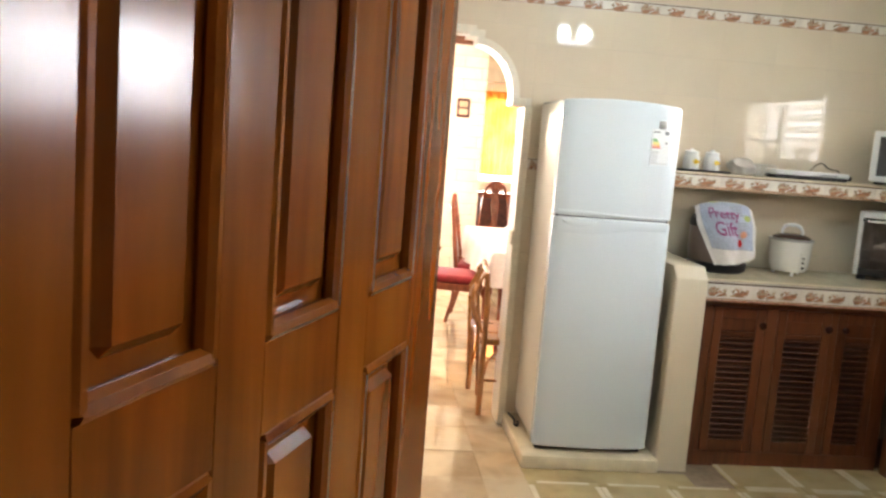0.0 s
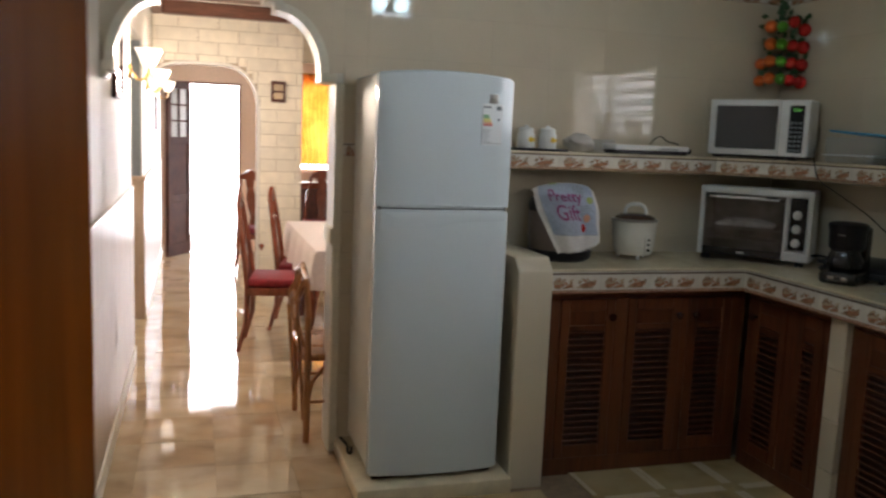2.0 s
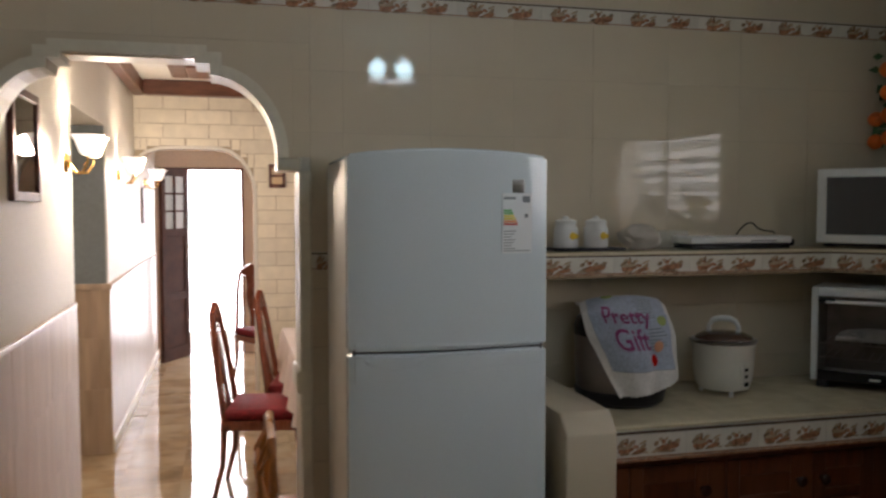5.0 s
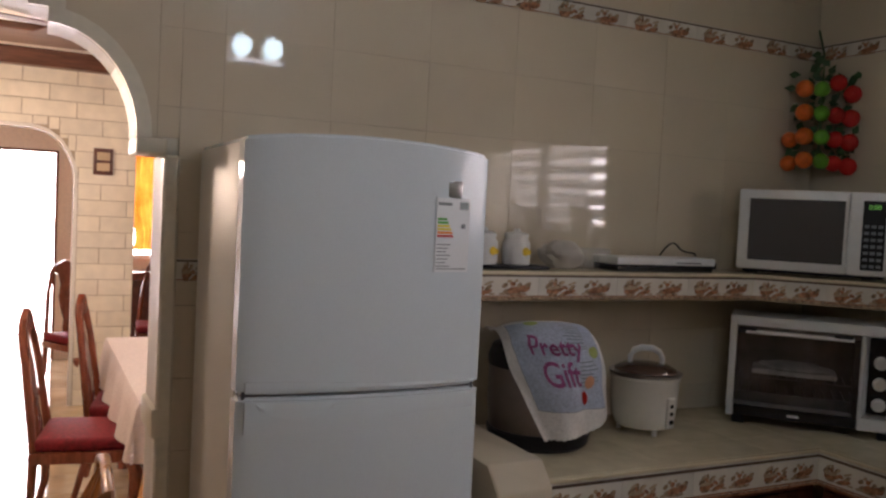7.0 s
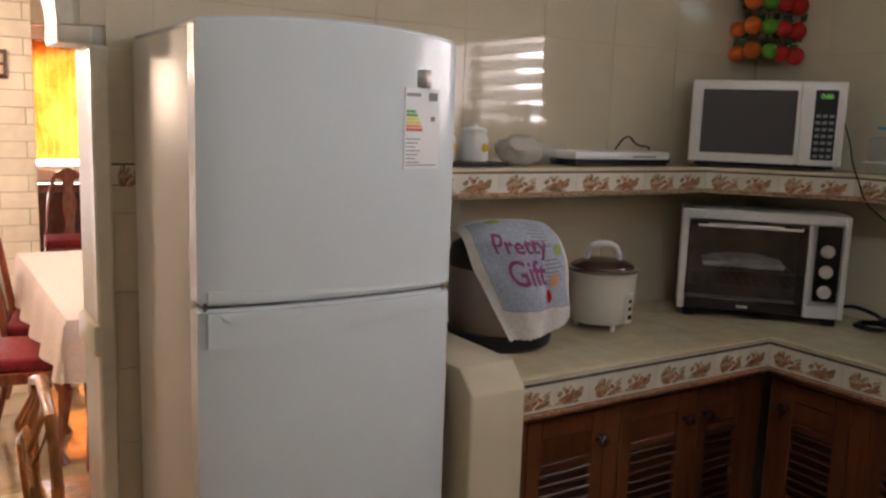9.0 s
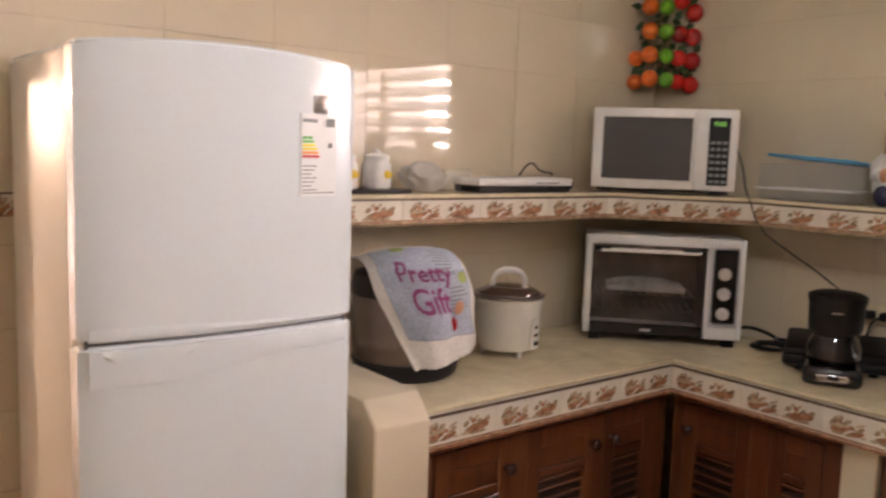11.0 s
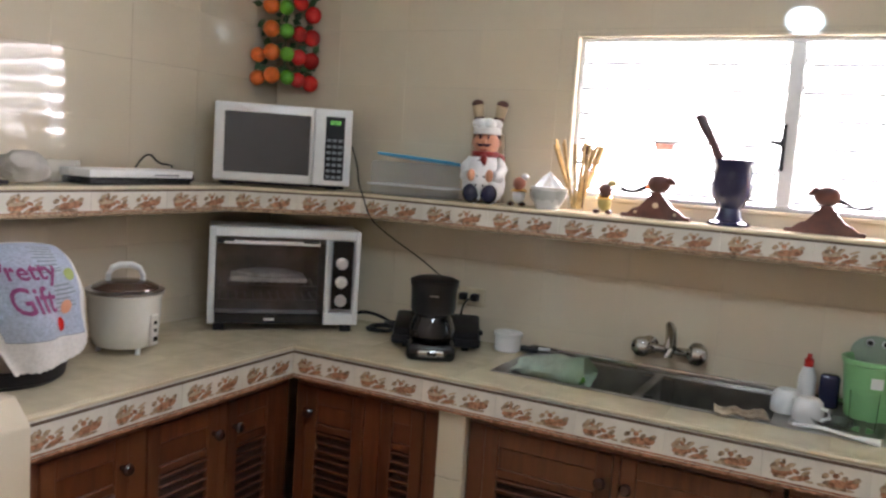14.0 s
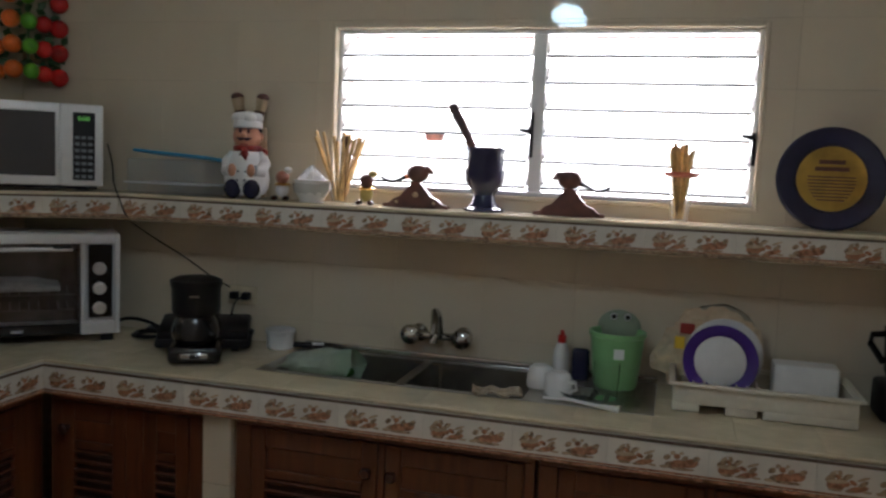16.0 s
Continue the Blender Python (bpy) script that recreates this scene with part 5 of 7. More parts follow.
def coffee_maker():
    t = thing("coffee_maker", "black drip coffee maker with a glass jug, on the worktop", "coffee maker", pose(2.795, 3.435, CZ, 0, 0, -62))
    part("base", slab(-0.078, 0.078, -0.085, 0.09, 0, 0.055, 0.018, 3), M_BLACK, t)
    part("tower", slab(-0.07, 0.07, 0.03, 0.09, 0.05, 0.24, 0.014, 2), M_BLACK, t)
    part("filter_housing", lathe([(0.0, 0.145), (0.066, 0.145), (0.072, 0.155), (0.074, 0.225), (0.078, 0.235), (0.078, 0.25), (0.06, 0.258), (0, 0.26)], 28, at=(0, -0.005, 0)), M_MATTBLACK, t)
    j = part("jug", lathe([(0.0, 0.056), (0.055, 0.057), (0.071, 0.074), (0.074, 0.098), (0.062, 0.128), (0.056, 0.14)], 28, at=(0, -0.012, 0)), M_DARKGLASS, t, "dark glass jug")
    part("lid", lathe([(0.058, 0.136), (0.058, 0.144), (0, 0.145)], 24, at=(0, -0.012, 0)), M_BLACK, j)
    part("jug_handle", tube([(0.03, -0.07, 0.13), (0.045, -0.10, 0.128), (0.052, -0.108, 0.10), (0.04, -0.085, 0.075)], 0.007, 8), M_BLACK, j)
    part("switch_plate", slab(-0.045, 0.045, -0.0885, -0.082, 0.016, 0.040, 0.010, 3), M_CHROME, t, "silver oval switch plate")
    part("switch", slab(-0.012, 0.018, -0.0905, -0.087, 0.022, 0.034, 0.003), M_BLACK, t)
    part("badge", slab(-0.014, 0.014, -0.0805, -0.0785, 0.205, 0.210), M_STEEL, t)


def griddle():
    t = thing("contact_grill", "dark flat contact grill with loose handles, behind the coffee maker", "grill", pose(2.965, 3.505, CZ, 0, 0, -64))
    part("base", slab(-0.15, 0.15, -0.10, 0.10, 0.012, 0.045, 0.012, 2), M_MATTBLACK, t)
    part("lid", xf(slab(-0.145, 0.145, -0.095, 0.095, 0.0, 0.032, 0.012, 2), pose(0, 0, 0.05, 9, 0, 0)), M_MATTBLACK, t)
    part("handle", tube([(-0.14, -0.05, 0.06), (-0.175, -0.06, 0.065), (-0.175, 0.0, 0.062), (-0.14, 0.01, 0.06)], 0.009, 8), M_MATTBLACK, t)
    part("handle", tube([(0.12, -0.06, 0.05), (0.150, -0.07, 0.062), (0.152, -0.02, 0.055), (0.12, -0.01, 0.05)], 0.008, 8), M_MATTBLACK, t)
    for x in (-0.1, 0.1):
        part("foot", slab(x - 0.012, x + 0.012, -0.08, -0.056, 0, 0.014), M_MATTBLACK, t)
        part("foot", slab(x - 0.012, x + 0.012, 0.056, 0.08, 0, 0.014), M_MATTBLACK, t)


def cable(label, pts, r=0.0035):
    # smooth the corners a little before laying the round cord
    p = [Vector(q) for q in pts]
    for _ in range(2):
        q = [p[0]]
        for a, c in zip(p, p[1:]):
            q += [a.lerp(c, 0.25), a.lerp(c, 0.75)]
        p = q + [p[-1]]
    return tagged(part("power_cable", tube(p, r, 6), M_MATTBLACK), label, "cable")


microwave()
toaster_oven()
rice_cooker()
pressure_cooker()
towel()
coffee_maker()
griddle()
cable("thin black cord hanging from the microwave oven over the shelf edge", [(3.020, 3.930, 1.600), (2.960, 3.860, 1.520), (2.900, 3.818, 1.479), (2.884, 3.779, 1.423), (2.886, 3.755, 1.360), (3.000, 3.763, 1.307), (3.060, 3.723, 1.260), (3.100, 3.660, 1.213), (3.112, 3.570, 1.151), (3.108, 3.50, 1.125)], 0.0026)
cable("coiled black cord lying on the worktop beside the toaster oven", [(2.98, 3.86, CZ + 0.05), (3.02, 3.83, CZ + 0.06), (3.07, 3.76, CZ + 0.03), (3.03, 3.70, CZ + 0.005), (2.97, 3.74, CZ + 0.005), (2.98, 3.81, CZ + 0.005), (3.04, 3.80, CZ + 0.006), (3.06, 3.74, CZ + 0.010), (2.99, 3.70, CZ + 0.008), (2.95, 3.76, CZ + 0.012), (3.0, 3.80, CZ + 0.016), (3.05, 3.76, CZ + 0.016)], 0.0065)
cable("thin black cord from the wall socket to the coffee maker", [(3.10, 3.44, 1.10), (3.06, 3.45, 1.09), (3.05, 3.46, 1.05), (3.08, 3.47, 1.0), (2.92, 3.55, CZ + 0.01), (2.86, 3.50, CZ + 0.06)])
cable("dark cable lying on the plinth behind the refrigerator", [(0.83, 4.33, 0.07), (0.85, 4.22, 0.068), (0.83, 4.16, 0.068), (0.845, 4.12, 0.068), (0.86, 4.2, 0.068)], 0.006)


def socket():
    t = thing("wall_socket", "white double wall socket with black plugs on the tiles", "socket", pose(WX - 0.002, 3.455, 1.10))
    part("plate", slab(-0.008, 0.004, -0.055, 0.055, -0.032, 0.032, 0.004, 2), M_COUNTER, t)
    for y in (-0.025, 0.02):
        part("plug", slab(-0.04, -0.008, y - 0.013, y + 0.013, -0.012, 0.014, 0.005, 2), M_MATTBLACK, t, "black plug")


socket()

# ---- things on the shelf ----
def jar(x, y, z, logo, label):
    t = thing("storage_jar", label, "jar", pose(x, y, z) @ Matrix.Diagonal((0.95, 0.95, 0.8, 1)))
    part("body", lathe([(0, 0.0), (0.04, 0.0), (0.044, 0.006), (0.043, 0.08), (0.036, 0.094), (0.036, 0.10), (0, 0.10)], 24), M_WHITE, t)
    part("lid", lathe([(0.038, 0.10), (0.038, 0.112), (0.03, 0.118), (0.012, 0.122), (0.01, 0.132), (0, 0.134)], 20), M_WHITE, t)
    m = Matrix.Rotation(radians(20), 4, "Z")
    part("print", lathe([(0.016, 0.0), (0.014, 0.001), (0, 0.0012)], 12), logo, t, "small coloured print", m @ Matrix.Translation((-0.006, -0.0435, 0.05)) @ Matrix.Rotation(radians(90), 4, "X"))
    part("print", lathe([(0.010, 0.0), (0.009, 0.001), (0, 0.0012)], 12), logo, t, "small coloured print", m @ Matrix.Translation((0.012, -0.0425, 0.048)) @ Matrix.Rotation(radians(90), 4, "X"))
    return t


jar(1.655, 4.25, SZ + 0.012, M_YELLOW, "white lidded jar with a small yellow print on a dark tray")
jar(1.765, 4.25, SZ + 0.012, M_YELLOW, "white lidded jar with a yellow fruit print beside its twin")
tagged(part("jar_tray", slab(1.60, 1.855, 4.20, 4.30, SZ + 0.001, SZ + 0.012, 0.004, 2), M_MATTBLACK), "low black tray under two white jars on the shelf", "tray")


def crumpled_bag():
    b = bmesh.new()
    bmesh.ops.create_icosphere(b, subdivisions=3, radius=0.06)
    for v in b.verts:
        k = 1 + 0.28 * noise.noise(v.co * 22) + 0.18 * noise.noise(v.co * 50)
        v.co = Vector((v.co.x * 1.25 * k, v.co.y * 0.8 * k, max(-0.042, v.co.z * 0.72 * k)))
        v.co.z += 0.043
    return b


tagged(part("plastic_bag", crumpled_bag(), M_WHITEBAG, None, "", pose(1.935, 4.255, SZ + 0.002)), "crumpled whitish plastic bag lying on the tiled shelf", "bag")
tagged(part("plastic_box", slab(2.0, 2.13, 4.27, 4.34, SZ + 0.002, SZ + 0.065, 0.006, 2), M_TUBGLASS), "low clear plastic box against the tiles on the shelf", "box")
t = thing("disc_player", "slim white flat appliance with a dark base, on the shelf", "appliance", pose(0, 0, 0))
part("body", slab(2.085, 2.485, 4.18, 4.31, SZ + 0.022, SZ + 0.046, 0.005, 2), M_WHITE, t)
part("base", slab(2.09, 2.48, 4.185, 4.305, SZ + 0.001, SZ + 0.022, 0.003), M_BLACK, t, "black base strip")
part("tap", slab(2.487, 2.512, 4.20, 4.24, SZ + 0.01, SZ + 0.035, 0.006, 2), M_MATTBLACK, t, "small black plug at its end")
part("slot", slab(2.32, 2.42, 4.178, 4.181, SZ + 0.028, SZ + 0.033), M_GREY, t)
cable("thin black cord looped on the flat white appliance", [(2.30, 4.24, SZ + 0.05), (2.33, 4.24, SZ + 0.085), (2.37, 4.25, SZ + 0.095), (2.40, 4.25, SZ + 0.065), (2.46, 4.25, SZ + 0.06), (2.47, 4.26, SZ + 0.052)], 0.003)


def tub():
    t = thing("storage_tub", "clear plastic tub with a loose blue lid, on the tiled shelf", "food container", pose(3.015, 3.655, SZ + 0.002))
    for k, (w, h0, h1) in enumerate([(0.075, 0.0, 0.035), (0.078, 0.036, 0.115)]):
        b = slab(-w * 0.9, w * 0.9, -0.145, 0.145, h0, h1, 0.01, 2)
        bmesh.ops.delete(b, geom=[f for f in b.faces if f.normal.z > 0.95], context="FACES")
        part("wall", b, M_TUBGLASS, t)
    part("rim", slab(-0.074, 0.074, -0.155, 0.155, 0.033, 0.038, 0.002), M_WHITE, t, "white tub rim")
    part("lid", xf(slab(-0.080, 0.080, -0.165, 0.115, 0.0, 0.010, 0.004, 2), pose(0, 0, 0.126, 3.5, 4, 0)), M_BLUE, t, "blue lid set askew")


tub()


def chef():
    """One plain figure: a kitchen statuette, seated, in a cook's hat, facing -x."""
    body = lathe([(0, 0.012), (0.062, 0.014), (0.078, 0.035), (0.082, 0.065), (0.076, 0.095), (0.066, 0.125), (0.050, 0.150), (0.03, 0.162), (0, 0.165)], 28)
    for s in (-1, 1):
        tube([(0.0, s * 0.048, 0.142), (-0.018, s * 0.066, 0.114), (-0.045, s * 0.062, 0.090), (-0.064, s * 0.044, 0.092)], [0.020, 0.025, 0.022, 0.018], 12, bm=body)
        tube([(-0.02, s * 0.034, 0.030), (-0.055, s * 0.036, 0.030)], [0.032, 0.028], 12, bm=body)
    lathe([(0.049, 0.228), (0.053, 0.232), (0.053, 0.250), (0.050, 0.252), (0, 0.252)], 24, bm=body)
    for k in range(7):
        a = 2 * math.pi * k / 7
        ball(0.024, (0.034 * math.cos(a), 0.036 * math.sin(a), 0.262), (1, 1, 0.75), 10, bm=body)
    ball(0.040, (0, 0, 0.264), (1, 1, 0.5), 14, bm=body)
    head = ball(0.050, (-0.004, 0, 0.200), (0.95, 1.0, 0.92), 20)
    ball(0.034, (-0.016, 0, 0.182), (0.95, 1.22, 0.72), 16, bm=head)
    ball(0.011, (-0.055, 0, 0.204), n=10, bm=head)
    for s in (-1, 1):
        ball(0.011, (0.004, s * 0.050, 0.202), (0.8, 0.6, 1.2), 8, bm=head)
        ball(0.017, (-0.078, s * 0.034, 0.092), (0.8, 0.9, 1.25), 10, bm=head)
    red = lathe([(0.040, 0.152), (0.052, 0.158), (0.051, 0.170), (0.038, 0.175)], 22)
    tube([(-0.042, 0.0, 0.160), (-0.062, -0.006, 0.146), (-0.066, -0.012, 0.126)], [0.012, 0.014, 0.004], 8, bm=red)
    tube([(0.02, -0.05, 0.160), (0.0, -0.062, 0.150), (-0.01, -0.066, 0.130)], [0.010, 0.015, 0.005], 8, bm=red)
    slab(-0.0560, -0.046, -0.014, 0.014, 0.174, 0.178, 0.001, bm=red)
    navy = bmesh.new()
    for s in (-1, 1):
        ball(0.034, (-0.068, s * 0.034, 0.032), (0.85, 0.92, 0.95), 14, bm=navy)
        tube([(-0.057, 0.0, 0.194), (-0.055, s * 0.014, 0.191), (-0.048, s * 0.028, 0.196)], [0.004, 0.005, 0.001], 6, bm=navy)
        ball(0.0042, (-0.049, s * 0.015, 0.217), (0.6, 1, 1.3), 6, bm=navy)
        slab(-0.050, -0.043, s * 0.016 - 0.008, s * 0.016 + 0.008, 0.224, 0.227, bm=navy)
        ball(0.015, (0.006, s * 0.040, 0.220), (1.2, 0.7, 1.0), 8, bm=navy)
        for z in (0.060, 0.088, 0.116, 0.140):
            ball(0.0044, (-0.086 + abs(z - 0.06) * 0.42, s * 0.013, z), n=6, bm=navy)
    horn, tip = bmesh.new(), bmesh.new()
    for s in (-1, 1):
        tube([(0.02, s * 0.034, 0.265), (0.02, s * 0.039, 0.292), (0.02, s * 0.046, 0.325)], [0.013, 0.019, 0.024], 12, bm=horn)
        ball(0.024, (0.02, s * 0.047, 0.330), (0.8, 1.0, 0.62), 12, bm=tip)
        tube([(0.02, s * 0.032, 0.245), (0.02, s * 0.037, 0.286)], [0.017, 0.0195], 10, bm=tip)
    slab(0.026, 0.058, -0.062, 0.062, 0.0, 0.235, 0.012, 2, bm=horn)
    pieces = [(body, M_WHITE), (head, M_SKIN), (red, M_REDG), (navy, M_NAVY), (horn, M_BEIGE), (tip, M_BROWN)]
    tagged(part("figurine", pieces, None, None, "", pose(3.025, 3.395, SZ + 0.001, 0, 0, 14) @ Matrix.Diagonal((0.92, 0.9, 1.0, 1))), "glazed ceramic cook figurine in white with red scarf", "figurine")


chef()


def small_figure(x, y, label, coat, face):
    pieces = []
    b = ball(0.022, (0, 0, 0.035), (0.9, 1, 1.2), 12)
    ball(0.012, (0.003, -0.018, 0.098), (0.9, 1.2, 0.9), 10, bm=b)
    pieces.append((b, coat))
    pieces.append((ball(0.022, (0, 0, 0.075), n=12), face))
    pieces.append((lathe([(0.026, 0.048), (0.028, 0.052), (0.02, 0.058)], 14), M_BRASS))
    f = ball(0.012, (-0.015, -0.02, 0.008), (1.3, 1, 0.7), 8)
    ball(0.012, (-0.015, 0.02, 0.008), (1.3, 1, 0.7), 8, bm=f)
    pieces.append((f, M_KNOB))
    tagged(part("small_figurine", pieces, None, None, "", pose(x, y, SZ + 0.001)), label, "figurine")


small_figure(3.0, 3.255, "small white and gold ceramic figurine next to the tall cook figurine", M_WHITE, M_TERRA)
small_figure(3.0, 2.965, "small brown and yellow figurine in front of the louvred window", M_OLIVEY, M_BROWN)


def wrapped_bowl():
    t = thing("covered_bowl", "white bowl wrapped in clear plastic film, on the shelf", "bowl", pose(3.01, 3.155, SZ + 0.001))
    part("bowl", lathe([(0, 0.0), (0.035, 0.0), (0.052, 0.03), (0.058, 0.065), (0.06, 0.07), (0.052, 0.07), (0.03, 0.02), (0, 0.012)], 24), M_WHITE, t)
    b = bmesh.new()
    bmesh.ops.create_icosphere(b, subdivisions=3, radius=0.06)
    for v in b.verts:
        k = 1 + 0.12 * noise.noise(v.co * 40)
        s = 1.0 if v.co.z < 0 else max(0.12, 1 - v.co.z * 12)
        v.co = Vector((v.co.x * k * s, v.co.y * k * s, 0.058 + v.co.z * 1.0 * k))
    part("film", b, M_FOIL, t, "gathered clear plastic film")


def straws(x, y, n, h, lean, seed, label, tie):
    t = thing("straw_glass", label, "vase", pose(x, y, SZ + 0.001))
    part("glass", lathe([(0, 0.0), (0.020, 0.0), (0.023, 0.004), (0.034, 0.105), (0.032, 0.105), (0.021, 0.008), (0, 0.006)], 20), M_THING, t, "clear tapered glass")
    rnd = random.Random(seed)
    for k in range(n):
        a = rnd.uniform(0, 6.28)
        r0, r1 = 0.014 * rnd.random(), lean * rnd.uniform(0.5, 1.0)
        z1 = h * rnd.uniform(0.85, 1.0)
        part("straw", tube([(r0 * math.cos(a), r0 * math.sin(a), 0.01), (r1 * math.cos(a), r1 * math.sin(a), z1)], 0.0048, 6), M_STRAW, t)
    if tie:
        part("ribbon", lathe([(0.036, 0.128), (0.052, 0.135), (0.050, 0.143), (0.034, 0.140)], 9), M_CORAL, t, "small coral ribbon")
    return t


wrapped_bowl()
straws(3.02, 3.065, 18, 0.225, 0.085, 3, "glass of yellow straws and a dark rose bud on the shelf", False)
b = ball(0.018, (0, 0, 0.195), (0.8, 1, 0.95), 10)
tube([(0, 0, 0.01), (0, 0.0, 0.19)], 0.002, 5, bm=b)
tagged(part("dried_rose", b, M_BROWN, None, "", pose(2.995, 3.035, SZ + 0.004)), "dried dark rose bud on a thin stem beside the straws", "flower")
straws(3.02, 2.02, 18, 0.225, 0.050, 8, "glass of yellow straws tied with a small coral ribbon", True)


def bird_stand(x, y, turn, label):
    t = thing("bird_ornament", label, "ornament", pose(x, y, SZ + 0.001, 0, 0, turn))
    o = [(-0.105, 0.0), (0.105, 0.0), (0.105, 0.010), (0.085, 0.012), (0.07, 0.026), (0.05, 0.034), (0.032, 0.055), (0.012, 0.08), (-0.012, 0.08), (-0.032, 0.055), (-0.05, 0.034), (-0.07, 0.026), (-0.085, 0.012), (-0.105, 0.010)]
    part("stand", prism(o, -0.016, 0.016), M_BROWN, t, "carved triangular stand")
    for u, v, r in ((0.0, 0.040, 0.009), (-0.06, 0.016, 0.005), (0.06, 0.016, 0.005)):
        part("inlay", xf(lathe([(r, 0), (r * 0.8, 0.002), (0, 0.002)], 12), Matrix.Translation((u, -0.016, v)) @ Matrix.Rotation(radians(90), 4, "X")), M_BEIGE, t, "pale round inlay")
    b = ball(0.028, (0.002, 0, 0.106), (1.3, 0.8, 1.0), 14)
    tube([(0, 0, 0.078), (0, 0, 0.10)], [0.012, 0.016], 8, bm=b)
    tube([(0.015, 0, 0.112), (0.035, 0, 0.118), (0.052, 0, 0.108)], [0.016, 0.014, 0.004], 8, bm=b)
    tube([(0.0, 0, 0.125), (-0.004, 0, 0.138), (0.002, 0, 0.148)], [0.004, 0.002, 0.001], 6, bm=b)
    part("body", b, M_BROWN, t, "small carved bird")
    part("tail", tube([(-0.025, 0, 0.10), (-0.05, 0, 0.088), (-0.075, 0, 0.075), (-0.10, 0, 0.078), (-0.118, 0, 0.09)], [0.008, 0.005, 0.005, 0.007, 0.003], 6), M_MATTBLACK, t, "thin curved black tail")
    part("berry", ball(0.007, (-0.03, -0.006, 0.095), n=8), M_ORANGE, t, "small orange bead")


bird_stand(3.03, 2.81, -90, "carved wooden bird on a triangular stand, by the window")
bird_stand(3.03, 2.335, 90, "carved wooden bird with a long tail, beside the mortar")

t = thing("mortar", "dark navy glazed mortar on a foot, standing before the window", "mortar", pose(3.03, 2.595, SZ + 0.001))
part("bowl", lathe([(0, 0.0), (0.062, 0.0), (0.062, 0.008), (0.045, 0.014), (0.036, 0.03), (0.032, 0.05), (0.046, 0.068), (0.058, 0.09), (0.062, 0.12), (0.058, 0.15), (0.054, 0.17), (0.060, 0.185), (0.062, 0.192), (0.055, 0.194), (0.05, 0.17), (0.052, 0.12), (0.03, 0.08), (0, 0.075)], 36), M_NAVY, t)
tagged(part("pestle", tube([(-0.0, 0.0, 0.09), (0.0, 0.03, 0.17), (0.0, 0.075, 0.255), (0.0, 0.105, 0.305), (0, 0.112, 0.318)], [0.020, 0.015, 0.013, 0.017, 0.012], 12), M_BROWN, None, "", pose(3.03, 2.595, SZ + 0.001)), "brown wooden pestle leaning in the navy mortar", "pestle")

t = thing("round_plaque", "round black plaque with a printed ochre centre, leaning on the shelf", "plaque", pose(3.045, 1.628, SZ + 0.140, 0, 7, 0) @ Matrix.Diagonal((1, 0.95, 0.95, 1)))
b = xf(lathe([(0, 0.0), (0.146, 0.0), (0.150, 0.006), (0.150, 0.016), (0.143, 0.020), (0.10, 0.016), (0.098, 0.013), (0, 0.013)], 48), Matrix.Rotation(radians(-90), 4, "Y"))
part("rim", b, M_NAVY, t)
b = xf(lathe([(0.0, 0.0135), (0.094, 0.0135), (0.094, 0.0155), (0, 0.0155)], 40), Matrix.Rotation(radians(-90), 4, "Y"))
part("printed_centre", b, M_OCHRE, t, "ochre printed centre")
b = bmesh.new()
for k in range(8):
    hw = math.sqrt(max(0.0, 0.075 ** 2 - (0.005 - k * 0.0095) ** 2)) * 0.86
    slab(-0.0168, -0.0155, -hw, hw, 0.003 - k * 0.0095, 0.0065 - k * 0.0095, bm=b)
slab(-0.0168, -0.0155, -0.035, 0.035, 0.042, 0.054, bm=b)
slab(-0.0168, -0.0155, -0.045, 0.045, 0.022, 0.034, bm=b)
tagged(part("printed_lines", b, M_BROWN, t, "lines of small dark print"), kind="stuff")


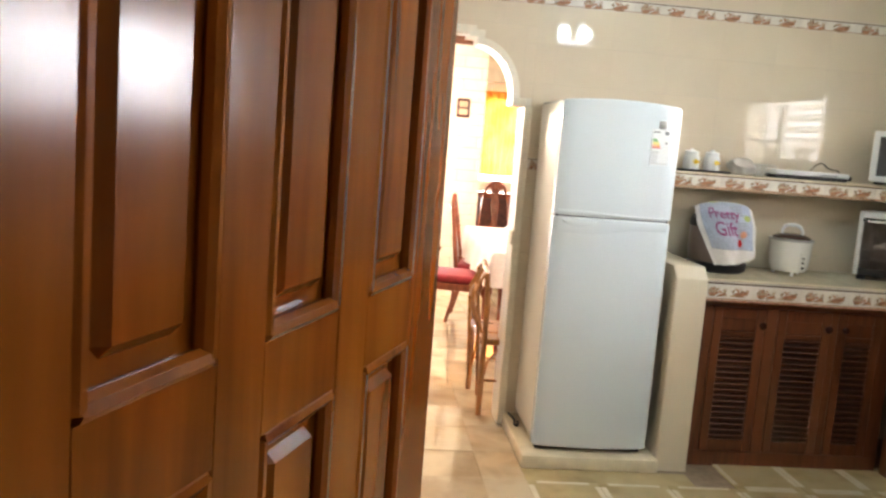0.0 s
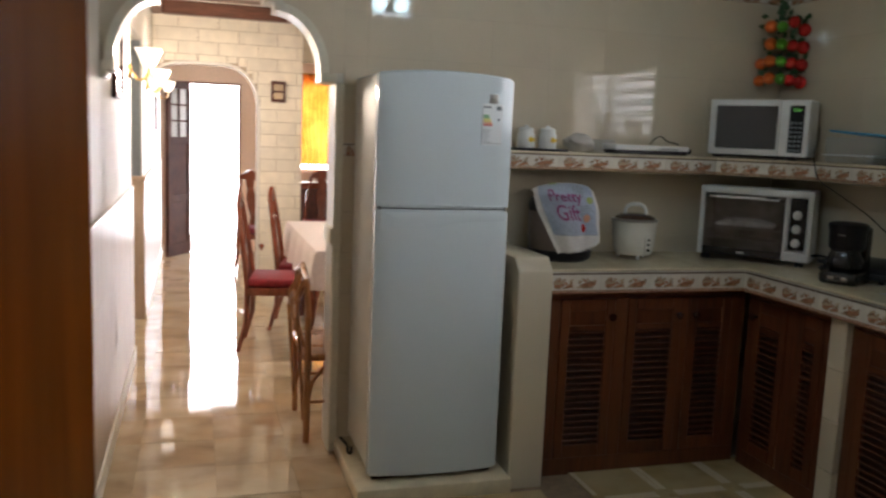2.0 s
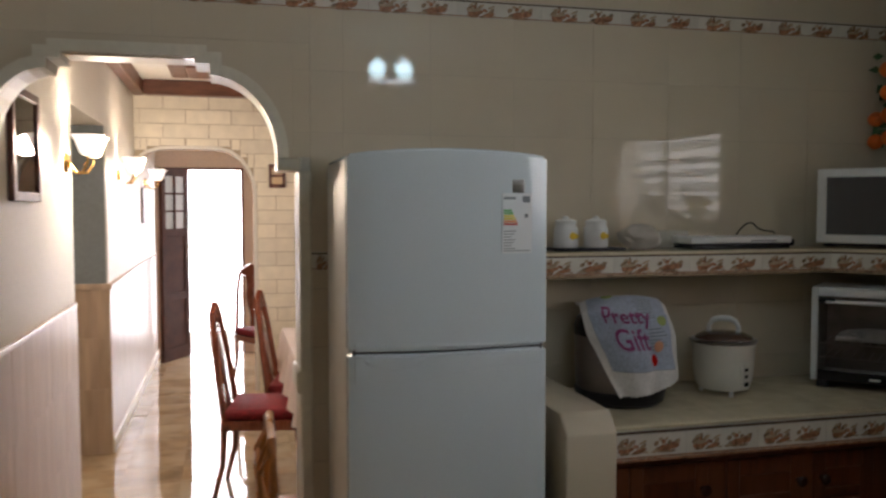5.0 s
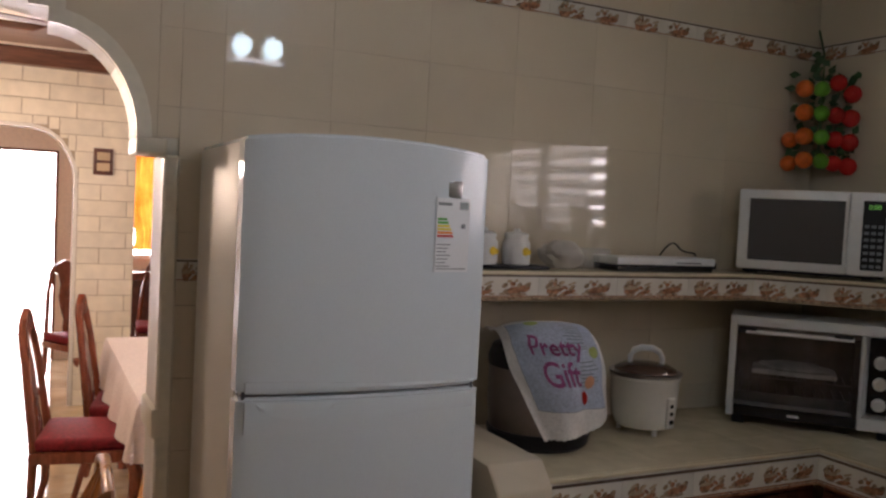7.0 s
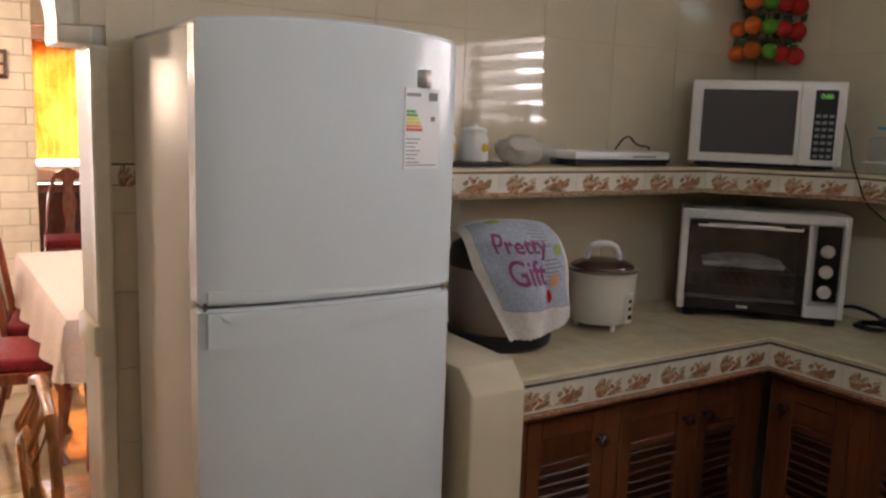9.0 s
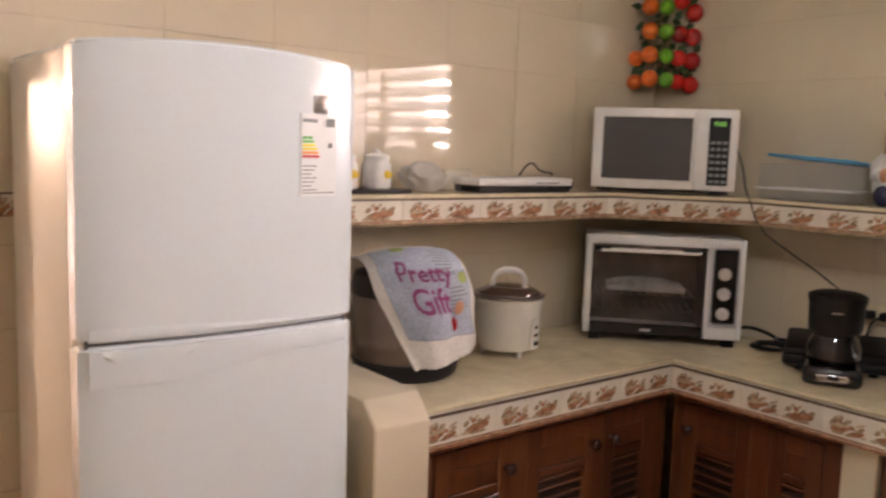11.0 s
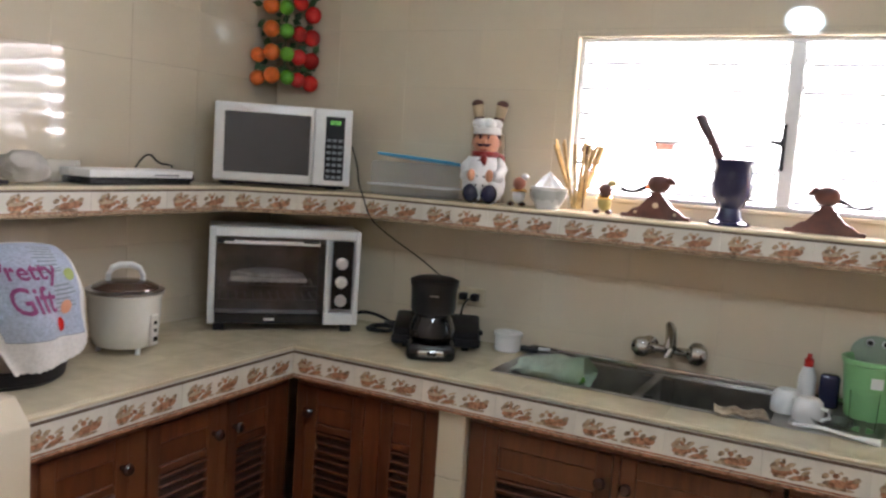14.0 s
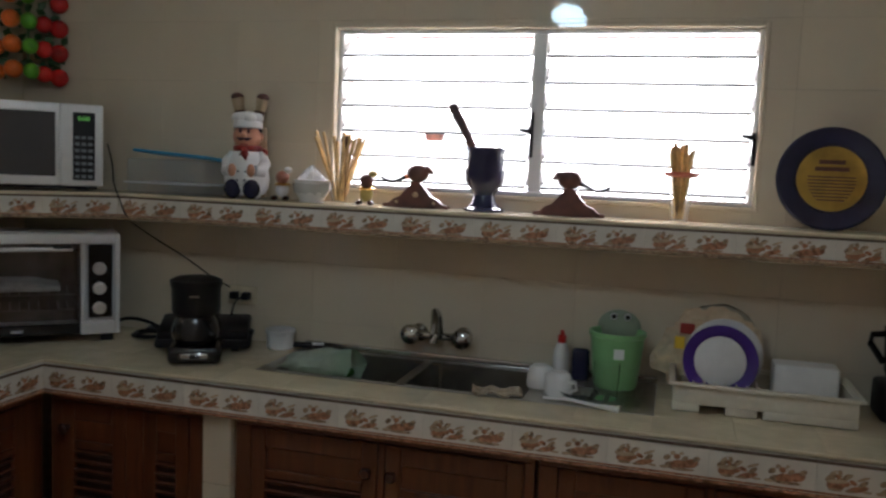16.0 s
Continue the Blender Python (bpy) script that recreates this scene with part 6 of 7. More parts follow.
# ---- hanging string of fruit in the corner ----
def fruit_string():
    t = thing("fruit_string", "hanging string of artificial oranges, limes and tomatoes in the corner", "wall decoration", pose(3.035, 4.27, 0))
    part("cord", tube([(0.06, 0.08, 2.34), (0.03, 0.03, 2.25), (0.0, 0.0, 2.18), (0, 0, 1.83)], 0.004, 6), M_LEAF, t, "green cord")
    sv = Vector((0.62, -0.78, 0))
    dv = Vector((-0.78, -0.62, 0))
    rnd = random.Random(4)
    for r in range(4):
        z = 2.108 - 0.086 * r
        part("lime", ball(0.028, tuple(sv * (0.0 + 0.004 * r) + dv * 0.035 + Vector((0, 0, z - 0.005))), n=14), M_LIME, t, "green lime")
        part("orange", ball(0.032, tuple(sv * (-0.058 + 0.004 * r) + dv * 0.02 + Vector((0, 0, z + 0.0))), n=14), M_ORANGE, t, "orange fruit")
        if r > 1:
            part("orange", ball(0.029, tuple(sv * -0.100 + dv * 0.0 + Vector((0, 0, z - 0.012))), n=14), M_ORANGE, t, "orange fruit")
        part("tomato", ball(0.030, tuple(sv * 0.052 + dv * 0.02 + Vector((0, 0, z - 0.012 + 0.03 * (r == 0)))), n=14), M_TOMATO, t, "red tomato")
        part("tomato", ball(0.032, tuple(sv * 0.100 + dv * 0.0 + Vector((0, 0, z - 0.02))), n=14), M_TOMATO, t, "red tomato")
    for k in range(90):
        u, z = rnd.uniform(-0.11, 0.12), rnd.uniform(1.82, 2.17)
        if k > 80:
            u, z = rnd.uniform(-0.03, 0.03), rnd.uniform(2.17, 2.26)
        c = sv * u + dv * rnd.uniform(-0.04, 0.012) + Vector((0, 0, z))
        d = (sv * rnd.uniform(-1, 1) + dv * rnd.uniform(-0.4, 0.6) + Vector((0, 0, rnd.uniform(-0.5, 0.9)))).normalized() * 0.038
        w = d.cross(dv).normalized() * 0.014
        b = bmesh.new()
        p = [c - d * 0.6, c + w - d * 0.1, c + d * 0.6, c - w - d * 0.1]
        v = [b.verts.new(q) for q in p] + [b.verts.new(c + dv * 0.004)]
        for i in range(4):
            b.faces.new((v[i], v[(i + 1) % 4], v[4]))
        part("leaf", b, M_LEAF, t, "dark green leaf")


fruit_string()


# ---- things on the worktop by the sink ----
def lathe_thing(name, label, category, prof, material, m, extra=()):
    t = thing(name, label, category, m)
    part("body", lathe(prof, 28), material, t)
    for nm, b, mm, lb in extra:
        part(nm, b, mm, t, lb)
    return t


lathe_thing("sugar_bowl", "small white lidded pot on the worktop beside the sink", "pot", [(0, 0), (0.040, 0), (0.044, 0.005), (0.045, 0.05), (0.043, 0.052), (0, 0.052)], M_WHITE, pose(3.052, 3.275, CZ),
            [("lid", lathe([(0.05, 0.053), (0.05, 0.063), (0.044, 0.066), (0.012, 0.066), (0.010, 0.070), (0, 0.070)], 24), M_WHITE, "white lid")])
t = thing("sponge_knife", "dark scouring pad with a pale handle beside the sink", "brush", pose(3.085, 3.195, CZ + 0.003, 0, 0, -80))
part("pad", slab(-0.05, 0.02, -0.02, 0.02, 0, 0.014, 0.006, 2), M_MATTBLACK, t)
part("handle", tube([(0.02, 0, 0.012), (0.06, 0.0, 0.014)], 0.006, 6), M_WHITE, t)

def bag_in_sink():
    """A loose tube of thin film, open at one end and flattened at the other."""
    b = bmesh.new()
    nu, nv = 26, 22
    g = []
    for i in range(nv + 1):
        u = i / nv
        row = []
        for j in range(nu):
            a = 2 * math.pi * j / nu
            wx = 0.052 + 0.030 * u
            wz = 0.052 * (1 - 0.5 * u ** 2)
            w = 1 + 0.30 * noise.noise(Vector((math.cos(a) * 1.6, math.sin(a) * 1.6, u * 4)))
            row.append(b.verts.new((wx * w * math.cos(a) + 0.02 * u, 0.11 - 0.23 * u + 0.010 * math.sin(3 * a), wz * w * math.sin(a) + 0.004 * u)))
        g.append(row)
    for p, q in zip(g, g[1:]):
        for j in range(nu):
            k = (j + 1) % nu
            b.faces.new((p[j], p[k], q[k], q[j]))
    bmesh.ops.recalc_face_normals(b, faces=b.faces)
    return b


bag = thing("plastic_bag", "translucent pale green plastic bag of greens lying in the sink bowl", "bag", pose(2.90, 3.035, CZ - 0.006, 0, 0, 168) @ Matrix.Diagonal((1, 0.92, 1.15, 1)))
part("film", bag_in_sink(), M_BAG, bag)
part("greens", ball(0.03, (0, 0.045, -0.004), (1, 2.0, 0.6), 12), M_LIMED, bag, "dark green vegetable inside")
rag = bmesh.new()
bmesh.ops.create_grid(rag, x_segments=16, y_segments=16, size=0.5)
for v in rag.verts:
    x, y = v.co.x, v.co.y
    v.co = Vector((x * 0.075, y * 0.14, 0.009 + 0.012 * abs(noise.noise(Vector((x * 5, y * 6, 3)))) + 0.004 * math.sin(14 * y)))
bmesh.ops.solidify(rag, geom=rag.faces[:], thickness=0.004)
tagged(part("dish_cloth", rag, M_RAG, None, "", pose(2.785, 2.475, CZ + 0.002, 0, 0, 12)), "damp beige dish cloth crumpled on the sink edge", "cloth")
for i, (x, y, c) in enumerate([(2.87, 2.70, M_LIME), (2.90, 2.62, M_WHITE)]):
    tagged(part("scrap", ball(0.03, (0, 0, 0), (1, 1.1, 0.35), 10), c, None, "", pose(x, y, CZ - 0.155)), ["pale green peel lying in the sink bowl", "pale scrap lying in the steel sink bowl"][i], "food scrap")


def cup(x, y, m_turn, label):
    t = thing("upturned_cup", label, "cup", pose(x, y, CZ + 0.003, 0, 0, m_turn))
    part("body", lathe([(0.038, 0.0), (0.040, 0.004), (0.040, 0.03), (0.034, 0.055), (0.024, 0.064), (0, 0.065)], 26), M_WHITE, t)
    part("handle", tube([(0.038, 0, 0.045), (0.058, 0, 0.044), (0.062, 0, 0.026), (0.04, 0, 0.014)], 0.005, 8), M_WHITE, t)


cup(2.915, 2.375, -150, "white cup turned upside down on the sink drainer")
cup(2.855, 2.315, -120, "white upturned cup nearer the front of the drainer")
lathe_thing("soap_bottle", "tall white squeeze bottle with a red cap behind the sink", "bottle", [(0, 0), (0.023, 0), (0.025, 0.01), (0.024, 0.08), (0.015, 0.105), (0.012, 0.110), (0, 0.110)], M_WHITE, pose(3.045, 2.335, CZ + 0.003),
            [("cap", lathe([(0.013, 0.109), (0.013, 0.130), (0.007, 0.134), (0.006, 0.146), (0, 0.147)], 16), M_TOMATO, "red cap")])
t = thing("sponge_holder", "small dark oval pot scourer standing by the green pail", "scourer", pose(3.03, 2.275, CZ + 0.003))
part("body", slab(-0.016, 0.016, -0.027, 0.027, 0, 0.10, 0.013, 3), M_NAVY, t)


def pail():
    t = thing("waste_pail", "green plastic frog-faced waste pail on the drainer", "pail", pose(3.015, 2.17, CZ + 0.003))
    part("body", lathe([(0, 0.0), (0.060, 0.0), (0.064, 0.008), (0.078, 0.150), (0.083, 0.153), (0.083, 0.165), (0.076, 0.166), (0.072, 0.15), (0.06, 0.012), (0, 0.01)], 32), M_GREEN, t)
    # dark disc across the pail: the shade of its opening is put into the colour
    part("inside_shade", lathe([(0, 0.10), (0.068, 0.10), (0.07, 0.104), (0, 0.104)], 24), M_LEAF, t, "dark green disc for the shaded inside")
    f = ball(0.064, (0.056, 0, 0.168), (0.16, 1, 0.80), 20)
    lid = part("lid", f, M_FROG, t, "raised sage frog-faced lid")
    for y in (-0.024, 0.016):
        part("eye", ball(0.0105, (0.044, y, 0.200), (0.6, 1, 1), 12), M_WHITE, lid)
        part("pupil", ball(0.0072, (0.0385, y, 0.200), (0.5, 1, 1), 10), M_BLACK, lid)
    part("label_patch", slab(-0.0765, -0.070, -0.016, 0.014, 0.095, 0.125, 0.001), M_PAPER, t, "small white label", Matrix.Rotation(radians(8), 4, "Z"))


pail()
lathe_thing("drinking_glass", "clear drinking glass standing on the sink drainer", "glass", [(0, 0.0), (0.032, 0.0), (0.033, 0.02), (0.036, 0.10)], M_THING, pose(2.865, 2.185, CZ + 0.003))
lathe_thing("glass_dish", "shallow clear glass dish on the sink drainer", "dish", [(0, 0.0), (0.04, 0.0), (0.055, 0.022), (0.053, 0.022), (0.038, 0.004), (0, 0.004)], M_FOIL, pose(2.83, 2.255, CZ + 0.003))
tagged(part("spoon", tube([(2.775, 2.345, CZ + 0.010), (2.765, 2.28, CZ + 0.016), (2.755, 2.20, CZ + 0.010), (2.748, 2.14, CZ + 0.008)], [0.004, 0.005, 0.005, 0.011], 8), M_WHITE), "long white plastic spoon on the sink edge", "spoon")


def dish_rack():
    t = thing("dish_rack", "cream plastic dish rack with moulded feet on the worktop", "dish rack", pose(0, 0, 0))
    x0, x1, y0, y1, z0, z1 = 2.83, 3.07, 1.545, 2.005, CZ + 0.02, CZ + 0.078
    o = slab(x0, x1, y0, y1, z0, z1, 0.012, 2)
    bmesh.ops.delete(o, geom=[f for f in o.faces if f.normal.z > 0.9], context="FACES")
    bmesh.ops.solidify(o, geom=o.faces[:], thickness=0.005)
    part("basin", o, M_CREAM, t)
    r = slab(x0 - 0.012, x0 + 0.004, y0 - 0.012, y1 + 0.012, z1 - 0.006, z1 + 0.004, 0.003, 2)
    slab(x1 - 0.004, x1 + 0.012, y0 - 0.012, y1 + 0.012, z1 - 0.006, z1 + 0.004, 0.003, 2, bm=r)
    slab(x0 + 0.004, x1 - 0.004, y0 - 0.012, y0 + 0.004, z1 - 0.006, z1 + 0.004, 0.003, 2, bm=r)
    slab(x0 + 0.004, x1 - 0.004, y1 - 0.004, y1 + 0.012, z1 - 0.006, z1 + 0.004, 0.003, 2, bm=r)
    part("rim", r, M_CREAM, t)
    for a, c in ((1.935, 2.005), (1.79, 1.87), (1.545, 1.775)):
        part("foot", slab(x0 + 0.003, x0 + 0.03, a, c, CZ + 0.001, z0 + 0.008, 0.004, 2), M_CREAM, t)
        part("foot", slab(x1 - 0.03, x1 - 0.003, a, c, CZ + 0.001, z0 + 0.008, 0.004, 2), M_CREAM, t)
    part("cutlery_bin", slab(x1 - 0.09, x1 - 0.01, 1.57, 1.74, z0 + 0.005, z1 + 0.045, 0.008, 2), M_WHITE, t)
    for k in range(8):
        part("divider", tube([(x0 + 0.03, 1.98 - k * 0.028, z0 + 0.01), (x0 + 0.03, 1.98 - k * 0.028, z1 - 0.012), (x1 - 0.1, 1.98 - k * 0.028, z1 - 0.012), (x1 - 0.1, 1.98 - k * 0.028, z0 + 0.01)], 0.0025, 5), M_CREAM, t)


def plate(x, y, tilt, r, rim, label, turn=0):
    t = thing("dinner_plate", label, "plate", pose(x, y, CZ + 0.024 + r, 0, 0, turn) @ Matrix.Rotation(radians(-90 + tilt), 4, "Y"))
    part("centre", lathe([(0, 0.0), (r * 0.66, 0.0), (r * 0.69, 0.004), (r * 0.66, 0.006), (0, 0.005)], 40), M_WHITE, t)
    part("rim", lathe([(r * 0.69, 0.002), (r * 0.98, 0.012), (r, 0.015), (r * 0.98, 0.016), (r * 0.70, 0.008)], 48), rim, t, "coloured plate rim")


dish_rack()
plate(2.935, 1.885, 8, 0.100, M_PURPLE, "white plate with a wide purple rim in the dish rack")
plate(2.99, 1.875, 8, 0.105, M_WHITE, "plain white plate behind the purple-rimmed plate", 4)


def kitchen_cloth():
    t = thing("printed_cloth", "crumpled printed cloth and clear bag hung over the dish rack", "cloth", pose(3.065, 1.90, CZ))
    b = bmesh.new()
    bmesh.ops.create_icosphere(b, subdivisions=4, radius=1.0)
    for v in b.verts:
        k = 1 + 0.34 * noise.noise(v.co * 2.6) + 0.20 * noise.noise(v.co * 7.0)
        y = v.co.y * 0.125 * k
        z = v.co.z * 0.112 * k + 0.130
        if v.co.y > 0.3 and v.co.z < 0.1:
            y += 0.06 * (v.co.y - 0.3)
            z -= 0.04 * (v.co.y - 0.3)
        v.co = Vector((v.co.x * 0.030 * k - 0.02 * (0.15 - z), y, max(0.004, z)))
    part("cloth", b, M_PRINTCLOTH, t)
    part("print", slab(-0.038, -0.026, 0.080, 0.108, 0.13, 0.165, 0.002), M_YELLOW, t, "yellow printed patch")
    part("print", slab(-0.038, -0.026, 0.055, 0.095, 0.175, 0.205, 0.002), M_REDG, t, "red printed patch")
    f = bmesh.new()
    bmesh.ops.create_icosphere(f, subdivisions=3, radius=0.12)
    for v in f.verts:
        k = 1 + 0.12 * noise.noise(v.co * 18)
        v.co = Vector((v.co.x * 0.16 * k + 0.015, v.co.y * 0.92 * k - 0.01, v.co.z * 0.72 * k + 0.175))
    part("clear_bag", f, M_FOIL, t, "clear crumpled plastic")


kitchen_cloth()
t = thing("blender_jug", "black appliance at the end of the worktop", "appliance", pose(3.0, 1.40, CZ))
part("base", slab(-0.07, 0.07, -0.08, 0.075, 0, 0.10, 0.014, 2), M_MATTBLACK, t)
part("body", lathe([(0.05, 0.10), (0.062, 0.13), (0.068, 0.24), (0.07, 0.245), (0.055, 0.26), (0, 0.262)], 24), M_BLACK, t)
part("handle", tube([(0, 0.06, 0.23), (0, 0.098, 0.225), (0, 0.10, 0.20), (0, 0.065, 0.15)], 0.009, 8), M_BLACK, t)


# ---- kitchen ceiling lamp ----
t = thing("ceiling_light", "hanging ceiling lamp with two cool white bulbs, lit", "ceiling light", pose(1.42, 2.6, KC))
part("canopy", lathe([(0, -0.001), (0.05, -0.002), (0.045, -0.02), (0.02, -0.03), (0, -0.03)], 20), M_WHITE, t)
part("arm", tube([(-0.075, 0, -0.10), (-0.03, 0, -0.06), (0, 0, -0.028), (0.03, 0, -0.06), (0.075, 0, -0.10)], 0.007, 8), M_BRASS, t)
for x in (-0.075, 0.075):
    part("holder", lathe([(0.018, -0.10), (0.022, -0.135), (0, -0.135)], 14, at=(x, 0, 0)), M_WHITE, t)
    part("bulb", ball(0.042, (x, 0, -0.185), (1.1, 1.9, 1.25), 16), M_TUBE, t, "lit cool white bulb")
t = thing("ceiling_light", "round glass lobby lamp, lit, on the ceiling", "ceiling light", pose(0.9, -0.4, 2.6))
part("shade", lathe([(0.05, -0.001), (0.11, -0.03), (0.12, -0.06), (0.08, -0.11), (0, -0.125)], 24), M_BULB, t, "lit glass shade")


# ---- corridor and dining room ----
def sconce(y, label):
    t = thing("wall_sconce", label, "wall lamp", pose(LX, y, 1.80))
    part("backplate", xf(lathe([(0, 0), (0.05, 0), (0.045, 0.014), (0.02, 0.022), (0, 0.024)], 20), Matrix.Rotation(radians(90), 4, "Y")), M_BRASS, t)
    for s in (-1, 1):
        part("arm", tube([(0.015, 0, 0), (0.05, s * 0.03, -0.05), (0.09, s * 0.07, -0.045), (0.115, s * 0.09, 0.0), (0.115, s * 0.09, 0.03)], 0.006, 8), M_BRASS, t)
        sh = part("shade", lathe([(0.018, 0.03), (0.035, 0.045), (0.048, 0.08), (0.062, 0.115), (0.075, 0.125), (0.060, 0.118), (0.044, 0.08), (0.03, 0.05)], 16, at=(0.115, s * 0.09, 0)), M_SHADE, t, "flower-shaped lit frosted glass shade")
        part("bulb", ball(0.026, (0.115, s * 0.09, 0.075), (1, 1, 1.3), 12), M_BULB, sh, "lit warm bulb")


sconce(5.95, "brass wall lamp with two glass flower shades, lit, by the recess")
sconce(7.85, "brass wall lamp with two lit glass shades, just past the recess")
sconce(9.75, "brass wall lamp with two lit glass shades, near the far door")


def wall_picture(y0, y1, z0, z1, label):
    t = thing("wall_picture", label, "picture", pose(LX, 0, 0))
    f = slab(0.001, 0.025, y0, y0 + 0.035, z0, z1, 0.004)
    slab(0.001, 0.025, y1 - 0.035, y1, z0, z1, 0.004, bm=f)
    slab(0.001, 0.025, y0 + 0.035, y1 - 0.035, z0, z0 + 0.035, 0.004, bm=f)
    slab(0.001, 0.025, y0 + 0.035, y1 - 0.035, z1 - 0.035, z1, 0.004, bm=f)
    part("frame", f, M_BROWN, t, "dark wooden frame")
    part("mount", slab(0.004, 0.010, y0 + 0.03, y1 - 0.03, z0 + 0.03, z1 - 0.03), M_PAPER, t)
    part("print", slab(0.010, 0.012, y0 + 0.12, y1 - 0.12, z0 + 0.1, z1 - 0.1), M_GREY, t)
    part("glass", slab(0.014, 0.016, y0 + 0.03, y1 - 0.03, z0 + 0.03, z1 - 0.03), M_GLASS, t)


wall_picture(4.87, 5.30, 1.61, 2.03, "dark framed picture under glass on the corridor wall")
t = thing("wall_picture", "narrow dark hanging on the far corridor wall", "picture", pose(LX, 9.5, 1.6))
part("board", slab(0.001, 0.02, -0.09, 0.09, -0.16, 0.16, 0.004), M_BROWN, t)
t = thing("wall_plaque", "small dark framed plaque hung on the brick wall", "plaque", pose(0.955, BWY - 0.02, 1.85))
part("frame", slab(-0.07, 0.07, -0.02, 0.006, -0.10, 0.10, 0.006, 2), M_BROWN, t)
part("inlay", slab(-0.045, 0.045, -0.023, -0.018, 0.01, 0.07, 0.003), M_BEIGE, t)
part("inlay", slab(-0.045, 0.045, -0.023, -0.018, -0.07, -0.01, 0.003), M_BEIGE, t)


def dining_chair():
    """Stands at the origin and faces +x; its back is at x = 0."""
    t = thing("dining_chair", "carved high-backed dining chair with a red velvet seat", "chair", group="chairs round the dining table")
    part("seat", slab(0.02, 0.44, -0.21, 0.21, 0.44, 0.50, 0.022, 3), M_RED, t, "red velvet seat")
    f = slab(0.0, 0.45, -0.215, 0.215, 0.385, 0.44, 0.008, 2)
    part("seat_frame", f, M_CHAIR, t)
    for s in (-1, 1):
        part("back_post", tube([(0.02, s * 0.19, 0.44), (0.0, s * 0.175, 0.6), (-0.03, s * 0.15, 0.85), (-0.055, s * 0.11, 1.02), (-0.06, s * 0.085, 1.07)], [0.020, 0.019, 0.018, 0.018, 0.014], 8), M_CHAIR, t)
        part("back_leg", tube([(0.02, s * 0.19, 0.44), (0.01, s * 0.19, 0.2), (-0.04, s * 0.2, 0.0)], [0.022, 0.018, 0.015], 8), M_CHAIR, t)
        part("front_leg", tube([(0.42, s * 0.185, 0.42), (0.455, s * 0.2, 0.34), (0.44, s * 0.19, 0.2), (0.42, s * 0.185, 0.06), (0.445, s * 0.195, 0.0)], [0.032, 0.034, 0.021, 0.014, 0.022], 8), M_CHAIR, t)
    o = [(-0.10, 1.02), (-0.09, 1.07), (-0.05, 1.10), (0.0, 1.125), (0.05, 1.10), (0.09, 1.07), (0.10, 1.02), (0.05, 1.0), (-0.05, 1.0)]
    c = prism(o, -0.075, -0.045)
    xf(c, Matrix.Rotation(radians(90), 4, "Z"))
    part("crest", c, M_CHAIR, t, "carved crest rail", Matrix.Translation((-0.118, 0, 0)))
    sp = [(-0.035, 0.44), (-0.045, 0.52), (-0.03, 0.60), (-0.05, 0.70), (-0.06, 0.80), (-0.035, 0.90), (-0.05, 1.01), (0.05, 1.01), (0.035, 0.90), (0.06, 0.80), (0.05, 0.70), (0.03, 0.60), (0.045, 0.52), (0.035, 0.44)]
    s_ = prism(sp, 0, 0.014)
    xf(s_, Matrix.Rotation(radians(90), 4, "Z"))
    for v in s_.verts:
        v.co.x += 0.02 - 0.075 * max(0, (v.co.z - 0.5)) / 0.5
    part("splat", s_, M_CHAIR, t, "vase-shaped back splat")
    for piece in t.children:
        if piece.name.split(".")[0] in ("back_post", "crest", "splat"):
            for v in piece.data.vertices:
                v.co.z = min(v.co.z, 0.5) + 0.9 * max(0.0, v.co.z - 0.5)
    return t


c1 = dining_chair()
c1.matrix_basis = pose(0.528, 6.40, 0, 0, 0, -10)
c2 = copy_thing(c1, pose(0.79, 6.98, 0, 0, 0, -12))
c3 = copy_thing(c1, pose(0.76, 9.45, 0, 0, 0, -60))
c4 = copy_thing(c1, pose(1.55, 10.0, 0, 0, 0, -95))


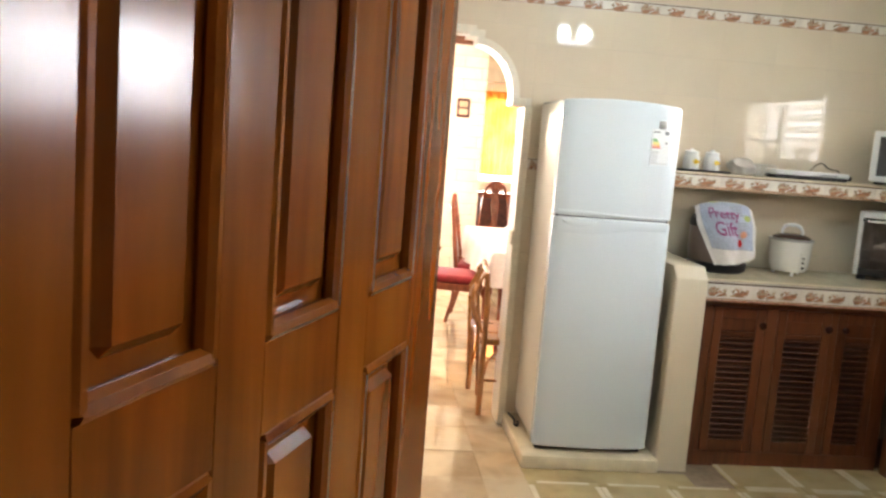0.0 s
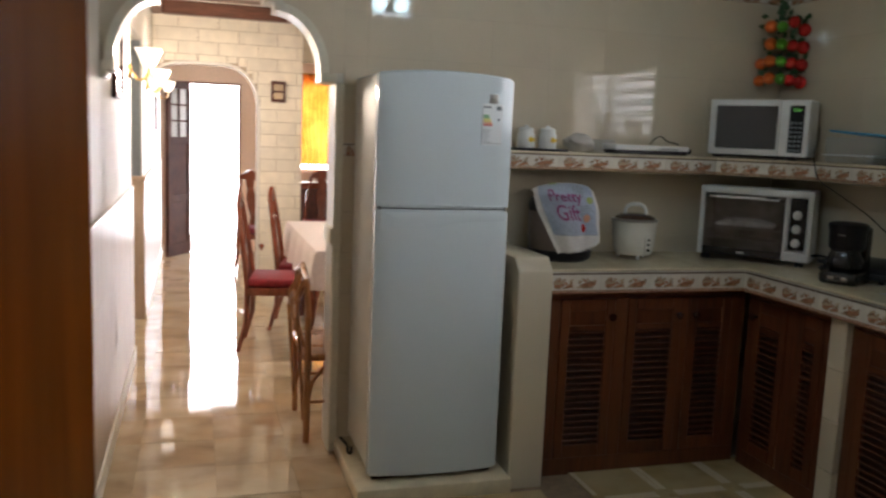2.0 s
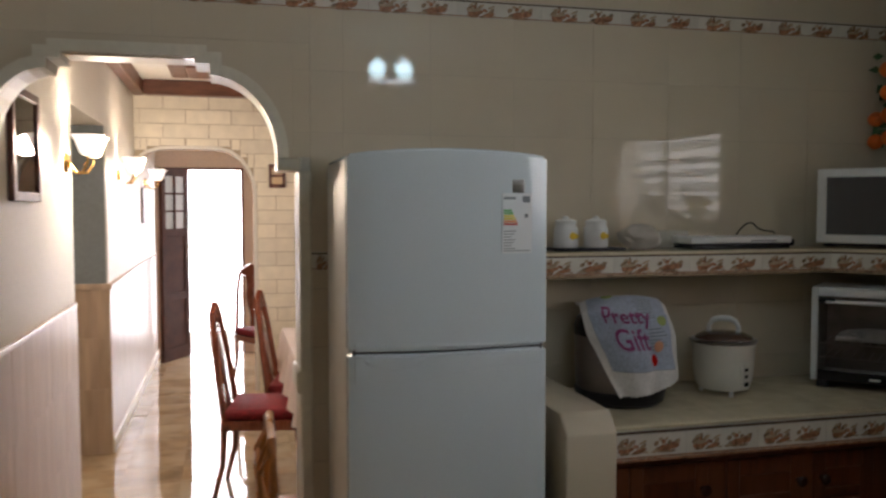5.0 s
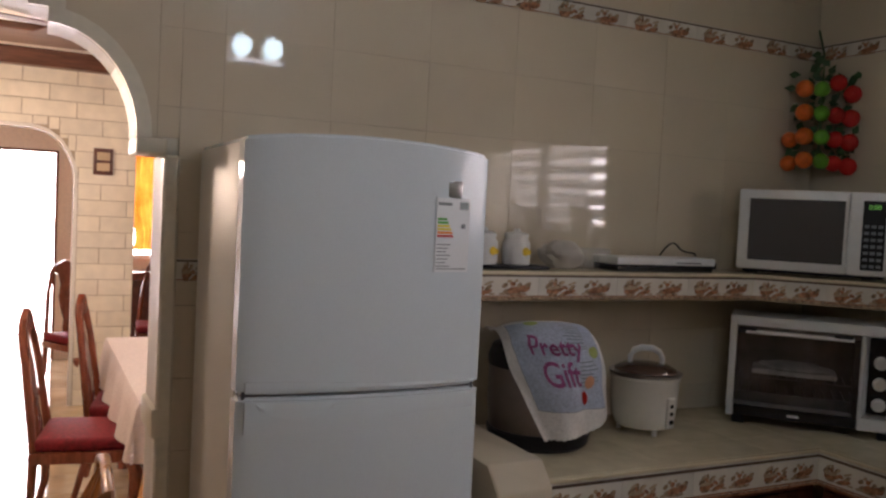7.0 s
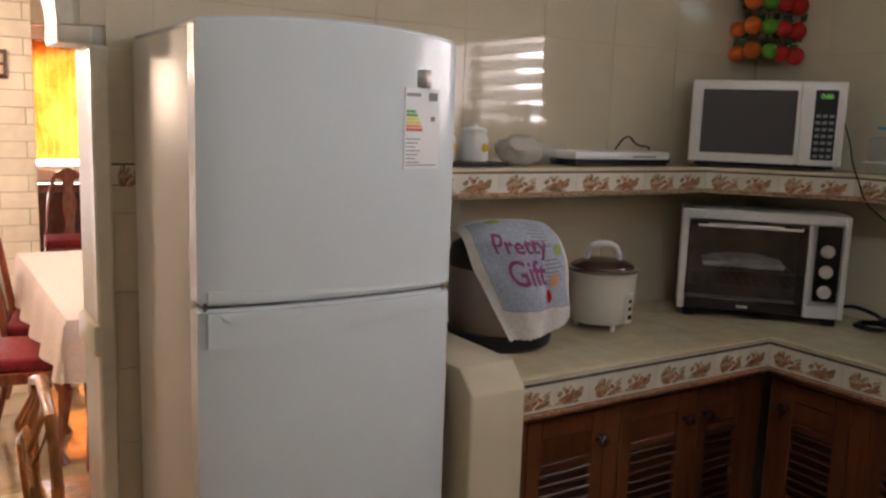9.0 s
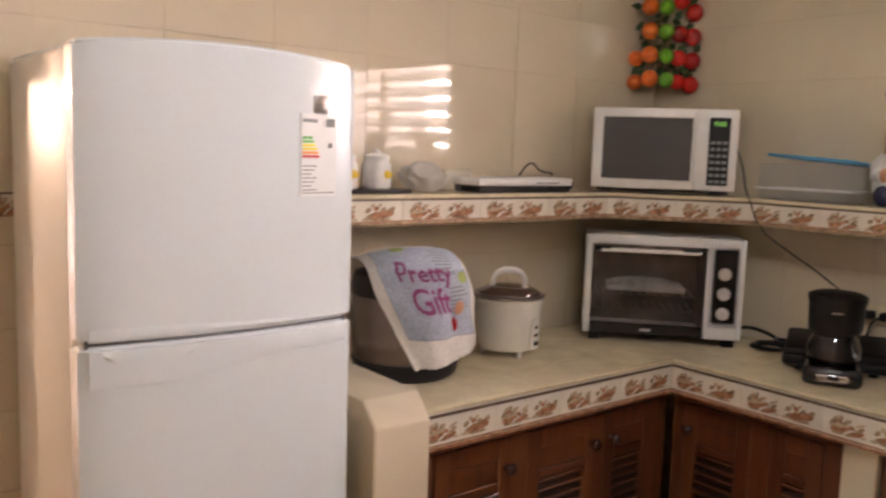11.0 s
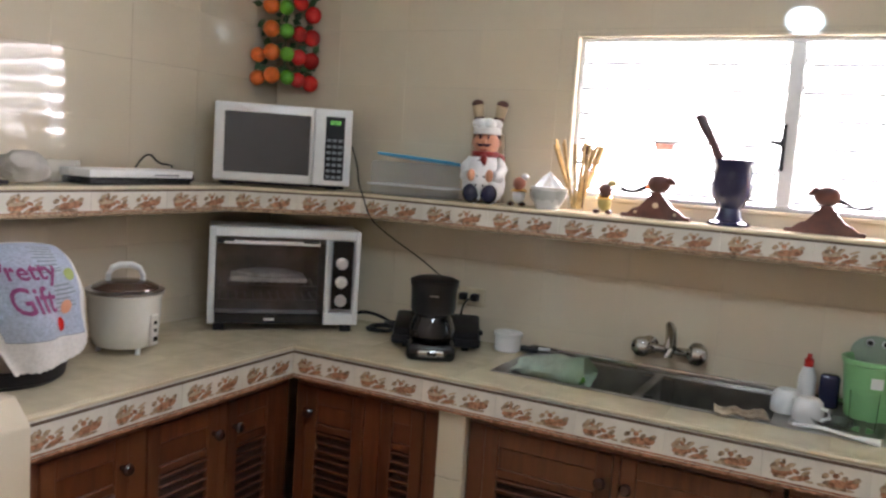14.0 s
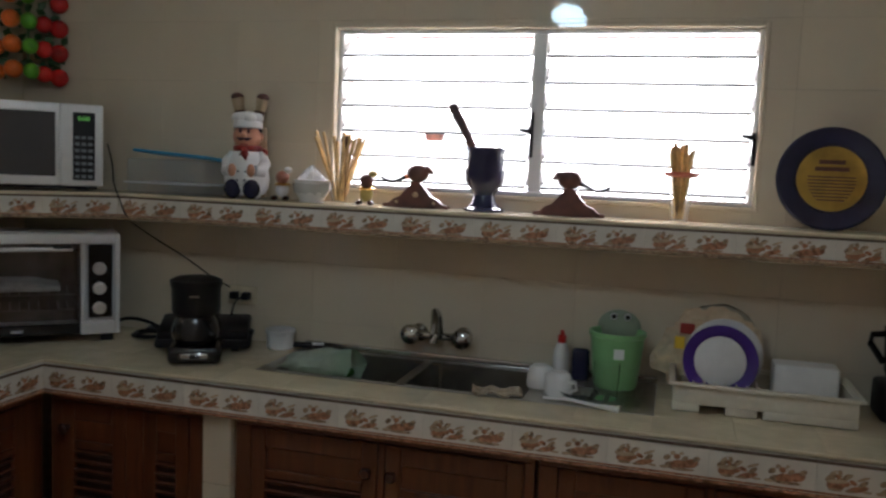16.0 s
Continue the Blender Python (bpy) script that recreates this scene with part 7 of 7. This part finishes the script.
def rattan_chair():
    t = thing("rattan_chair", "honey-coloured bentwood chair with looped back, by the jamb", "chair", pose(0.69, 4.72, 0, 0, 0, 0))
    a = [(0.0, -0.24, 0.0), (0.0, -0.25, 0.4), (0.0, -0.25, 0.62), (0.0, -0.17, 0.78), (0, 0, 0.83), (0.0, 0.17, 0.78), (0.0, 0.25, 0.62), (0.0, 0.25, 0.4), (0.0, 0.24, 0.0)]
    part("back_frame", tube(a, 0.016, 10), M_RATTAN, t)
    for s in (-0.16, -0.08, 0.0, 0.08, 0.16):
        part("spindle", tube([(0, s * 0.7, 0.44), (-0.035, s * 1.1, 0.56), (-0.045, s * 1.1, 0.66), (0.0, s, 0.80 - abs(s) * 0.3)], 0.009, 8), M_RATTAN, t)
    part("seat", slab(-0.02, 0.42, -0.25, 0.25, 0.40, 0.44, 0.014, 2), M_RATTAN, t)
    for s in (-1, 1):
        part("front_leg", tube([(0.40, s * 0.22, 0.41), (0.43, s * 0.24, 0.0)], [0.018, 0.014], 8), M_RATTAN, t)
    part("inner_hoop", tube([(-0.01, -0.20, 0.10), (-0.03, -0.20, 0.42), (-0.045, -0.17, 0.60), (-0.04, 0.0, 0.70), (-0.045, 0.17, 0.60), (-0.03, 0.20, 0.42), (-0.01, 0.20, 0.10)], 0.010, 8), M_RATTAN, t)
    for s in (-1, 1):
        part("brace", tube([(0.0, s * 0.24, 0.12), (0.03, s * 0.22, 0.30), (0.12, s * 0.20, 0.40)], 0.009, 8), M_RATTAN, t)
    part("stretcher", tube([(0.0, -0.24, 0.2), (0.42, -0.23, 0.2)], 0.009, 6), M_RATTAN, t)
    part("stretcher", tube([(0.0, 0.24, 0.2), (0.42, 0.23, 0.2)], 0.009, 6), M_RATTAN, t)


rattan_chair()


def table():
    t = thing("dining_table", "long dining table, its top hidden under a pale cloth", "table", pose(1.45, 6.55, 0))
    part("tabletop", slab(-0.55, 0.55, -0.85, 0.85, 0.715, 0.75, 0.008, 2), M_CHAIR, t)
    for x in (-0.45, 0.45):
        for y in (-0.74, 0.74):
            part("leg", lathe([(0.03, 0), (0.035, 0.1), (0.025, 0.3), (0.04, 0.55), (0.045, 0.715)], 14, at=(x, y, 0)), M_CHAIR, t)
    b = bmesh.new()
    nx, ny = 40, 56
    X = np.linspace(-0.80, 0.80, nx)
    Y = np.linspace(-1.10, 1.10, ny)
    g = []
    for x in X:
        row = []
        for y in Y:
            ox, oy = max(0, abs(x) - 0.56), max(0, abs(y) - 0.86)
            d = max(ox, oy)
            z = 0.756 - d
            px = math.copysign(min(abs(x), 0.565) + 0.12 * ox, x)
            py = math.copysign(min(abs(y), 0.865) + 0.12 * oy, y)
            wv = 0.018 * math.sin((y if ox > oy else x) * 17) * d / 0.24
            px += wv if ox > oy else 0
            py += wv if oy >= ox and oy > 0 else 0
            row.append(b.verts.new((px, py, z)))
        g.append(row)
    for i in range(nx - 1):
        for j in range(ny - 1):
            b.faces.new((g[i][j], g[i + 1][j], g[i + 1][j + 1], g[i][j + 1]))
    tagged(part("tablecloth", b, M_CLOTH, None, "", pose(1.45, 6.55, 0)), "pale pink tablecloth falling in folds over the dining table", "tablecloth")


table()


def curtains():
    t = tagged(new("window_2"), "far window with bright orange curtains", "", "", "structure")
    b = slab(1.3, 1.34, 10.95, 11.0, 0.98, 2.08)
    slab(2.11, 2.15, 10.95, 11.0, 0.98, 2.08, bm=b)
    slab(1.34, 2.11, 10.95, 11.0, 2.04, 2.08, bm=b)
    slab(1.34, 2.11, 10.95, 11.0, 0.98, 1.02, bm=b)
    part("window_frame", b, M_WHITE, t)
    part("pane", slab(1.34, 2.11, 10.972, 10.978, 1.02, 2.04), M_GLASS, t)
    c = thing("curtain", "sheer orange and yellow curtain glowing in the daylight", "curtain", pose(1.66, 10.84, 0))
    part("rod", tube([(-0.5, 0, 2.16), (0.6, 0, 2.16)], 0.012, 8), M_BRASS, c)
    b = bmesh.new()
    g = []
    for i in range(60):
        x = -0.34 + 0.80 * i / 59
        col = []
        for j, z in enumerate(np.linspace(1.08, 2.15, 12)):
            pinch = 1 - 0.25 * math.exp(-((z - 1.2) / 0.2) ** 2)
            col.append(b.verts.new((x * pinch, 0.022 * math.sin(i * 0.9), z)))
        g.append(col)
    for p, q in zip(g, g[1:]):
        for j in range(11):
            b.faces.new((p[j], p[j + 1], q[j + 1], q[j]))
    part("panel", b, M_CURTAIN, c)


curtains()
t = thing("sideboard", "dark carved cabinet below the far window", "cabinet", pose(1.62, 10.6, 0))
part("body", slab(-0.3, 0.6, -0.2, 0.2, 0.06, 0.86, 0.01, 2), M_CHAIR, t)
part("top", slab(-0.33, 0.63, -0.22, 0.22, 0.86, 0.89, 0.006, 2), M_CHAIR, t)
for x in (-0.28, 0.02, 0.32):
    part("door", slab(x, x + 0.27, -0.215, -0.2, 0.1, 0.82, 0.006), M_BROWN, t)
for x in (-0.27, 0.55):
    part("foot", slab(x - 0.02, x + 0.02, -0.18, -0.14, 0, 0.06), M_CHAIR, t)
t = thing("ceiling_fixture", "dark fixture with pale blades on the dining room ceiling", "ceiling light", pose(0.62, 7.6, DC))
part("stem", lathe([(0.05, 0), (0.06, -0.03), (0.07, -0.06), (0, -0.07)], 16), M_BROWN, t)
for k in range(4):
    part("blade", slab(0.05, 0.42, -0.055, 0.055, -0.048, -0.040, 0.003), M_BROWN, t, "", Matrix.Rotation(radians(20 + 90 * k), 4, "Z"))


# ---- glazed wall tiles, bricks and floor tiles ----
def tile_mesh(name, w, h, t, material, bev=0.0005):
    """A tile lying in x, z with its front at y = 0, its corner at the origin."""
    return mesh_of(name, [(slab(0.0002, w - 0.0002, 0, t, 0.0002, h - 0.0002, bev), material)], smooth=False)


RT = random.Random(11)


def tile_field(parent, w, h, n0, n1, rows, base, skip, material, name="wall_tile", tilt=0.08, thick=0.012, x_of=None, gap=0.0):
    cache = {}
    for r, (z0, z1) in enumerate(rows):
        for k in range(n0, n1):
            for a0, a1, b0, b1 in clip(k * w + (x_of(r) if x_of else 0), z0, w, z1 - z0, skip):
                a0, a1 = a0 + gap, a1 - gap
                key = (round(a1 - a0, 3), round(b1 - b0, 3))
                if key[0] < 0.012 or key[1] < 0.012:
                    continue
                if key not in cache:
                    cache[key] = tile_mesh(name, key[0], key[1], thick, material)
                ob = new(name, cache[key])
                ob.parent = parent
                ob.matrix_basis = base @ Matrix.Translation((a0, 0, b0)) @ pose(0, 0, 0, RT.gauss(0, tilt), 0, RT.gauss(0, tilt))


def clip(x, z, w, h, skip):
    """What is left of the tile after the rectangle limits and openings (x0, x1, z0, z1); the first entry is the field."""
    f = skip[0]
    x0, x1, z0, z1 = max(x, f[0]), min(x + w, f[1]), max(z, f[2]), min(z + h, f[3])
    if x1 - x0 < 0.005 or z1 - z0 < 0.005:
        return []
    todo = [(x0, x1, z0, z1)]
    for ox0, ox1, oz0, oz1 in skip[1:]:
        nxt = []
        for a0, a1, b0, b1 in todo:
            if a1 <= ox0 or a0 >= ox1 or b1 <= oz0 or b0 >= oz1:
                nxt.append((a0, a1, b0, b1))
                continue
            if a0 < ox0:
                nxt.append((a0, ox0, b0, b1))
            if a1 > ox1:
                nxt.append((ox1, a1, b0, b1))
            m0, m1 = max(a0, ox0), min(a1, ox1)
            if b0 < oz0:
                nxt.append((m0, m1, b0, oz0))
            if b1 > oz1:
                nxt.append((m0, m1, oz1, b1))
        todo = nxt
    return todo


LZ = 2.228
rows = [(0.03 + 0.2 * k, 0.03 + 0.2 * (k + 1)) for k in range(0, 11)]
rows = [(a, min(c, LZ)) for a, c in rows if a < LZ - 0.005]
rows[-1] = (rows[-1][0], LZ)
high = [(LZ + 0.058, 2.43), (2.43, KC)]
bt = thing("tile_field_north", "glossy cream wall tiles on the kitchen back wall", "wall tiles")
bt["kind"] = "structure"
ARCHES = []
for (xa, za), (xb, zb) in zip(AR, AR[1:]):
    if xb - xa > 1e-4:
        ARCHES.append((xa, xb, 0, max(za, zb) + 0.02))
tile_field(bt, 0.294, 0.2, 2, 11, rows + high, Matrix.Translation((0.04, BY, 0)), [(0.815 - 0.04, WX - 0.04, 0.9, KC)], M_TILE)
tile_field(bt, 0.294, 0.2, -1, 3, [r for r in rows if r[0] > 1.9] + high, Matrix.Translation((0.04, BY, 0)), [(LX - 0.04, 0.815 - 0.04, 2.115, KC)], M_TILE)
tile_field(bt, 0.294, 0.2, 2, 3, rows, Matrix.Translation((0.04, BY, 0)), [(0.76 - 0.04, 0.815 - 0.04, 1.75, 2.115)], M_TILE)
b = slab(LX, 0.82, BY + 0.004, BY + 0.012, 2.05, 2.115)
for (xa, za), (xb, zb) in zip(AR, AR[1:]):
    if xb - xa > 1e-4:
        prism([(xa, za), (xb, zb), (xb, 2.115), (xa, 2.115)], BY + 0.002, BY + 0.011, bm=b)
structure("tile_spandrel", b, M_TILE, "cream tiled spandrels beside the arch")
band_run(bt, BAND_WALL, WX - LX, 0.294, I4, LX, BY - 0.001, WX, BY - 0.001, LZ)
et = thing("tile_field_east", "glossy cream wall tiles on the window wall", "wall tiles")
et["kind"] = "structure"
eb = place(WX, BY, WX, FRONT)
tile_field(et, 0.294, 0.2, 0, 14, rows + high, eb, [(0, BY - FRONT, 0.9, KC), (BY - WY1, BY - WY0, WZ0, WZ1)], M_TILE)
band_run(et, BAND_WALL, BY - FRONT, 0.294, I4, WX - 0.001, BY, WX - 0.001, FRONT, LZ)

wt = thing("tile_field_west", "beige streaked wainscot tiles along the corridor wall", "wall tiles")
wt["kind"] = "structure"
lw = place(LX + 0.010, FRONT + 0.5, LX + 0.010, 6.12)
tile_field(wt, 0.33, 0.33, 0, 16, [(0.09, 0.42), (0.42, 0.75), (0.75, 1.085)], lw, [(0, 6.12 - FRONT - 0.5, 0, 1.085)], M_WAINSCOT, thick=0.010)
lw = place(LX + 0.010, 7.3, LX + 0.010, 10.9)
tile_field(wt, 0.33, 0.33, 0, 11, [(0.09, 0.42), (0.42, 0.75), (0.75, 1.075)], lw, [(0, 3.6, 0, 1.075)], M_WAINSCOT, thick=0.010)
tile_field(wt, 0.33, 0.33, 0, 2, [(0.0, 0.42), (0.42, 0.75), (0.75, 1.06)], place(-0.6, 7.29, LX, 7.29), [(0, 0.41, 0, 1.06)], M_WAINSCOT, thick=0.008)

bw = thing("brick_field", "long cream bricks with dark joints on the dining room wall", "bricks")
bw["kind"] = "structure"
skip = [(LX, 1.19, 0, 2.6)]
for (xa, za), (xb, zb) in zip(FA, FA[1:]):
    if xb - xa > 1e-4:
        skip.append((xa, xb, 0, max(za, zb) + 0.028))
skip.append((0.757, 0.785, 0, 1.76))
brick_rows = [(0.12 * k, 0.12 * (k + 1) - 0.005) for k in range(21)]
tile_field(bw, 0.367, 0.12, -2, 5, brick_rows, Matrix.Translation((0.03, BWY - 0.014, 0)), [(a - 0.03, c - 0.03, d, e) for a, c, d, e in skip], M_BRICK, "brick", 0.15, 0.014, lambda r: 0.18 * (r % 2), 0.003)

ct = thing("worktop_tiles", "glossy cream tiles laid on the worktop", "tiles")
ct["kind"] = "structure"
flat = Matrix(((1, 0, 0, 0), (0, 0, 1, 0), (0, -1, 0, CZ), (0, 0, 0, 1)))
tile_field(ct, 0.2, 0.2, 0, 8, [(CY + 0.012, CY + 0.165), (CY + 0.165, CY + 0.365), (CY + 0.365, BY)], Matrix.Translation((1.63, 0, 0)) @ flat, [(0, WX - 1.63, CY + 0.012, BY), (CX + 0.012 - 1.63, 3.2 - 1.63, 0, CY + 0.012)], M_COUNTER, "worktop_tile", 0.06, 0.008)
tile_field(ct, 0.155, 0.2, 0, 4, [(CY + 0.012 - 0.2 * (k + 1), CY + 0.012 - 0.2 * k) for k in range(15)], Matrix.Translation((CX + 0.012, 0, 0)) @ flat,
           [(0, WX - CX - 0.012, 0.95, CY + 0.012), (2.757 - CX - 0.012, 3.10 - CX - 0.012, 2.05, 3.205)], M_COUNTER, "worktop_tile", 0.06, 0.008)

ft = thing("floor_tiles", "polished marbled tan floor tiles with thin dark joints", "floor tiles")
ft["kind"] = "structure"
ff = Matrix(((1, 0, 0, 0), (0, 0, 1, 0), (0, -1, 0, 0), (0, 0, 0, 1)))
tile_field(ft, 0.333, 0.333, 0, 9, [(0.27 + 0.333 * k, 0.27 + 0.333 * (k + 1)) for k in range(13)], Matrix.Translation((-0.07, 0, 0)) @ ff, [(0, 2.80, 0.36, 4.3), (0.87, 2.80, 0.36, 4.3)], M_FLOOR, "floor_tile", 0.24, 0.008)
tile_field(ft, 0.333, 0.333, -2, 0, [(0.27 + 0.333 * k, 0.27 + 0.333 * (k + 1)) for k in range(33)], Matrix.Translation((-0.07, 0, 0)) @ ff, [(LX + 0.07 - 0.4, 0, 0.2, 10.9)], M_FLOOR, "floor_tile", 0.24, 0.008)
tile_field(ft, 0.333, 0.333, 0, 4, [(0.27 + 0.333 * k, 0.27 + 0.333 * (k + 1)) for k in range(12, 33)], Matrix.Translation((-0.07, 0, 0)) @ ff, [(0, 1.9, 4.266, 11.0), (0.845, 2.2, 4.2, 4.55)], M_FLOOR, "floor_tile", 0.24, 0.008)
kt = thing("kitchen_floor_tiles", "tan kitchen floor tiles with pale cream borders and cut corners", "floor tiles")
kt["kind"] = "structure"


def bordered_tile(w, e=0.026, c=0.045):
    """A square floor tile: tan middle, pale border with a small tan lozenge left at each corner."""
    g = 0.0008
    body = slab(g, w - g, 0.0006, 0.008, g, w - g, 0.0007)
    mid, pale = bmesh.new(), bmesh.new()
    prism([(e, e), (w - e, e), (w - e, w - e), (e, w - e)], 0.0002, 0.0007, bm=mid)
    for a, d in (((g * 2, e), (c, w - c)), ((w - e, w - g * 2), (c, w - c)), ((c, w - c), (g * 2, e)), ((c, w - c), (w - e, w - g * 2))):
        slab(a[0], a[1], 0.0001, 0.0007, d[0], d[1], bm=pale)
    return mesh_of("floor_tile", [(body, M_KTILE), (mid, M_KTILE), (pale, M_KPALE)], smooth=False)


KM = bordered_tile(0.333)
for i in range(6):
    for j in range(-1, 11):
        x, y = 0.80 + 0.333 * i, 0.27 + 0.333 * j
        if y < 0.3 or y + 0.333 > 4.36 or (x < 1.6 and y + 0.333 > 3.76):
            continue
        ob = new("floor_tile", KM)
        ob.parent = kt
        ob.matrix_basis = Matrix.Translation((x, 0, 0)) @ ff @ Matrix.Translation((0, 0, y))
b = slab(0.80, 3.0, 0.36, 0.603, -0.012, -0.001)
slab(0.80, 1.6, 3.6, 3.745, -0.012, -0.001, bm=b)
structure("floor_edge_strip", b, M_KTILE, "tan cut floor tiles along the kitchen edges")
b = slab(1.27, 3.9, 4.53, 10.9, -0.008, 0.0)
slab(-1.15, 2.05, -1.55, 0.27, -0.008, 0.0, bm=b)
structure("floor_outer", b, M_FLOOR, "marbled floor under the dining table and in the lobby")
